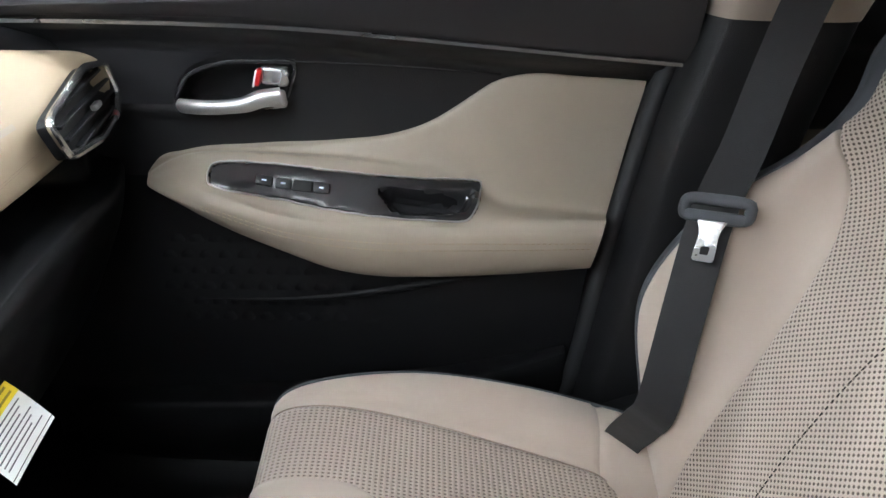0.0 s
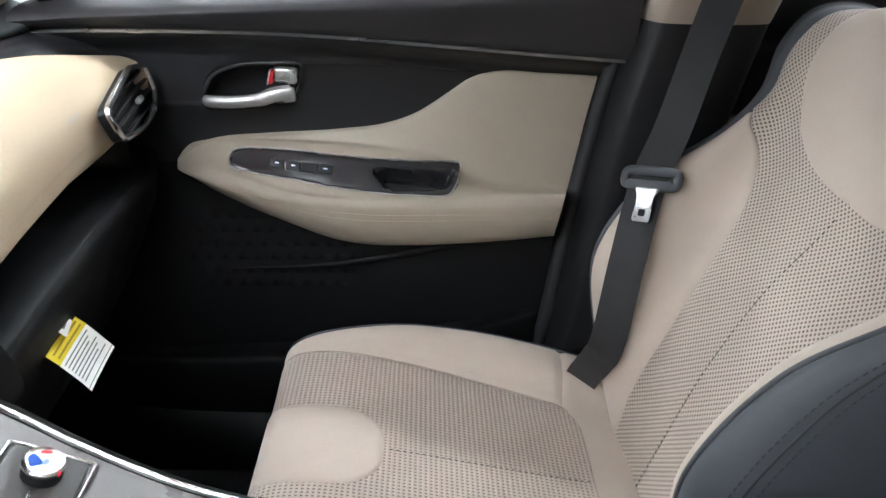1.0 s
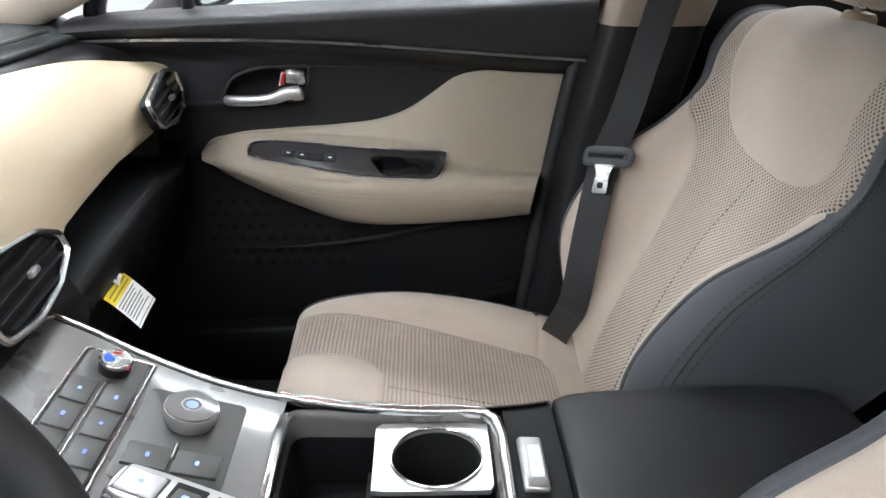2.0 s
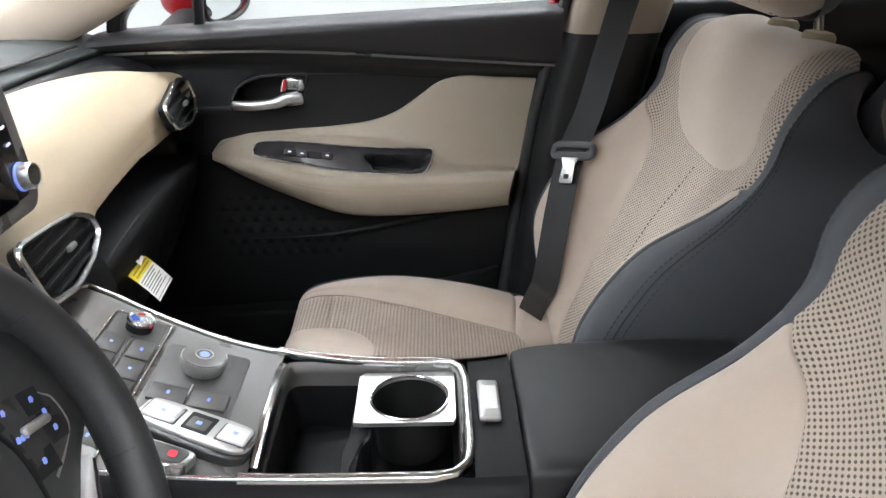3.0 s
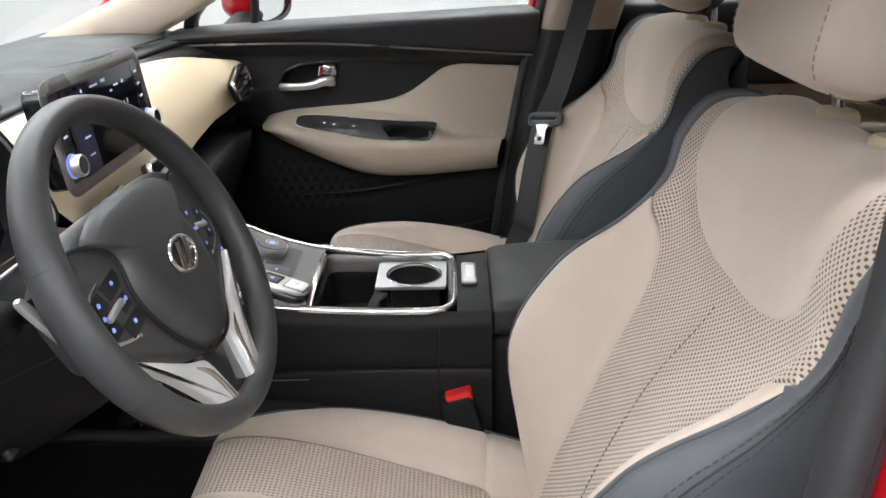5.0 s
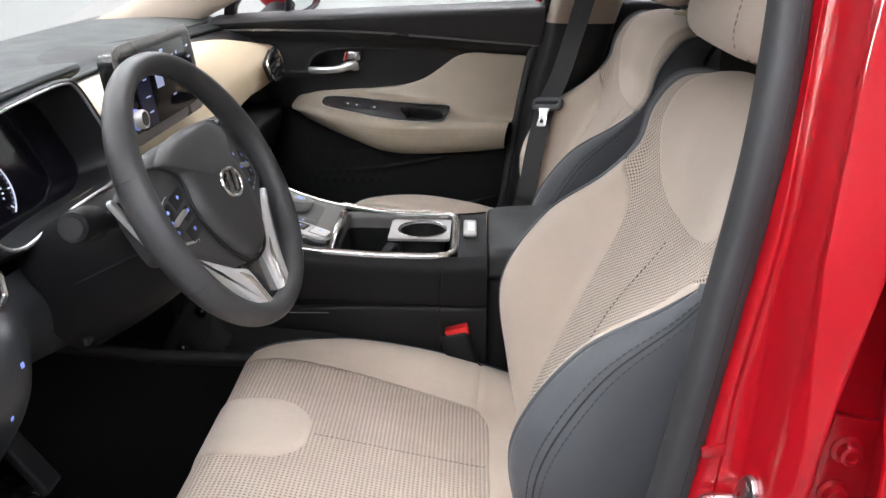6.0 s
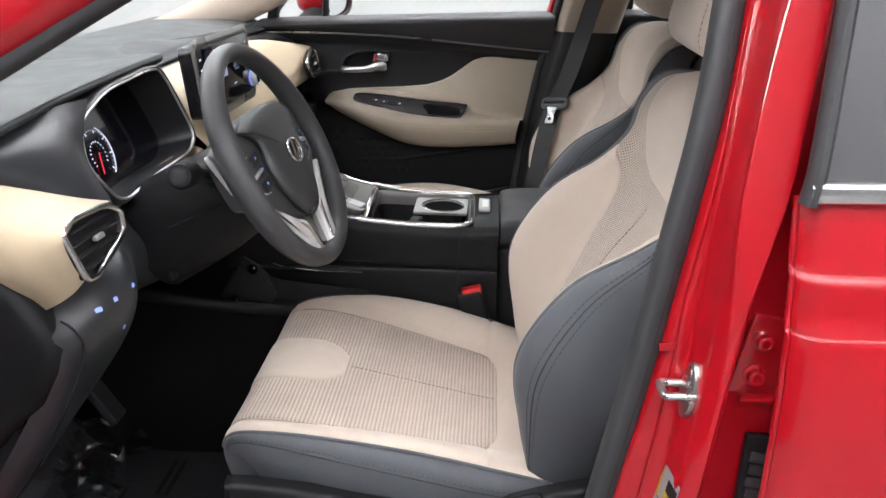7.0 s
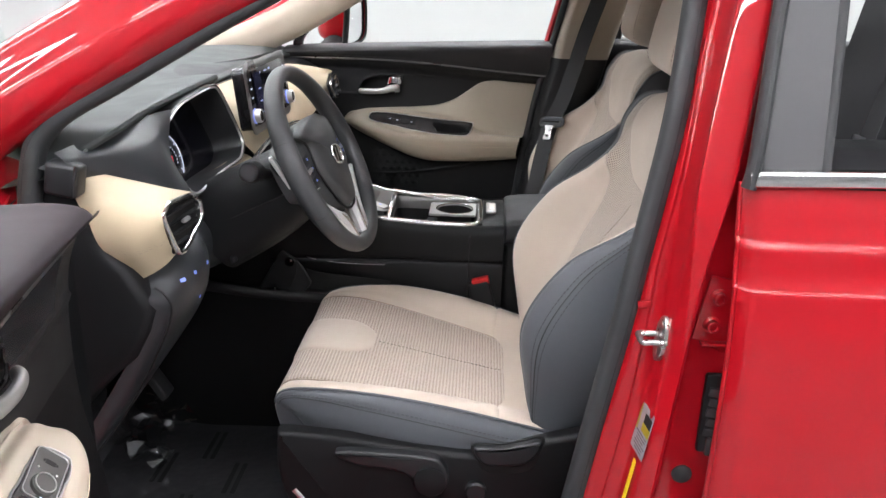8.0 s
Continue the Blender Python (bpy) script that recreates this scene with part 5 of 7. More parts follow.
    up = smooth([(0.968, 0.786), (0.985, 0.772), (1.06, 0.765), (1.09, 0.735), (1.12, 0.72), (1.155, 0.715), (1.172, 0.73), (1.175, 0.80), (1.16, 0.862)], 30)
    part("sill_pad", sheet(f([[(x, -y, z + 0.02 * (x - 0.4)) for z, y in up] for x in np.linspace(0.38 if side > 0 else 0.44, 1.32, 14)])), BLACK_SOFT, t)
    return t


rear_door("rear_door", "closed red rear door with a lowered window and chrome moulding", -1)
rear_door("rear_door", "closed rear door with black and beige inner trim", 1)


# ---- dashboard ----
dash = thing("dashboard", "two tone dark grey and beige dashboard", "dashboard")


def blend(u, a, b):
    s = min(1.0, max(0.0, (u - a) / (b - a)))
    return s * s * (3 - 2 * s)


rows = []
for y in np.linspace(-0.80, 0.80, 90):
    h = blend(y, -0.80, -0.70) * (1 - blend(y, -0.16, -0.10))       # instrument hood
    e = abs(y) / 0.8
    xe, ze = -0.562 + 0.03 * e**3 + 0.072 * h, 1.114 - 0.010 * e**4 + 0.040 * h
    rows.append(smooth([(-1.02 + 0.12 * e**2, y, 1.078), (-0.90, y, 1.118), (-0.78, y, 1.130), (-0.68, y, 1.133 + 0.008 * h), (-0.60, y, 1.127 + 0.020 * h), (xe - 0.015, y, ze + 0.004), (xe, y, ze), (xe - 0.001, y, ze - 0.008), (xe - 0.014, y, ze - 0.014), (xe - 0.08, y, ze - 0.03)], 46))
part("dash_top", sheet(np.array(rows)), DASH_TOP, dash, "dark grey soft dash top")
top_net = Surface(np.array(rows))
gr = np.array([[top_net.at(np.array(a), np.array(b)) + (0, 0, 0.0012) for b in np.linspace(lo, hi, 14)] for a, lo, hi in ((43.5, 20, 27), (44.5, 17.5, 28), (47, 16, 28.4), (51, 15, 28.4), (54, 15, 28), (55.5, 17, 27), (56.3, 20, 26))])
part("speaker_cover", sheet(gr), SPEAKER, dash, "darker speaker cover in the dash top")
part("trim_groove", tube(np.array([(x, y, 1.128 - 0.05 * max(0, x + 0.62)) for x, y in smooth([(-0.555, 0.66), (-0.575, 0.50), (-0.600, 0.34), (-0.640, 0.22), (-0.680, 0.20), (-0.705, 0.24), (-0.70, 0.34), (-0.675, 0.48), (-0.63, 0.64)], 50)]), 0.006, 8, rb=0.003), BLACK_SOFT, dash)
# dark band between the dash top and the beige pad, running out to the door
band = Surface(np.array([[(-0.575, y, 1.106 - 0.01 * abs(y)), *[(x, y, z) for x, z in pts]] for y, pts in (
    (-0.12, ((-0.556, 1.104), (-0.552, 1.088), (-0.58, 1.06))), (0.10, ((-0.556, 1.104), (-0.552, 1.088), (-0.58, 1.06))), (0.30, ((-0.552, 1.104), (-0.548, 1.088), (-0.58, 1.06))),
    (0.48, ((-0.540, 1.102), (-0.532, 1.084), (-0.56, 1.05))), (0.62, ((-0.522, 1.096), (-0.505, 1.074), (-0.53, 1.03))), (0.70, ((-0.505, 1.090), (-0.478, 1.062), (-0.48, 1.0))),
    (0.75, ((-0.50, 1.086), (-0.455, 1.050), (-0.44, 0.96))), (0.81, ((-0.50, 1.082), (-0.450, 1.040), (-0.43, 0.94))))]))
part("dash_band", band.patch(0, 7, 0, 3, 60, 16, seam=0, skirt=0), BLACK_SOFT, dash, "black band under the dash top")
# passenger's beige wing, from the outer vent to the middle
wing = Surface(np.array([
    [(-0.462, 0.742, 1.062), (-0.425, 0.742, 1.060), (-0.402, 0.742, 1.045), (-0.397, 0.742, 1.01), (-0.400, 0.742, 0.985), (-0.43, 0.742, 0.974)],
    [(-0.505, 0.62, 1.088), (-0.445, 0.62, 1.078), (-0.405, 0.62, 1.045), (-0.399, 0.62, 1.005), (-0.405, 0.62, 0.982), (-0.44, 0.62, 0.968)],
    [(-0.535, 0.48, 1.100), (-0.465, 0.48, 1.088), (-0.412, 0.48, 1.045), (-0.401, 0.48, 1.005), (-0.406, 0.48, 0.980), (-0.44, 0.48, 0.962)],
    [(-0.550, 0.34, 1.104), (-0.475, 0.34, 1.088), (-0.422, 0.34, 1.042), (-0.404, 0.34, 1.000), (-0.404, 0.34, 0.970), (-0.43, 0.34, 0.950)],
    [(-0.556, 0.25, 1.104), (-0.480, 0.25, 1.080), (-0.432, 0.25, 1.030), (-0.410, 0.25, 0.988), (-0.404, 0.25, 0.962), (-0.42, 0.25, 0.945)],
    [(-0.556, 0.08, 1.104), (-0.490, 0.08, 1.070), (-0.440, 0.08, 1.020), (-0.414, 0.08, 0.988), (-0.406, 0.08, 0.960), (-0.42, 0.08, 0.945)],
    [(-0.556, -0.08, 1.104), (-0.490, -0.08, 1.070), (-0.445, -0.08, 1.020), (-0.416, -0.08, 0.988), (-0.407, -0.08, 0.960), (-0.42, -0.08, 0.945)],
    [(-0.556, -0.165, 1.10), (-0.490, -0.165, 1.070), (-0.448, -0.165, 1.020), (-0.418, -0.165, 0.988), (-0.408, -0.165, 0.960), (-0.42, -0.165, 0.945)]]))
part("beige_wing", wing.patch(0, 7, 0, lambda a: float(np.interp(a, [0, 0.7, 1.5, 2.2, 3.8, 4.3], [4.6, 4.3, 3.95, 3.55, 3.6, 5.0])), 100, 50, seam=0.0, skirt=0), BEIGE_SKIN, dash, "beige stitched dash pad")
for k in (0.0, 0.07):
    part("stitching", stitches(wing.line(np.linspace(0.95, 4.0, 200), np.linspace(2.75 + k, 3.15 + k, 200), 0.0006, -1), 0.005, 0.003), SEAM_THREAD, dash)
low_strip = np.array([[(x - 0.06 * max(0, -0.25 - y), y, z) for x, z in smooth([(-0.455, 0.992), (-0.430, 0.985), (-0.415, 0.962), (-0.425, 0.935)], 10)] for y in np.linspace(-0.335, -0.162, 12)])
part("beige_strip", sheet(low_strip), BEIGE_SKIN, dash)
mark_at, mark_n = wing.at(np.array(1.76), np.array(2.04)), -wing.normal(np.array(1.76), np.array(2.04))
mark_u = unit(wing.at(np.array(1.66), np.array(2.04)) - wing.at(np.array(1.86), np.array(2.04)))
part("embossed_mark", plate(round_outline(0.030, 0.006, 0.002), 0.0006, axes(mark_at, mark_u, np.cross(mark_n, mark_u), mark_n), 0), BEIGE_DOOR, dash)


def vent(outline, M, slats, parent, depth=0.007, rim_r=0.0042):
    """A dashboard air vent with a bright frame; outline in its own plane."""
    v = part("air_vent", tube([M @ Vector((a, b, 0.0)) for a, b in outline], rim_r, 8, closed=True, normal=M.to_3x3() @ Vector((0, 0, 1))), CHROME, parent, "angular air vent with a bright frame")
    q = np.array(outline)
    mid = q.mean(0)
    G = np.array([[M @ Vector((*(mid + (p - mid) * k), z)) for p in q] for k, z in ((1.03, -0.012), (1.0, 0.001), (0.95, 0.0), (0.90, -0.003), (0.87, -depth))])
    part("vent_bezel", sheet(G, closed_v=True), BLACK_HARD, v)
    # flat black face, the duct's shade put into its colour
    part("vent_throat_shade", (np.array([M @ Vector((*(mid + (p - mid) * 0.88), -depth + 0.002)) for p in q]), [tuple(range(len(q)))]), VOID, v)
    b0, b1 = q[:, 1].min(), q[:, 1].max()
    for k in range(slats):
        b = b0 + (b1 - b0) * (k + 0.9) / (slats + 0.8)
        inside = [a for a in np.linspace(q[:, 0].min(), q[:, 0].max(), 80) if signed([(a, b)], mid + (q - mid) * 0.88)[0] > 0]
        if inside:
            a0, a1 = min(inside), max(inside)
            part("vent_slat", round_box(a1 - a0, 0.0035, 0.008, 0.001, 1, M @ pose((a0 + a1) / 2, b, -0.002, 14, 0, 0)), BLACK_HARD, v)
    part("vent_tab", round_box(0.020, 0.007, 0.008, 0.002, 2, M @ pose(mid[0], mid[1], 0.003, 0, 0, 0)), SILVER, v)
    return v


def corners(points, r=0.22, n=4):
    """A closed outline with its corners rounded off by the share r of each side."""
    P = np.asarray(points, float)
    out = []
    for i in range(len(P)):
        a, b, c = P[i - 1], P[i], P[(i + 1) % len(P)]
        p, q = b + (a - b) * r, b + (c - b) * r
        for t in np.linspace(0, 1, n + 1):
            out.append((1 - t) ** 2 * p + 2 * t * (1 - t) * b + t * t * q)
    return np.array(out)


pv = corners([(0.748, 1.048), (0.680, 1.061), (0.537, 1.046), (0.549, 1.005), (0.645, 0.991), (0.715, 0.996), (0.747, 1.012)], 0.16)
VM = axes((-0.388, 0.665, 1.024), (-0.10, 0.99, 0.0), (-0.28, 0, 0.96), (0.96, 0.10, 0.28))
vent([((y - 0.665), (z - 1.024)) for y, z in pv], VM, 4, dash)
VD = axes((-0.384, -0.690, 1.005), (0.06, 0.99, -0.02), (-0.15, 0.02, 0.98), (0.98, -0.06, 0.15))
nv = corners([(-0.760, 1.030), (-0.735, 1.043), (-0.660, 1.038), (-0.626, 1.021), (-0.630, 0.994), (-0.715, 0.964), (-0.737, 0.966)], 0.2)
vent([(y + 0.690, z - 1.005) for y, z in nv[::-1]], VD, 4, dash)
# black lower dash on the passenger's side: open shelf with its lip, then the glove box
rows = []
for y, lip_x, lip_z in ((0.82, -0.43, 0.925), (0.76, -0.41, 0.915), (0.70, -0.398, 0.912), (0.60, -0.392, 0.925), (0.48, -0.388, 0.930), (0.38, -0.386, 0.928), (0.30, -0.386, 0.922), (0.25, -0.39, 0.912), (0.20, -0.40, 0.90)):
    d = 0.02 if y > 0.64 else 0.13
    rows.append([(-0.42, y, 0.978), (-0.42 - d, y, 0.972), (-0.425 - d, y, lip_z + 0.012), (lip_x - 0.025, y, lip_z), (lip_x, y, lip_z - 0.008), (lip_x + 0.002, y, lip_z - 0.03), (lip_x - 0.015, y, lip_z - 0.08), (lip_x - 0.08, y, 0.70), (-0.58, y, 0.58), (-0.72, y, 0.56)])
low = Surface(np.array(rows))
part("lower_dash", low.patch(0, 8, 0, 9, 80, 90, seam=0, skirt=0), BLACK_HARD, dash, "black open shelf over the glove box")
# driver's outer beige wing, knee panel, end cap
dw = Surface(np.array([
    [(-0.499, -0.762, 1.098), (-0.506, -0.768, 1.086), (-0.512, -0.772, 1.060), (-0.497, -0.775, 1.030), (-0.483, -0.768, 0.980), (-0.440, -0.742, 0.925)],
    [(-0.447, -0.706, 1.069), (-0.450, -0.742, 1.067), (-0.452, -0.766, 1.050), (-0.445, -0.776, 1.015), (-0.436, -0.768, 0.975), (-0.418, -0.742, 0.937)],
    [(-0.412, -0.665, 1.048), (-0.415, -0.720, 1.053), (-0.415, -0.758, 1.044), (-0.412, -0.770, 1.018), (-0.408, -0.760, 0.985), (-0.400, -0.738, 0.950)],
    [(-0.391, -0.630, 1.034), (-0.394, -0.690, 1.042), (-0.393, -0.748, 1.041), (-0.391, -0.762, 1.025), (-0.389, -0.750, 0.990), (-0.388, -0.732, 0.964)]]))
part("beige_wing", dw.patch(0, 3, 0, 5, 44, 44, seam=0.0, skirt=0), BEIGE_SKIN, dash, "beige stitched dash end")
for k in (0.0, 0.10):
    part("stitching", stitches(dw.line(np.linspace(0.1, 2.9, 120), 3.95 + k, 0.0006), 0.005, 0.003), SEAM_THREAD, dash)
part("end_panel", sheet(np.array([smooth([(-0.64, -0.776, z), (-0.56, -0.776, z), (xr - 0.030, -0.774, z), (xr - 0.008, -0.768, z), (xr, -0.755, z), (xr + 0.001, -0.73, z)], 16) for z, xr in ((1.085, -0.514), (1.04, -0.499), (0.994, -0.487), (0.965, -0.465), (0.945, -0.447), (0.925, -0.437), (0.905, -0.424), (0.88, -0.416), (0.845, -0.428), (0.80, -0.452), (0.766, -0.49), (0.70, -0.55), (0.60, -0.62))])), BLACK_HARD, dash, "black dash end panel")
part("end_cap", round_box(0.048, 0.034, 0.048, 0.007, 3, pose(-0.514, -0.789, 1.092, 0, 10, 0)), BLACK_SOFT, dash, "dark grey dash end cap")
part("cap_edge", tube(np.array([(-0.489, -0.803, 1.113), (-0.493, -0.806, 1.093), (-0.499, -0.803, 1.072)]), 0.003, 8), BLACK_GLOSS, dash)
kp = Surface(np.array([
    [(-0.50, -0.762, 0.94), (-0.428, -0.762, 0.905), (-0.435, -0.762, 0.85), (-0.51, -0.762, 0.72), (-0.60, -0.762, 0.58)],
    [(-0.455, -0.738, 0.930), (-0.408, -0.738, 0.895), (-0.415, -0.738, 0.84), (-0.49, -0.738, 0.70), (-0.58, -0.738, 0.57)],
    [(-0.43, -0.69, 0.955), (-0.385, -0.69, 0.905), (-0.405, -0.69, 0.83), (-0.49, -0.69, 0.69), (-0.58, -0.69, 0.58)],
    [(-0.42, -0.62, 0.965), (-0.378, -0.62, 0.925), (-0.395, -0.62, 0.84), (-0.49, -0.62, 0.72), (-0.58, -0.62, 0.64)],
    [(-0.44, -0.54, 0.970), (-0.410, -0.54, 0.925), (-0.430, -0.54, 0.86), (-0.52, -0.54, 0.80), (-0.60, -0.54, 0.76)],
    [(-0.45, -0.40, 0.955), (-0.400, -0.40, 0.90), (-0.410, -0.40, 0.84), (-0.50, -0.40, 0.80), (-0.60, -0.40, 0.76)],
    [(-0.45, -0.25, 0.950), (-0.410, -0.25, 0.90), (-0.420, -0.25, 0.84), (-0.50, -0.25, 0.80), (-0.60, -0.25, 0.76)],
    [(-0.45, -0.12, 0.945), (-0.410, -0.12, 0.90), (-0.420, -0.12, 0.84), (-0.50, -0.12, 0.80), (-0.60, -0.12, 0.76)]]))
part("knee_panel", kp.patch(0, 7, 0, 4, 80, 50, seam=0.0, skirt=0), HOOD_SKIN, dash, "dark slate knee panel")
part("panel_seam", tube(kp.line(np.linspace(1.0, 1.5, 30), np.linspace(0.6, 4, 30), 0.0005, -1), 0.002, 6), VOID, dash)
for y, z, w in ((-0.700, 0.911, 0.010), (-0.672, 0.914, 0.006), (-0.632, 0.916, 0.006), (-0.655, 0.865, 0.004)):
    a = float(np.interp(y, [-0.738, -0.69, -0.62], [1, 2, 3]))
    s_ = np.linspace(0, 2.5, 80)
    q = kp.at(np.full(80, a), s_)
    j = int(np.argmin(np.abs(q[:, 2] - z)))
    n_ = kp.normal(np.array(a), np.array(s_[j]))
    n_ = n_ if n_[0] > 0 else -n_
    u_ = unit(np.cross((0, 0, 1), n_))
    part("lit_mark", plate(round_outline(w, 0.006, 0.0015), 0.001, axes(q[j] + 0.0005 * n_, u_, np.cross(n_, u_), n_), 0), BLUE_GLOW, dash)
part("hood_release", round_box(0.055, 0.014, 0.010, 0.004, 3, axes((-0.376, -0.47, 0.872), (0, 1, 0.1), (-0.3, 0, 0.95), (0.95, 0, 0.3))), BLACK_SOFT, dash, "black lever under the column")
# instrument binnacle
CM = axes((-0.455, -0.375, 1.060), (0, 1, 0), (-0.30, 0, 0.954), (0.954, 0, 0.30))
bin_out = corners([(-0.192, 0.0), (-0.165, 0.055), (-0.06, 0.082), (0.11, 0.088), (0.165, 0.082), (0.200, -0.045), (0.150, -0.070), (0.0, -0.066), (-0.145, -0.074)], 0.3, 5)
deep = smooth([(1.16, -0.10), (1.10, -0.02), (1.045, 0.004), (1.0, 0.004), (0.965, -0.012), (0.90, -0.05), (0.88, -0.062)], 20)
G = np.array([[CM @ Vector((a * k, b * k, z)) for a, b in bin_out] for k, z in deep])
b_ = part("binnacle", sheet(G, closed_v=True), BLACK_SOFT, dash, "black instrument binnacle")
part("binnacle_rim", tube([CM @ Vector((a * 0.985, b * 0.985, 0.0045)) for a, b in bin_out], 0.0022, 6, closed=True, normal=(1, 0, 0)), SILVER, b_, "thin silver binnacle rim")
part("cluster_glass", (np.array([CM @ Vector((a * 0.93, b * 0.93, -0.055)) for a, b in bin_out]), [tuple(range(len(bin_out)))]), SCREEN, b_, "dark instrument display")
gm = CM @ pose(-0.046, -0.008, -0.053)
part("gauge_ring", tube([gm @ Vector((0.046 * math.cos(a), 0.046 * math.sin(a), 0)) for a in np.linspace(radians(-50), radians(60), 30)], 0.0012, 6, normal=(1, 0, 0)), WHITE_GLOW, b_)
for k in range(29):
    a = radians(225 - 270 * k / 28)
    r0, r1 = (0.036, 0.041) if k % 4 == 0 else (0.0395, 0.041)
    part("gauge_tick", tube(np.array([gm @ Vector((r * math.cos(a), r * math.sin(a), 0.001)) for r in (r0, r1)]), 0.0012 if k % 4 == 0 else 0.0006, 5, normal=(1, 0, 0)), WHITE_GLOW, b_)
for k in range(15):
    a = radians(215 - 250 * k / 14)
    part("gauge_numeral", plate(round_outline(0.0035, 0.0025, 0.0006), 0.0005, gm @ pose(0.022 * math.cos(a), 0.022 * math.sin(a), 0.001), 0), WHITE_GLOW, b_)
part("needle", tube(np.array([gm @ Vector((0.002, 0.004, 0.002)), gm @ Vector((-0.008, -0.028, 0.002))]), 0.0010, 6, normal=(1, 0, 0)), RED_GLOW, b_, "red needle")
part("cluster_readout", plate(round_outline(0.020, 0.005, 0.001), 0.0005, CM @ pose(-0.135, -0.022, -0.053), 0), BLUE_GLOW, b_)
flank = Surface(np.array([
    [(-0.525, -0.79, 1.128), (-0.508, -0.792, 1.115), (-0.505, -0.780, 1.096), (-0.53, -0.77, 1.07)],
    [(-0.505, -0.69, 1.136), (-0.472, -0.705, 1.112), (-0.462, -0.712, 1.070), (-0.49, -0.70, 1.04)],
    [(-0.486, -0.585, 1.143), (-0.448, -0.618, 1.102), (-0.414, -0.655, 1.040), (-0.44, -0.65, 1.0)],
    [(-0.452, -0.535, 1.148), (-0.440, -0.585, 1.085), (-0.396, -0.612, 1.016), (-0.42, -0.60, 0.98)]]))
part("hood_flank", flank.patch(0, 3, 0, 3, 40, 30, seam=0, skirt=0), HOOD_SKIN, dash, "dark grey flank of the instrument hood")
part("hood_trim", tube(smooth([(-0.500, -0.752, 1.123), (-0.494, -0.70, 1.132), (-0.489, -0.650, 1.138), (-0.480, -0.590, 1.144)], 20), 0.0022, 8), SILVER, dash)
# centre display
SM = axes((-0.418, -0.016, 1.106), (0.02, 1.0, 0), (-0.12, 0.002, 0.993), (0.993, -0.02, 0.12))
DISPLAY_BLACK = shader("black_display_bezel", (0.006, 0.006, 0.007), 0.25, coat=0.3, coat_rough=0.08, mottle=0.0)
part("display_body", plate(round_outline(0.306, 0.132, 0.014), 0.030, SM @ pose(0, 0, -0.031), 0.004), DISPLAY_BLACK, dash, "black centre display housing")
scr = part("display_glass", plate(round_outline(0.232, 0.118, 0.004), 0.0012, SM @ pose(0, 0, 0.0), 0.0004), SCREEN, dash, "dark centre display")
part("display_rim", sweep(np.array([SM @ Vector((a, b, -0.002)) for a, b in round_outline(0.307, 0.133, 0.015)]), ring(0.0022, 0.010, 10), np.array([SM.to_3x3() @ Vector((a, b, 0)) for a, b in round_outline(0.307, 0.133, 0.015)]), closed=True), GREY_GLOSS, dash, "grey display edge")
for k in (-0.137, 0.137):
    kb = part("display_knob", turned([(0.0150, 0.003), (0.0150, 0.013), (0.0135, 0.0155), (0.011, 0.014), (0, 0.014)], 30, SM @ pose(k, -0.036, 0)), SILVER, dash, "silver display knob")
    part("knob_face", turned([(0.011, 0), (0.011, 0.0150), (0, 0.0150)], 30, SM @ pose(k, -0.036, 0)), BLACK_GLOSS, kb)
    part("knob_ring", turned([(0.0165, 0), (0.0165, 0.0016), (0.0152, 0.002)], 30, SM @ pose(k, -0.036, 0)), BLUE_GLOW, kb, "blue lit ring")
    for j in range(3):
        part("display_key", plate(round_outline(0.009, 0.003, 0.0008), 0.0008, SM @ pose(k * 0.97, 0.040 - 0.019 * j, 0.0, 0, 0, 8), 0), WHITE_GLOW, dash)
DIM_BLUE = shader("dim_blue_pixels", (0.012, 0.014, 0.035), 0.2, mottle=0.0, emit=0.25)
PALE_PIX = shader("pale_grey_pixels", (0.35, 0.40, 0.6), 0.4, mottle=0.0, emit=0.35)
for x, y, w, h_ in ((-0.020, 0.047, 0.024, 0.003), (0.012, 0.048, 0.014, 0.0045), (-0.060, 0.047, 0.004, 0.005), (0.050, 0.035, 0.016, 0.003), (0.075, 0.036, 0.006, 0.005), (-0.078, 0.015, 0.016, 0.0025), (-0.078, -0.012, 0.018, 0.0025), (-0.078, -0.036, 0.016, 0.0025),
                    (0.075, 0.006, 0.004, 0.006), (0.030, -0.028, 0.014, 0.0025), (0.030, 0.030, 0.008, 0.003)):
    part("screen_line", plate(round_outline(w, h_, 0.0008), 0.0004, SM @ pose(x, y, 0.0012), 0), PALE_PIX, scr)
part("screen_tile", plate(round_outline(0.030, 0.022, 0.002), 0.0003, SM @ pose(-0.020, 0.004, 0.0012), 0), PALE_PIX, scr)
part("screen_block", plate(round_outline(0.05, 0.108, 0.002), 0.0003, SM @ pose(-0.084, -0.004, 0.0012), 0), DIM_BLUE, scr)
txt = bpy.data.curves.new("station_readout", "FONT")
txt.body, txt.size, txt.align_x, txt.align_y = "97.1", 0.018, "CENTER", "CENTER"
txt.materials.append(PALE_PIX)
tob = new("station_readout", txt)
tob.parent = scr
tob.matrix_local = SM @ pose(0.052, 0.002, 0.0016)
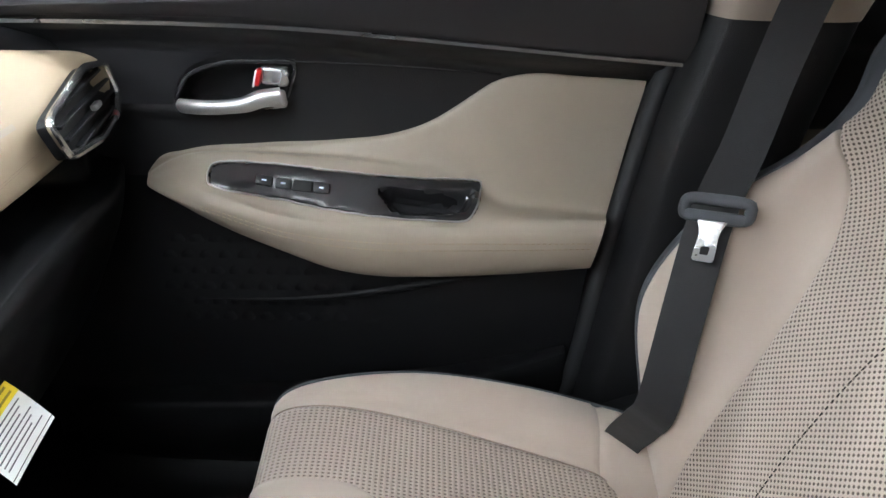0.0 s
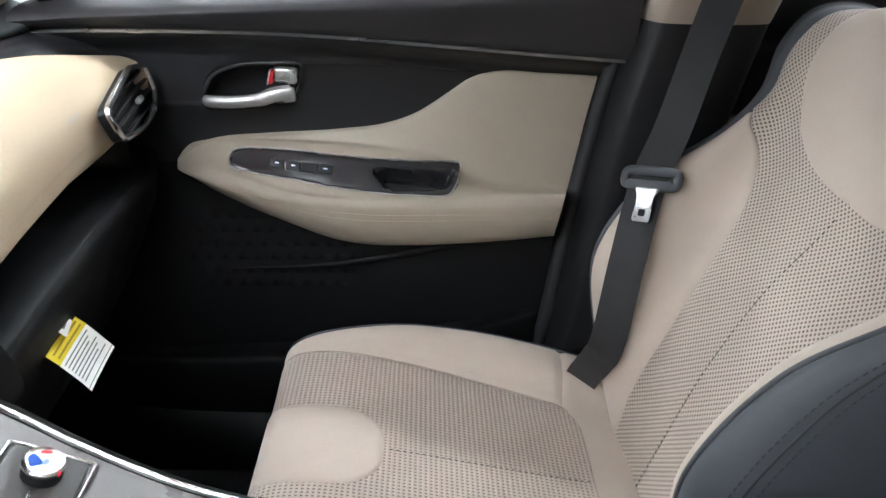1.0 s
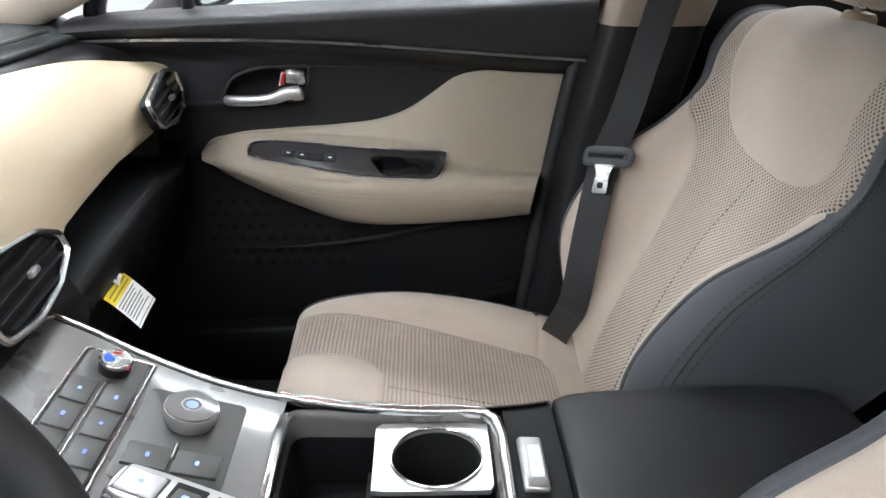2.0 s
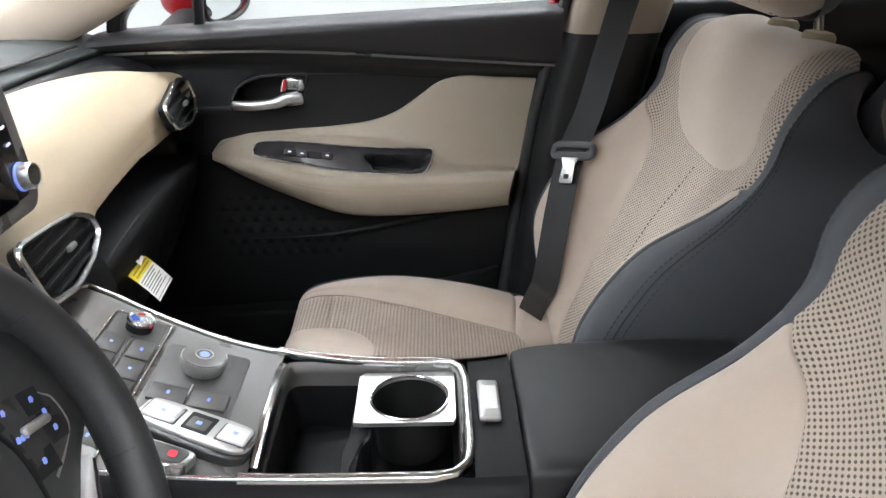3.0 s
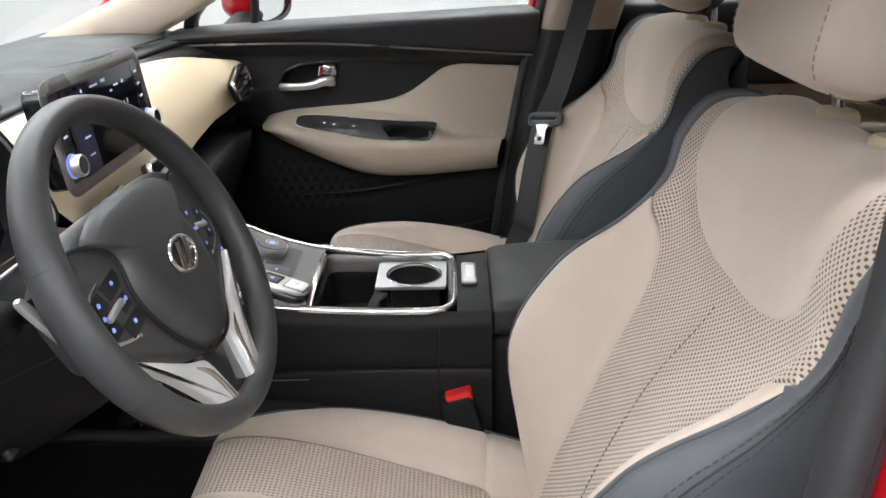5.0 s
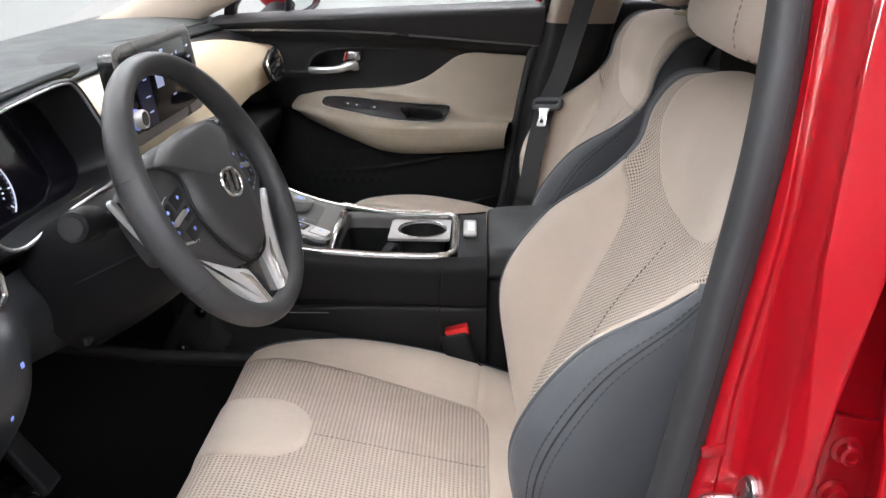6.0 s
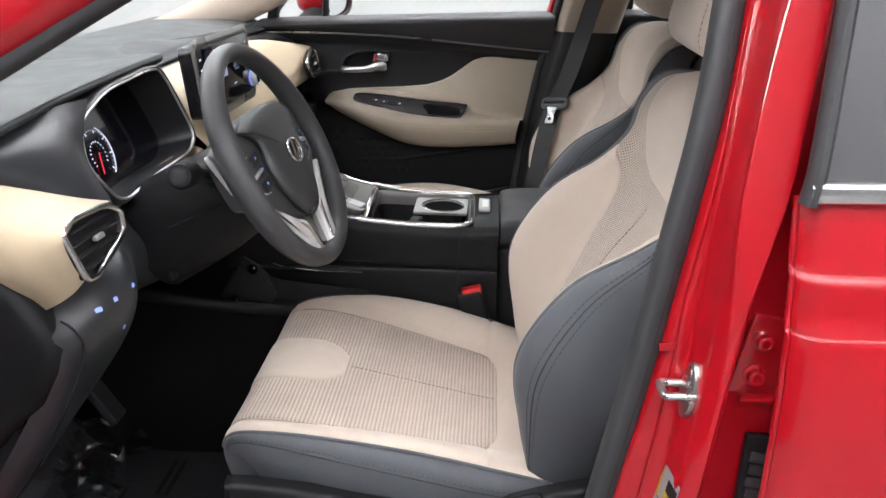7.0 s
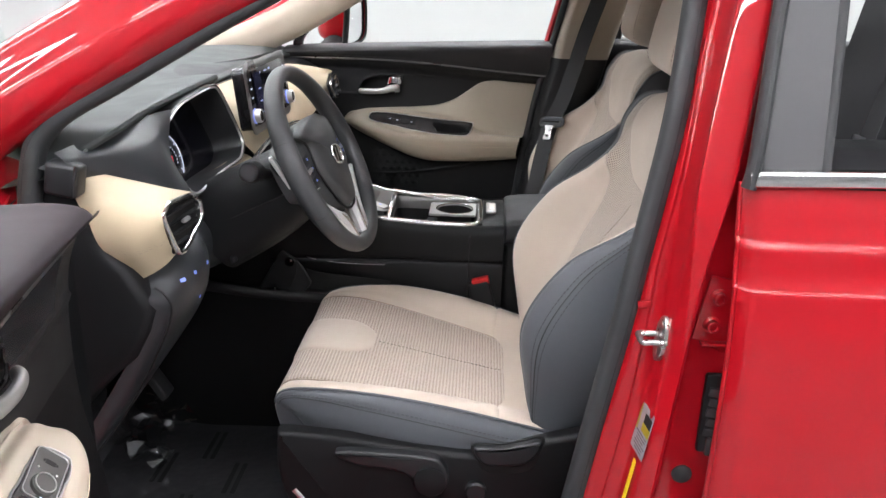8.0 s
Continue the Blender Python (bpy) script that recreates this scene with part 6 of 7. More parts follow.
# centre vents, hazard switch
for s in (1, -1):
    cv = corners([(-0.138, 0.056), (-0.060, 0.048), (0.010, 0.038), (0.052, 0.018), (0.050, -0.002), (0.0, -0.020), (-0.070, -0.026), (-0.138, -0.014)], 0.22)
    M = axes((-0.388, s * 0.188, 0.960), (-0.06 * s, 0.99, 0), (-0.35, 0, 0.936), (0.93, 0.06 * s, 0.35))
    vent([(s * a, b) for a, b in (cv if s > 0 else cv[::-1])], M, 5, dash, rim_r=0.0045)
SP = axes((-0.392, 0.0, 0.958), (0, 1, 0), (-0.35, 0, 0.936), (0.936, 0, 0.35))
part("switch_panel", plate(corners([(-0.048, 0.034), (0.048, 0.034), (0.048, -0.030), (-0.048, -0.030)], 0.1), 0.008, SP @ pose(0, 0, -0.004), 0.002), BLACK_GLOSS, dash)
hz = part("hazard_switch", round_box(0.040, 0.036, 0.008, 0.003, 2, SP @ pose(0.028, 0.006, 0.006)), BLACK_SOFT, dash)
part("hazard_triangle", plate([(-0.013, -0.010), (0.013, -0.010), (0, 0.013)], 0.001, SP @ pose(0.030, 0.006, 0.010), 0), RED_GLOW, hz, "red hazard triangle")
part("stack_base", sheet(np.array([[(x, y, z) for x, z in smooth([(-0.402, 0.932), (-0.392, 0.915), (-0.385, 0.895), (-0.385, 0.86), (-0.44, 0.80)], 12)] for y in np.linspace(-0.24, 0.24, 16)])), BLACK_HARD, dash)


# ---- centre console ----
con = thing("centre_console", "black centre console with cup holders and padded lid", "centre console")
TOPZ = curve_of([(-0.40, 0.918), (-0.36, 0.905), (-0.30, 0.882), (-0.20, 0.852), (-0.10, 0.836), (0.0, 0.830), (0.10, 0.832), (0.16, 0.838)])
HALF = curve_of([(-0.40, 0.172), (-0.36, 0.165), (-0.30, 0.150), (-0.20, 0.128), (-0.10, 0.115), (0.0, 0.109), (0.10, 0.111), (0.16, 0.115)])
for s in (-1, 1):
    G = []
    for x in np.linspace(-0.40, 0.128, 60):
        h, z = float(HALF(x)), float(TOPZ(x))
        G.append([(x, s * y, zz) for y, zz in smooth([(h, z + 0.0015), (h + 0.010, z - 0.004), (h + 0.017, z - 0.02), (h * 0.5 + 0.072, z - 0.075), (h * 0.4 + 0.080, 0.755), (h * 0.4 + 0.076, 0.748), (h * 0.4 + 0.083, 0.740), (0.130, 0.70), (0.127, 0.60), (0.125, 0.45), (0.135, 0.32)], 46)])
    part("side_panel", sheet(np.array(G)), BLACK_HARD, con, "black console side panel")
loop = []
for x in np.linspace(-0.385, 0.035, 40):
    loop.append((x, float(HALF(x)) - 0.002))
loop += [(0.058, 0.103), (0.070, 0.088), (0.074, 0.06), (0.074, 0.0), (0.074, -0.06), (0.070, -0.088), (0.058, -0.103)]
for x in np.linspace(0.035, -0.385, 40):
    loop.append((x, -float(HALF(x)) + 0.002))
loop += [(-0.397, -0.150), (-0.400, -0.120), (-0.400, 0.0), (-0.400, 0.120), (-0.397, 0.150)]
loop3 = np.array([(x, y, float(TOPZ(x)) + 0.003) for x, y in loop])
rear = [i for i, p in enumerate(loop3) if p[0] > -0.15]
edge_section = smooth([(-0.0055, -0.006), (-0.0048, 0.002), (0.0, 0.0045), (0.0048, 0.002), (0.0055, -0.006)], 14, True)
part("chrome_edge", sweep(loop3[rear[0]:rear[-1] + 1], edge_section, (0, 0, 1)), CHROME, con, "bright chrome console edge")
part("chrome_edge", sweep(np.roll(loop3, -rear[-1], axis=0)[:len(loop3) - len(rear) + 2] - (0, 0, 0.0015), edge_section * 0.5, (0, 0, 1)), CHROME, con, "bright chrome console edge")
top = np.array([[(x, k * (HALF(x) - 0.006), TOPZ(x) - 0.001) for k in np.linspace(-1, 1, 20)] for x in np.linspace(-0.397, -0.142, 40)])
part("top_panel", sheet(top), GREY_GLOSS, con, "grey lacquered control panel")


def deck(x, y, up=0.0):
    """A pose on the control panel's slope: x to the rear, y to the passenger."""
    e = 0.01
    n = unit((-(float(TOPZ(x + e)) - float(TOPZ(x - e))) / (2 * e), 0, 1))
    return axes(np.array((x, y, float(TOPZ(x)) - 0.001)) + up * n, np.cross((0, 1, 0), n), (0, 1, 0), n)


# rear bay: inner walls, tray floor, cup plate
bay = corners([(-0.140, 0.106), (0.0, 0.101), (0.066, 0.100), (0.067, -0.100), (0.0, -0.101), (-0.140, -0.106)], 0.12, 5)
G = np.array([[(mx + (x - mx) * k, y * k, 0.832 + z) for x, y in bay] for mx in (-0.035,) for k, z in ((1.03, 0.002), (1.0, -0.001), (0.985, -0.012), (0.975, -0.030))])
part("bay_rim", sheet(G, closed_v=True), GREY_GLOSS, con, "grey lacquered bay surround")
G = np.array([[(-0.035 + (x + 0.035) * k, y * k, 0.832 + z) for x, y in bay] for k, z in ((0.975, -0.028), (0.94, -0.050), (0.92, -0.085))])
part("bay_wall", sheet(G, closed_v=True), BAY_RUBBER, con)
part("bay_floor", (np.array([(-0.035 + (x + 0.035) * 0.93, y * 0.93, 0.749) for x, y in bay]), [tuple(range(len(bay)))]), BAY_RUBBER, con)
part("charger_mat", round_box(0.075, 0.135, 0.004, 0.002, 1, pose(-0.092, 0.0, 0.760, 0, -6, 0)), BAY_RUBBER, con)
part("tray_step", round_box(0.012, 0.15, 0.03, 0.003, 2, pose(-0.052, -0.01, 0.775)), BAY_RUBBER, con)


def holed_plate(x0, x1, y0, y1, cx, cy, r, z, depth):
    """A plate with a round hole and the cup below it."""
    a = np.linspace(0, 2 * np.pi, 48, endpoint=False)
    edge = []
    for t in a:
        dx, dy = math.cos(t), math.sin(t)
        k = min(((x1 - cx) / dx if dx > 1e-6 else (x0 - cx) / dx if dx < -1e-6 else 9), ((y1 - cy) / dy if dy > 1e-6 else (y0 - cy) / dy if dy < -1e-6 else 9))
        edge.append((cx + dx * k, cy + dy * k))
    edge = np.array(edge)
    circ = np.stack([cx + r * np.cos(a), cy + r * np.sin(a)], 1)
    G = np.array([[(*p, z - 0.005) for p in edge], [(*p, z) for p in edge], [(*(c * 0.5 + e * 0.5), z) for c, e in zip(circ, edge)], [(*p, z) for p in circ], [(*(np.array((cx, cy)) + (p - (cx, cy)) * 0.985), z - 0.003) for p in circ]])
    cup = np.array([[(*(np.array((cx, cy)) + (p - (cx, cy)) * k), z - d) for p in circ] for k, d in ((0.985, 0.003), (0.96, 0.02), (0.90, depth), (0.02, depth + 0.001))])
    return sheet(G, closed_v=True), sheet(cup, closed_v=True)


pl, cup = holed_plate(-0.050, 0.062, -0.006, 0.096, 0.010, 0.042, 0.043, 0.824, 0.065)
part("cup_plate", pl, SILVER, con, "silver cup holder plate")
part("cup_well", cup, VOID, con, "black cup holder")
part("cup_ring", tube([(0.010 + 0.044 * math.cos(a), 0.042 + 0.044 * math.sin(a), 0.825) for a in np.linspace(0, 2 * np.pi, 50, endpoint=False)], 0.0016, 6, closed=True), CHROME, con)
# flat patch on the bay floor, coloured as the shade inside a well
part("second_well_shade", plate(corners([(-0.030, -0.018), (0.058, -0.016), (0.058, -0.086), (-0.040, -0.088), (-0.040, -0.040)], 0.15), 0.002, pose(0, 0, 0.7525), 0), VOID, con)
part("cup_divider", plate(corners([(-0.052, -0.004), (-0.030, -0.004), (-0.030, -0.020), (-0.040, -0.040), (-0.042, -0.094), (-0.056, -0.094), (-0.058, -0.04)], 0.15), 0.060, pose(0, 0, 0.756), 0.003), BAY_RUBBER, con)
bar = smooth([(-0.140, 0.088, 0.838), (-0.139, 0.05, 0.847), (-0.137, 0.0, 0.850), (-0.137, -0.05, 0.847), (-0.139, -0.096, 0.834)], 30)
part("bay_bar", sweep(bar, smooth([(-0.005, -0.03), (-0.0055, 0.003), (0, 0.006), (0.0055, 0.003), (0.005, -0.03)], 14, True), (0.15, 0, 1)), CHROME, con, "chrome edged bay divider")
# climate strip
cs = part("climate_strip", plate(corners([(-0.030, -0.135), (0.030, -0.135), (0.030, 0.130), (-0.030, 0.130)], 0.06), 0.003, deck(-0.308, 0.0), 0.001), KEY_GREY, con, "grey climate control strip")
for x in (-0.032, 0.032):
    part("strip_line", round_box(0.0035, 0.262, 0.0045, 0.001, 1, deck(-0.308 + x, -0.002, 0.002)), CHROME, con)
part("strip_line", round_box(0.003, 0.215, 0.0045, 0.001, 1, deck(-0.308, -0.022, 0.002)), CHROME, con)
part("strip_line", round_box(0.066, 0.0035, 0.0045, 0.001, 1, deck(-0.308, 0.130, 0.002)), CHROME, con)
for i, x in enumerate((-0.324, -0.292)):
    for j in range(5):
        y = 0.062 - 0.040 * j
        key = part("climate_key", round_box(0.026, 0.037, 0.004, 0.0015, 2, deck(x, y, 0.003)), KEY_GREY, con)
        part("key_mark", plate(round_outline(0.0034, 0.006 if (i + j) % 2 else 0.004, 0.001), 0.0004, deck(x, y, 0.0052), 0), BLUE_GLOW, key)
for y in (0.106, -0.118):
    k_ = part("temperature_knob", turned([(0.0155, 0.002), (0.0155, 0.012), (0.0145, 0.015)], 36, deck(-0.308, y)), BLACK_SOFT, con, "black temperature knob with a chrome rim")
    part("knob_rim", turned([(0.0157, 0.012), (0.0160, 0.015), (0.0146, 0.0168), (0.0130, 0.0160)], 36, deck(-0.308, y)), CHROME, k_)
    part("knob_cap", turned([(0.0135, 0.012), (0.0135, 0.0156), (0, 0.0160)], 36, deck(-0.308, y)), BLACK_HARD, k_)
    part("blue_arc", plate(corners([(0.001, -0.003), (-0.007, -0.0095), (-0.0122, -0.002), (-0.010, 0.0055), (-0.006, 0.003)], 0.2, 3), 0.0005, deck(-0.308, y, 0.0160), 0), BLUE_PRINT, k_)
    part("knob_mark", plate(round_outline(0.004, 0.006, 0.0015), 0.0006, deck(-0.308, y, 0.0162) @ pose(0.0015, -0.001, 0), 0), BLUE_GLOW, k_)
    part("red_mark", round_box(0.003, 0.0035, 0.005, 0.001, 1, deck(-0.308, y, 0.0135) @ pose(0.0135, -0.006, 0)), RED_GLOW, k_)
    part("red_arc", plate(round_outline(0.008, 0.0025, 0.001), 0.0006, deck(-0.308, y, 0.0160) @ pose(-0.002, 0.0095, 0, 0, 0, 20), 0), RED_PLASTIC, k_)
# drive mode dial on its own dark panel
part("dial_panel", plate(corners([(-0.050, -0.080), (0.046, -0.080), (0.046, 0.052), (-0.050, 0.052)], 0.08), 0.003, deck(-0.222, 0.044), 0.001), KEY_GREY, con)
dial = part("mode_dial", turned([(0.0220, 0.003), (0.0252, 0.010), (0.0260, 0.016), (0.0252, 0.020)], 44, deck(-0.224, 0.056)), SILVER, con, "silver rimmed drive mode dial")
part("dial_cap", turned([(0.0250, 0.0185), (0.0240, 0.0215), (0.010, 0.0220), (0.0, 0.0218)], 44, deck(-0.224, 0.056)), GREY_GLOSS, dial)
part("dial_light", turned([(0.0055, 0), (0.0055, 0.0005), (0, 0.0005)], 24, deck(-0.224, 0.056, 0.0218)), BLUE_GLOW, dial)
part("dial_circle", tube([deck(-0.224, 0.056, 0.0222) @ Vector((0.0095 * math.cos(a), 0.0095 * math.sin(a), 0)) for a in np.linspace(0, 2 * np.pi, 30, endpoint=False)], 0.0008, 5, closed=True), SILVER, dial)
for y, x in ((-0.004, -0.245), (-0.004, -0.203)):
    key = part("mode_key", round_box(0.040, 0.030, 0.004, 0.0015, 2, deck(x, y, 0.0035)), KEY_GREY, con)
    part("key_mark", plate(round_outline(0.0035, 0.006, 0.001), 0.0004, deck(x, y, 0.0057), 0), BLUE_GLOW, key)
part("key_gap", round_box(0.0018, 0.020, 0.0045, 0.0004, 1, deck(-0.225, 0.008, 0.0042)), SILVER, con)
# shift buttons
sh = deck(-0.201, -0.060, 0.010) @ pose(0, 0, 0, 0, 0, -14)
block_shape = corners([(-0.058, -0.020), (0.045, -0.026), (0.060, -0.016), (0.060, 0.014), (0.045, 0.021), (-0.056, 0.021), (-0.062, 0.010), (-0.062, -0.010)], 0.3)
blk = part("shift_block", plate([(a * 1.03, b * 1.08 - 0.003) for a, b in block_shape], 0.016, sh @ pose(0, 0, -0.014), 0.004, 3), BLACK_GLOSS, con, "silver topped shift button block")
part("block_top", plate(block_shape, 0.007, sh @ pose(0, 0, 0.0), 0.003, 3), SILVER, blk, "silver shift button surround")
for x, w in ((-0.038, 0.036), (0.041, 0.030)):
    well_ = part("button_well", round_box(w + 0.005, 0.031, 0.004, 0.003, 2, sh @ pose(x, -0.001, 0.0056)), KEY_GREY, blk)
    part("shift_button", round_box(w, 0.027, 0.007, 0.003, 3, sh @ pose(x, -0.001, 0.0065)), SPOKE_SILVER, well_, "pale silver shift button")
    part("button_mark", plate(round_outline(0.005, 0.004, 0.001), 0.0004, sh @ pose(x, -0.001, 0.0101), 0), BLUE_GLOW, well_)
part("park_well", round_box(0.030, 0.030, 0.004, 0.002, 2, sh @ pose(0.002, 0.000, 0.0058)), VOID, blk)
part("neutral_button", round_box(0.022, 0.019, 0.004, 0.002, 2, sh @ pose(0.002, -0.002, 0.0066)), KEY_GREY, blk)
part("button_mark", plate(round_outline(0.006, 0.005, 0.001), 0.0004, sh @ pose(0.002, -0.002, 0.0087), 0), BLUE_GLOW, blk)
pkm = deck(-0.222, -0.106, 0.001) @ pose(0, 0, 0, 0, 0, -10)
pk = part("park_button", plate(corners([(-0.034, -0.017), (0.026, -0.017), (0.031, 0.015), (-0.034, 0.015)], 0.25), 0.011, pkm, 0.003), SILVER, con, "silver framed parking button")
part("park_face", plate(corners([(-0.028, -0.011), (0.021, -0.011), (0.025, 0.011), (-0.028, 0.011)], 0.25), 0.002, pkm @ pose(0, 0, 0.0102), 0.0008), KEY_GREY, pk)
part("park_mark", plate(round_outline(0.008, 0.009, 0.003), 0.0006, pkm @ pose(0.010, 0, 0.0123), 0), RED_GLOW, pk)
part("brake_switch", plate(corners([(-0.030, -0.010), (0.026, -0.010), (0.026, 0.010), (-0.030, 0.010)], 0.3), 0.006, deck(-0.30, -0.125, 0.003), 0.002), SILVER, con)
# deck behind the bay with the lid release, and the padded lid
rt = np.array([[(x, k * (float(HALF(x)) + 0.002), float(TOPZ(x)) + 0.0015 - 0.004 * abs(k) ** 6) for k in np.linspace(-1, 1, 16)] for x in np.linspace(0.078, 0.128, 10)])
part("rear_deck", sheet(rt), BLACK_HARD, con)
part("lid_release", round_box(0.024, 0.074, 0.009, 0.004, 3, pose(0.098, 0.012, 0.838, 0, 3, 0)), SILVER, con, "bright lid release button")
part("release_groove", round_box(0.014, 0.046, 0.003, 0.001, 1, pose(0.100, 0.012, 0.8418, 0, 3, 0)), PAPER, con)
rows = []
for x, w, z, d in ((0.130, 0.114, 0.838, 0.050), (0.134, 0.118, 0.845, 0.056), (0.16, 0.121, 0.850, 0.060), (0.24, 0.123, 0.854, 0.062), (0.32, 0.122, 0.856, 0.060), (0.40, 0.118, 0.852, 0.056), (0.425, 0.108, 0.842, 0.05), (0.432, 0.09, 0.825, 0.03)):
    rows.append([(x, k * w, zz) for k, zz in ((-0.86, z - d), (-1.0, z - d * 0.75), (-1.01, z - 0.022), (-0.95, z - 0.005), (-0.7, z), (0, z + 0.003), (0.7, z), (0.95, z - 0.005), (1.01, z - 0.022), (1.0, z - d * 0.75), (0.86, z - d))])
lid = Surface(np.array(rows))
part("lid", lid.patch(0, 7, 0, 10, 50, 60, seam=0, skirt=0), LID_SKIN, con, "black padded armrest lid")
part("lid_front", (np.array(rows[0]), [tuple(range(11))]), BLACK_SOFT, con)
part("rear_box", round_box(0.32, 0.236, 0.48, 0.02, 3, pose(0.285, 0, 0.555)), BLACK_HARD, con)
part("panel_split", tube(smooth([(0.0515, -0.116, 0.826), (0.051, -0.129, 0.80), (0.050, -0.128, 0.75), (0.049, -0.131, 0.69), (0.049, -0.129, 0.60)], 16), 0.0018, 6), VOID, con)
# lower tunnel flank with its shelf on the driver's side
sh_rows = []
for x in np.linspace(-0.86, 0.10, 40):
    zt = float(np.interp(x, [-0.86, -0.60, -0.42, -0.30, -0.18, -0.02, 0.10], [0.72, 0.69, 0.668, 0.664, 0.650, 0.600, 0.580]))
    sh_rows.append(smooth([(x, -0.120, zt), (x, -0.150, zt), (x, -0.163, zt - 0.005), (x, -0.168, zt - 0.03), (x, -0.168, 0.5), (x, -0.175, 0.32)], 14))
part("tunnel_flank", sheet(np.array(sh_rows)), BLACK_HARD, con, "black lower console flank")
part("shelf_line", tube(smooth([(-0.362, -0.141, 0.780), (-0.345, -0.141, 0.766), (-0.307, -0.140, 0.748), (-0.26, -0.139, 0.741), (-0.205, -0.138, 0.738), (-0.14, -0.137, 0.738)], 30), 0.0008, 6), ACCENT, con, "thin satin shelf edge line")
for s in (-1, 1):
    nose = np.array([[(x, s * y, z) for y, z in smooth([(0.105, 0.90), (0.118, 0.84), (0.128, 0.76), (0.130, 0.66), (0.132, 0.50), (0.14, 0.31)], 16)] for x in np.linspace(-0.86, -0.395, 10)])
    part("tunnel_nose", sheet(nose), BLACK_HARD, con, "black front part of the tunnel")
# flat black plate: the opening has no depth, its shade is painted
part("shelf_opening_shade", plate(corners([(-0.40, 0.672), (-0.16, 0.672), (-0.12, 0.700), (-0.30, 0.715), (-0.38, 0.745), (-0.41, 0.75)], 0.15), 0.002, axes((0, -0.1385, 0), (1, 0, 0), (0, 0, 1), (0, -1, 0)), 0), VOID, con)
kerb = smooth([(-0.60, -0.205, 0.705), (-0.50, -0.195, 0.688), (-0.44, -0.186, 0.677), (-0.36, -0.176, 0.668), (-0.26, -0.172, 0.664)], 30)
part("tunnel_kerb", tube(kerb, 0.008, 10, rb=0.012), BLACK_SOFT, con, "rounded tunnel edge")
part("tray_floor", sheet(np.array([[(x, y, 0.668 + 0.02 * max(0.0, -0.40 - x)) for y in np.linspace(-0.18, -0.125, 5)] for x in np.linspace(-0.60, -0.12, 12)])), BLACK_SOFT, con)
so = part("socket_panel", plate(corners([(-0.372, 0.770), (-0.432, 0.668), (-0.352, 0.630), (-0.306, 0.690), (-0.335, 0.742)], 0.12), 0.012, axes((0, -0.140, 0), (1, 0, 0), (0, 0, 1), (0, -1, 0)), 0.004), DOOR_PLASTIC, con, "black panel with two sockets")
for x, z in ((-0.354, 0.742), (-0.393, 0.672)):
    part("socket", turned([(0.0125, 0), (0.0125, 0.003), (0.010, 0.004), (0.009, -0.002), (0, -0.002)], 24, pose(x, -0.152, z, 90, 0, 0)), VOID, so)
    part("socket_lamp", round_box(0.004, 0.002, 0.005, 0.0006, 1, pose(x + 0.003, -0.154, z + 0.003)), STEEL, so)
part("panel_joint", tube(np.array([(-0.372, -0.1522, 0.648), (-0.345, -0.1522, 0.700), (-0.337, -0.1522, 0.735)]), 0.0010, 5), VOID, so)


# ---- steering wheel and column ----
wheel = thing("steering_wheel", "dark grey leather steering wheel with silver lower spokes", "steering wheel")
W = axes((-0.2178, -0.4143, 1.0455), (0.0604, 0.9982, 0), (-0.4473, 0.0271, 0.8940), (0.8923, -0.0540, 0.4482))
wheel.matrix_world = W
rim = np.array([(0.1685 * math.cos(a), 0.1685 * math.sin(a), 0) for a in np.linspace(0, 2 * np.pi, 120, endpoint=False)])
swell = 1 + 0.10 * np.cos(np.linspace(0, 4 * np.pi, 120, endpoint=False))
part("rim", tube(rim, 0.0155, 20, closed=True, normal=(0, 0, 1), rb=0.0180, scale=swell * 0.98), WHEEL_SKIN, wheel, "dark grey leather rim")
for s in (-1, 1):
    for b in (-0.066, 0.060):
        a = math.atan2(b, s * 0.155)
        part("rim_joint", tube(np.array([(0.1685 * math.cos(a) + 0.0158 * math.cos(k) * math.cos(a), 0.1685 * math.sin(a) + 0.0158 * math.cos(k) * math.sin(a), 0.0178 * math.sin(k)) for k in np.linspace(0, 2 * np.pi, 24, endpoint=False)]), 0.0009, 5, closed=True), RUBBER, wheel)
CX = -0.010                                           # the hub sits a little to the door side of the rim
# skin between the spokes and the airbag cover
yoke = corners([(-0.163, 0.022), (-0.156, 0.052), (-0.118, 0.070), (-0.085, 0.080), (0.085, 0.080), (0.118, 0.070), (0.156, 0.052), (0.163, 0.022), (0.160, -0.030), (0.128, -0.042), (0.060, -0.085), (0.034, -0.098), (-0.034, -0.098), (-0.060, -0.085), (-0.128, -0.042), (-0.160, -0.030)], 0.3, 4)
G = np.array([[(a * k, b * k, z - 0.45 * (a * k) ** 2) for a, b in yoke] for k, z in ((0.97, -0.030), (1.0, -0.014), (0.99, -0.003), (0.94, 0.003), (0.80, 0.007), (0.5, 0.01), (0.02, 0.01))])
part("spoke_skin", sheet(G, closed_v=True), WHEEL_SKIN, wheel)
cover = corners([(-0.096, 0.062), (-0.062, 0.077), (0.0, 0.083), (0.062, 0.077), (0.096, 0.062), (0.072, 0.046), (0.070, 0.028), (0.077, 0.0), (0.070, -0.036), (0.048, -0.074), (0.022, -0.093), (-0.022, -0.093), (-0.048, -0.074), (-0.070, -0.036), (-0.077, 0.0), (-0.070, 0.028), (-0.072, 0.046)], 0.35, 4)
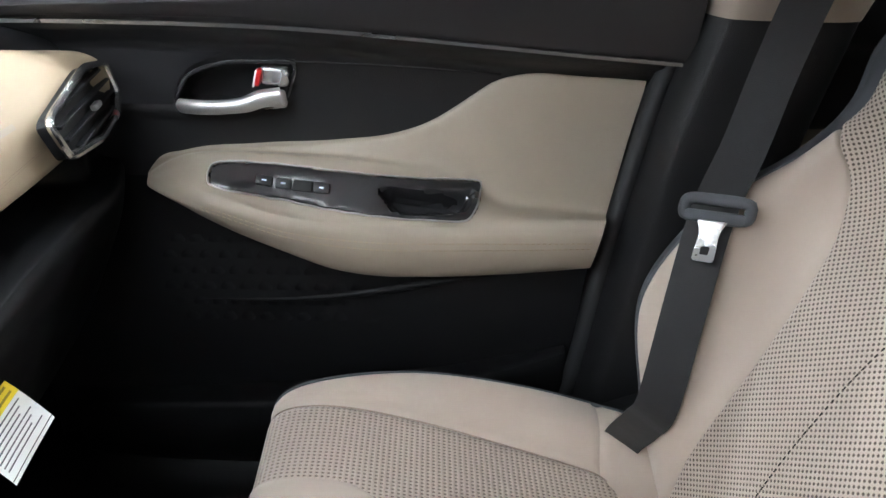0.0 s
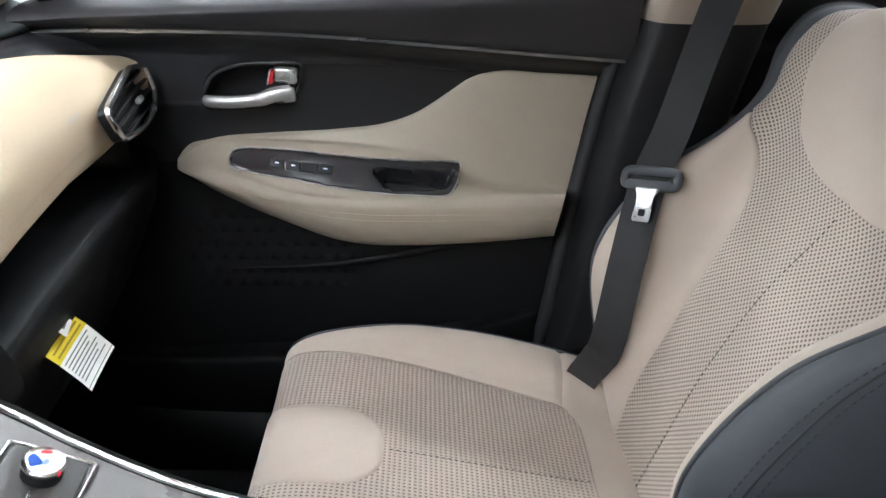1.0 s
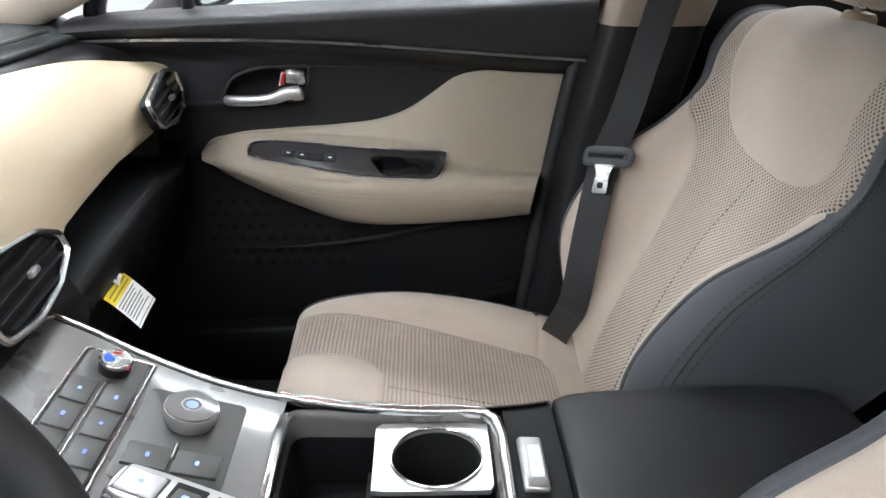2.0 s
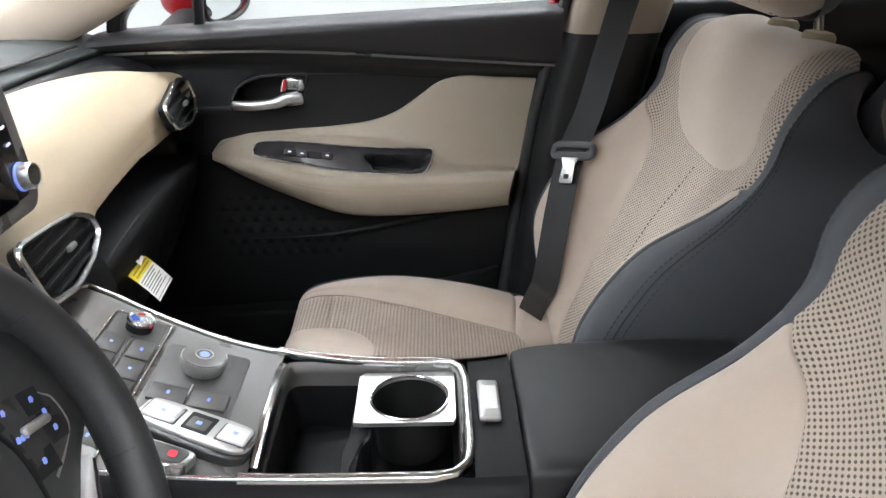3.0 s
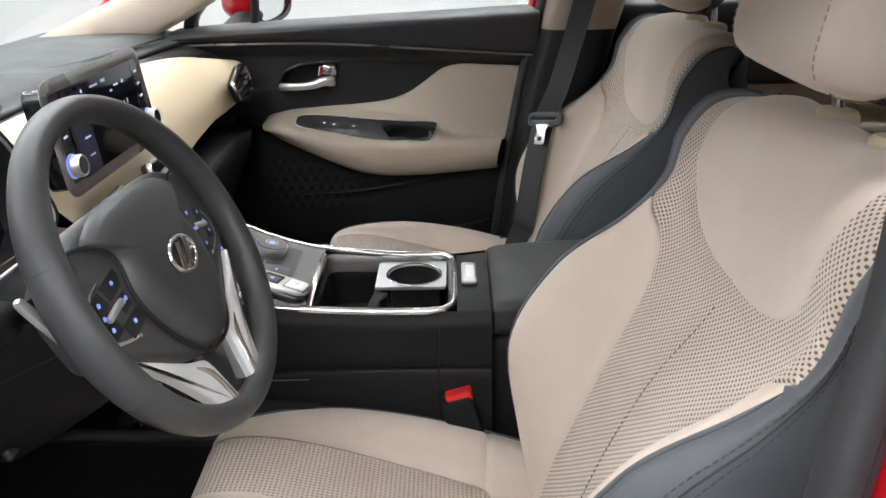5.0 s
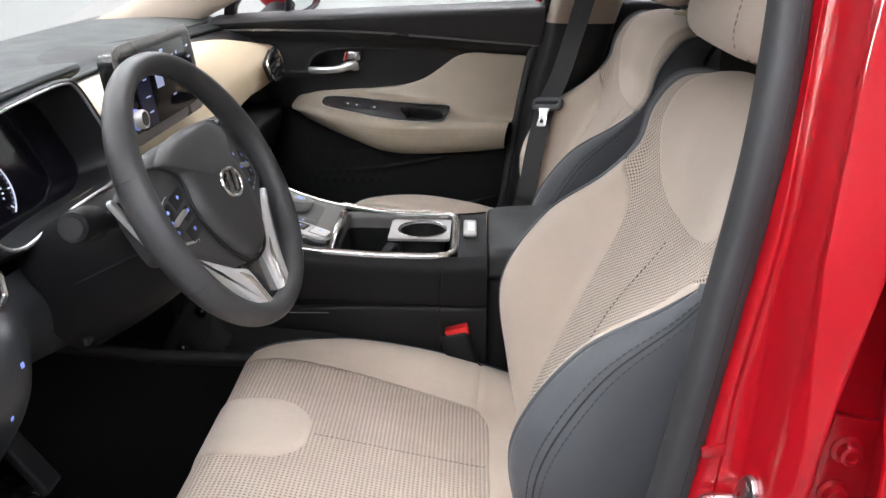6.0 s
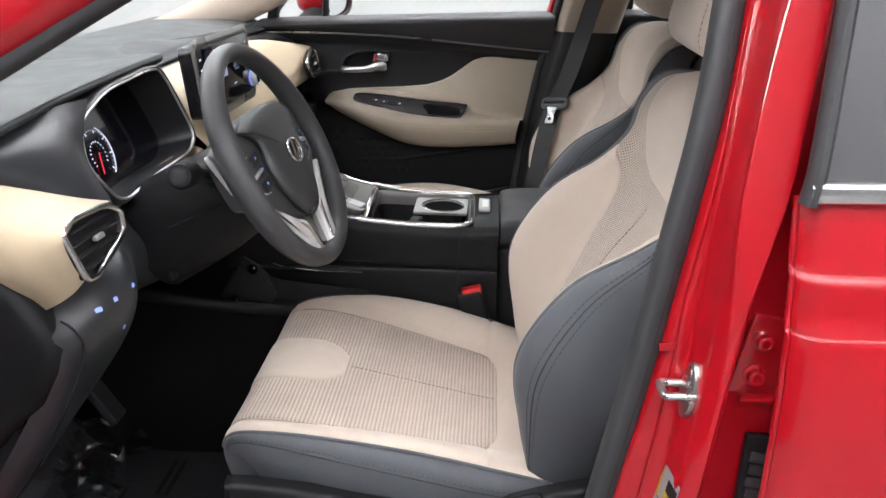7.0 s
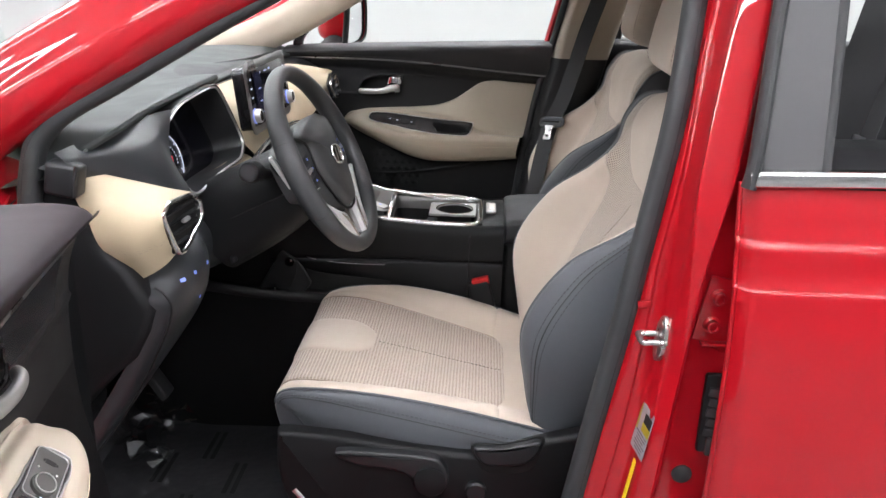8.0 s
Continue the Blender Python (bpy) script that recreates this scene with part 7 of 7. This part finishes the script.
G = np.array([[(CX + a * k, b * k, z - 0.5 * (a * k) ** 2 * (1 - k * 0.3)) for a, b in cover] for k, z in ((1.0, -0.006), (1.008, 0.004), (0.985, 0.0125), (0.93, 0.0175), (0.75, 0.0225), (0.5, 0.026), (0.25, 0.0275), (0.02, 0.028))])
part("airbag_cover", sheet(G, closed_v=True), WHEEL_SKIN, wheel, "dark grey airbag cover")
half_gap = [(0.128, 0.066, -0.003), (0.108, 0.064, 0.002), (0.092, 0.058, 0.006), (0.075, 0.046, 0.0085), (0.072, 0.028, 0.009), (0.079, 0.0, 0.0085), (0.072, -0.036, 0.009), (0.049, -0.076, 0.009), (0.022, -0.096, 0.009)]
part("cover_gap", tube(smooth([(CX + a, b, z) for a, b, z in half_gap] + [(CX - a, b, z) for a, b, z in half_gap[::-1]], 90), 0.0021, 6), VOID, wheel)
em = part("emblem", moved(tube(np.array([(0.0255 * math.cos(a), 0.0175 * math.sin(a), 0) for a in np.linspace(0, 2 * np.pi, 50, endpoint=False)]), 0.0024, 8, closed=True, normal=(0, 0, 1)), pose(CX, 0.000, 0.0285)), CHROME, wheel, "oval chrome emblem")
part("emblem_disc", plate([(0.0245 * math.cos(a), 0.0165 * math.sin(a)) for a in np.linspace(0, 2 * np.pi, 40, endpoint=False)], 0.002, pose(CX, 0, 0.0268), 0.0005), BLACK_GLOSS, em)
for dx in (-0.0085, 0.0085):
    part("emblem_bar", tube(np.array([(CX + dx - 0.007, -0.0125, 0.0295), (CX + dx, 0.0, 0.0300), (CX + dx + 0.007, 0.0125, 0.0295)]), 0.0034, 8, normal=(0, 0, 1), rb=0.0018), CHROME, em)
for s in (-1, 1):
    pod = corners([(CX + s * a, b) for a, b in ((0.070, 0.034), (0.118, 0.025), (0.139, 0.003), (0.136, -0.018), (0.095, -0.032), (0.072, -0.032), (0.079, 0.0))][::s], 0.16, 4)
    PM = pose(0, 0, 0.004, 0, s * 7, 0)
    po = part("button_pod", plate([tuple(p) for p in pod], 0.010, PM, 0.0015), BLACK_HARD, wheel, "black button pod")
    trim_ = np.array([PM @ Vector((CX + s * a, b, 0.0098)) for a, b in smooth([(0.072, 0.0345), (0.096, 0.0315), (0.119, 0.0245), (0.133, 0.010), (0.1395, 0.001), (0.136, -0.018), (0.116, -0.0265), (0.094, -0.032)], 40)])
    part("pod_trim", tube(trim_, 0.0019, 8, normal=(0, 0, 1)), SILVER, po, "silver edge of the button pod")
    for a, b, w, h_ in ((0.090, 0.0205, 0.030, 0.017), (0.119, 0.0125, 0.022, 0.017), (0.092, -0.019, 0.030, 0.017), (0.121, -0.012, 0.022, 0.016), (0.090, 0.0012, 0.018, 0.016), (0.122, 0.0005, 0.018, 0.006)):
        M = PM @ pose(CX + s * a, b, 0.0105, 0, 0, s * -13)
        bt = part("wheel_button", round_box(w, h_, 0.004, 0.0012, 2, M), BLACK_SOFT, po)
        for k in range(3 if w < 0.02 and h_ > 0.01 else 1):
            dx = (k - 1) * 0.0045 if w < 0.02 and h_ > 0.01 else 0.0
            part("button_mark", plate(corners([(-0.0022, -0.0015), (0.0008, -0.0022), (0.0026, 0.0), (0.0014, 0.0022), (-0.0014, 0.0018)], 0.2, 2), 0.0004, M @ pose(dx, 0.001, 0.0021), 0), BLUE_GLOW, bt)
    part("toggle_bar", round_box(0.030, 0.0065, 0.007, 0.0025, 3, PM @ pose(CX + s * 0.106, 0.001, 0.013, 0, 0, s * -13)), SILVER, po, "silver rocker bar")
    leg = corners([(CX + s * a, b) for a, b in ((0.131, -0.040), (0.104, -0.058), (0.062, -0.086), (0.036, -0.098), (0.030, -0.112), (0.021, -0.152), (0.016, -0.172), (0.048, -0.172), (0.056, -0.150), (0.070, -0.122), (0.098, -0.080), (0.131, -0.047))][::-s], 0.22, 3)
    lg = part("lower_spoke", plate([tuple(p) for p in leg], 0.012, pose(0, 0, -0.007), 0.004, 3), SPOKE_SILVER, wheel, "silver lower spoke")
    part("spoke_ridge", tube(smooth([(CX + s * 0.060, -0.094, 0.0052), (CX + s * 0.043, -0.112, 0.0055), (CX + s * 0.034, -0.140, 0.0055), (CX + s * 0.030, -0.164, 0.0045)], 20), 0.0042, 8, normal=(0, 0, 1), rb=0.0022, scale=np.interp(np.linspace(0, 1, 20), [0, 0.3, 1], [0.2, 1, 0.8])), CHROME, lg)
part("spoke_bridge", plate(corners([(CX - 0.026, -0.156), (CX + 0.026, -0.156), (CX + 0.022, -0.174), (CX - 0.022, -0.174)], 0.2), 0.011, pose(0, 0, -0.006), 0.003), SPOKE_SILVER, wheel)
part("spoke_back", plate(corners([(CX - 0.036, -0.088), (CX + 0.036, -0.088), (CX + 0.024, -0.160), (CX - 0.024, -0.160)], 0.2), 0.006, pose(0, 0, -0.010), 0.002), BLACK_GLOSS, wheel)

col = thing("steering_column", "black plastic steering column shroud with stalks", "steering column")
col.matrix_world = W
G = []
for z, wx, wy, dy in ((-0.030, 0.050, 0.045, -0.004), (-0.045, 0.070, 0.062, -0.010), (-0.075, 0.082, 0.072, -0.016), (-0.12, 0.090, 0.078, -0.022), (-0.17, 0.094, 0.082, -0.026), (-0.24, 0.10, 0.085, -0.03)):
    G.append([(wx * np.sign(math.cos(a)) * abs(math.cos(a)) ** 0.7, dy + wy * np.sign(math.sin(a)) * abs(math.sin(a)) ** 0.8, z) for a in np.linspace(0, 2 * np.pi, 48, endpoint=False)])
part("shroud", sheet(spline(np.array(G), np.linspace(0, 5, 24)), closed_v=True, caps=True), BLACK_HARD, col, "black column shroud")
part("split_line", tube(np.array([(-0.0935, -0.018, z) for z in np.linspace(-0.06, -0.2, 10)]), 0.0012, 5, normal=(1, 0, 0)), VOID, col)
# light stalk towards the door, wiper stalk towards the console
lst = part("light_stalk", tube(smooth([(-0.080, 0.024, -0.080), (-0.12, 0.036, -0.076), (-0.150, 0.043, -0.070)], 14), 0.0105, 14), BLACK_SOFT, col, "black light stalk")
part("stalk_grip", tube(np.array([(-0.145, 0.042, -0.0715), (-0.165, 0.046, -0.066), (-0.195, 0.050, -0.059), (-0.203, 0.051, -0.057)]), 0.0185, 18, scale=[0.92, 1.0, 1.0, 0.85]), BLACK_HARD, lst)
part("stalk_cap", tube(np.array([(-0.202, 0.051, -0.0575), (-0.208, 0.0515, -0.056)]), 0.012, 14), BLACK_GLOSS, lst)
wst = part("wiper_stalk", tube(smooth([(0.085, 0.020, -0.060), (0.13, 0.034, -0.052), (0.165, 0.044, -0.046), (0.205, 0.054, -0.040)], 20), 0.0125, 16, scale=np.interp(np.linspace(0, 1, 20), [0, 0.3, 0.6, 0.95, 1], [0.85, 1.1, 1.3, 1.2, 0.9])), BLACK_SOFT, col, "black wiper stalk with white symbols")
for k in range(7):
    u = 0.13 + 0.010 * k
    part("stalk_symbol", plate(round_outline(0.006, 0.004 + 0.002 * (k % 2), 0.001), 0.0006, pose(u, 0.036 + 0.27 * (u - 0.13), -0.0345 + 0.0035 * (k % 3 == 0), -20, 0, 14), 0), PAPER, wst)
for s in (-1, 1):
    pd = corners([(s * 0.182, 0.054), (s * 0.173, 0.058), (s * 0.158, 0.020), (s * 0.145, -0.010), (s * 0.150, -0.021), (s * 0.158, -0.016)][::-s], 0.25, 3)
    pdl = part("shift_paddle", plate([tuple(p) for p in pd], 0.006, pose(0, 0, -0.026), 0.002), SILVER, wheel, "silver shift paddle")
    part("paddle_arm", plate(corners([(s * 0.172, 0.052), (s * 0.09, 0.045), (s * 0.09, -0.005), (s * 0.148, -0.010)][::s], 0.2, 3), 0.006, pose(0, 0, -0.034), 0.002), BLACK_HARD, pdl)


# ---- loose and hanging things ----
belt = thing("passenger_seat_belt", "black webbing seat belt with a grey guide and steel tongue", "seat belt")
web = smooth([(0.475, 0.535, 1.58), (0.435, 0.578, 1.45), (0.40, 0.612, 1.33), (0.362, 0.642, 1.195), (0.336, 0.645, 1.095), (0.306, 0.620, 1.005), (0.274, 0.590, 0.938), (0.250, 0.555, 0.845), (0.231, 0.533, 0.735), (0.222, 0.547, 0.695), (0.212, 0.574, 0.650), (0.206, 0.605, 0.59)], 70)
part("webbing", sweep(web, [(-0.0235, -0.0007), (-0.0235, 0.0007), (0.0235, 0.0007), (0.0235, -0.0007)], (-0.45, -0.88, 0.05)), BELT_WEB, belt, "black belt webbing")
GM = axes((0.279, 0.592, 0.944), (0.85, -0.50, 0.10), (0.18, 0.28, 0.94), (-0.45, -0.82, 0.33))
part("guide", tube([GM @ Vector((a, b, 0.003)) for a, b in corners([(-0.034, 0.010), (0.034, 0.010), (0.034, -0.010), (-0.034, -0.010)], 0.25)], 0.0065, 10, closed=True, normal=(0, -1, 0)), GREY_CLOTH, belt, "grey plastic belt guide")
part("guide_bar", round_box(0.064, 0.012, 0.008, 0.003, 2, GM @ pose(0, -0.008, 0.006)), GREY_CLOTH, belt)
tongue = corners([(-0.016, 0.002), (0.016, 0.002), (0.0105, -0.010), (0.0115, -0.042), (-0.0115, -0.042), (-0.0105, -0.010)], 0.15, 3)
hole = round_outline(0.009, 0.009, 0.0015)
part("tongue", plate([tuple(p) for p in tongue], 0.0025, GM @ pose(0.0, -0.014, 0.013, -4, 0, 0), 0.0006), SILVER, belt, "bright steel belt tongue")
part("tongue_slot", plate(hole, 0.0029, GM @ pose(0.0, -0.044, 0.0150, -4, 0, 0), 0), VOID, belt)


def buckle(at, turn):
    t = thing("belt_buckle", "black seat belt buckle with a red release button", "belt buckle", at=at, group="belt buckles")
    t.rotation_euler = (0, 0, radians(turn))
    part("case", round_box(0.050, 0.026, 0.090, 0.007, 3, pose(0.006, 0, -0.035, 0, -16, 0)), BLACK_HARD, t)
    part("release_button", round_box(0.040, 0.020, 0.018, 0.004, 2, pose(0.0, -0.001, 0.008, 0, -16, 0)), RED_PLASTIC, t, "red release button")
    part("stalk", round_box(0.030, 0.012, 0.12, 0.004, 2, pose(0.03, 0, -0.12, 0, -16, 0)), BLACK_HARD, t)
    return t


buckle((0.079, -0.136, 0.700), 0)
buckle((0.20, 0.165, 0.70), 0)


def airbag_tag():
    t = thing("warning_tag", "white and yellow printed warning tag hanging under the dash", "tag")
    M = axes((-0.381, 0.352, 0.835), (-0.12, 0.985, -0.10), (-0.70, 0.02, 0.71), (0.70, 0.15, 0.69))
    curl = lambda a, b: 0.004 * math.cos(30 * b) + 0.6 * a * a
    card = lambda b0, b1, up: sheet(np.array([[M @ Vector((a, b, curl(a, b) + up)) for a in np.linspace(-0.050, 0.050, 13)] for b in np.linspace(b0, b1, 9)]))
    part("card", card(-0.030, 0.010, 0.0), PAPER, t)
    part("yellow_band", card(0.010, 0.027, 0.0003), YELLOW, t)
    ink = lambda a0, a1, b, h: sheet(np.array([[M @ Vector((a, b + d, curl(a, b) + 0.0008)) for a in np.linspace(a0, a1, 8)] for d in (-h / 2, h / 2)]))
    for k in range(7):
        part("print_bar", ink(-0.044, 0.040 - 0.008 * (k % 3), 0.006 - 0.0042 * k, 0.0013), INK, t)
    part("print_bar", ink(-0.050, 0.050, -0.0262, 0.0008), VOID, t)
    for k in range(2):
        part("print_bar", ink(-0.040, 0.042, 0.0150 + 0.006 * k, 0.0022), YELLOW_INK, t)
    part("clip_label", plate(round_outline(0.034, 0.020, 0.001), 0.0006, M @ pose(0.006, 0.033, 0.012, 0, 0, 8), 0), PAPER, t)
    part("clip_mark", plate(round_outline(0.014, 0.009, 0.001), 0.0006, M @ pose(0.006, 0.033, 0.0126, 0, 0, 8), 0), INK, t)
    return t


airbag_tag()

rear_belt = thing("rear_seat_belt", "black webbing rear seat belt hanging by the pillar", "seat belt")
part("webbing", sweep(smooth([(0.735, -0.585, 1.52), (0.672, -0.635, 1.35), (0.615, -0.685, 1.20), (0.592, -0.705, 1.10), (0.57, -0.715, 0.80)], 30), [(-0.0235, -0.0007), (-0.0235, 0.0007), (0.0235, 0.0007), (0.0235, -0.0007)], (-0.80, -0.6, 0.1)), BELT_WEB, rear_belt)
part("tongue", round_box(0.020, 0.006, 0.030, 0.003, 2, pose(0.592, -0.715, 1.165, 0, 14, 0)), BLACK_GLOSS, rear_belt)


# floor mats with a printed paper cover, pedals
def mat(name, y, label):
    t = thing(name, label, "floor mat", at=(0, y, 0), group="floor mats")
    G = np.array([[(x, dy, 0.325 + 0.05 * max(0, -x - 0.55) * 2 + 0.004 * math.sin(19 * dy + 8 * x)) for dy in np.linspace(-0.24, 0.22, 24)] for x in np.linspace(-0.74, -0.20, 24)])
    part("mat", sheet(G), shader("black_mat_film", (0.030, 0.030, 0.033), 0.36, grain=0.002, grain_size=0.02, bump=0.4), t)
    return t


fm = mat("driver_floor_mat", -0.40, "black floor mat under a printed protective sheet")
PRINT = shader("black_print", (0.006, 0.006, 0.0065), 0.6)
for x, y in ((-0.30, -0.12), (-0.30, 0.10), (-0.44, 0.0), (-0.52, -0.12), (-0.52, 0.12), (-0.36, 0.16), (-0.60, 0.02)):
    for k in range(2):
        part("print_bar", round_box(0.010, 0.11, 0.001, 0.0003, 1, pose(x + 0.018 * k, y, 0.3315 + 0.1 * max(0, -x - 0.55) + 0.002)), PRINT, fm)
mat("passenger_floor_mat", 0.40, "black passenger floor mat")


def pedal(name, y, x, z, w, h, label):
    t = thing(name, label, "pedal", at=(x, y, z))
    part("pad", round_box(0.02, w, h, 0.006, 3, pose(0, 0, 0, 0, -32, 0)), RUBBER, t)
    part("arm", tube(smooth([(-0.01, 0, 0.01), (-0.05, 0, 0.12), (-0.06, 0, 0.25)], 12), 0.008, 10), BLACK_HARD, t)
    return t


pedal("brake_pedal", -0.33, -0.70, 0.52, 0.075, 0.055, "black rubber brake pedal")
pedal("accelerator_pedal", -0.20, -0.68, 0.47, 0.05, 0.14, "black plastic accelerator pedal")
film = thing("plastic_film", "crumpled clear plastic film over the footrest", "plastic film")
rng = np.random.default_rng(4)
base = np.array([[(-0.74 + 0.15 * u + 0.02 * math.sin(9 * v), -0.42 + 0.22 * v, 0.45 - 0.085 * u) for v in np.linspace(0, 1, 16)] for u in np.linspace(0, 1, 14)])
part("sheet", sheet(base + rng.normal(0, 0.007, base.shape)), FILM, film, flat=True)
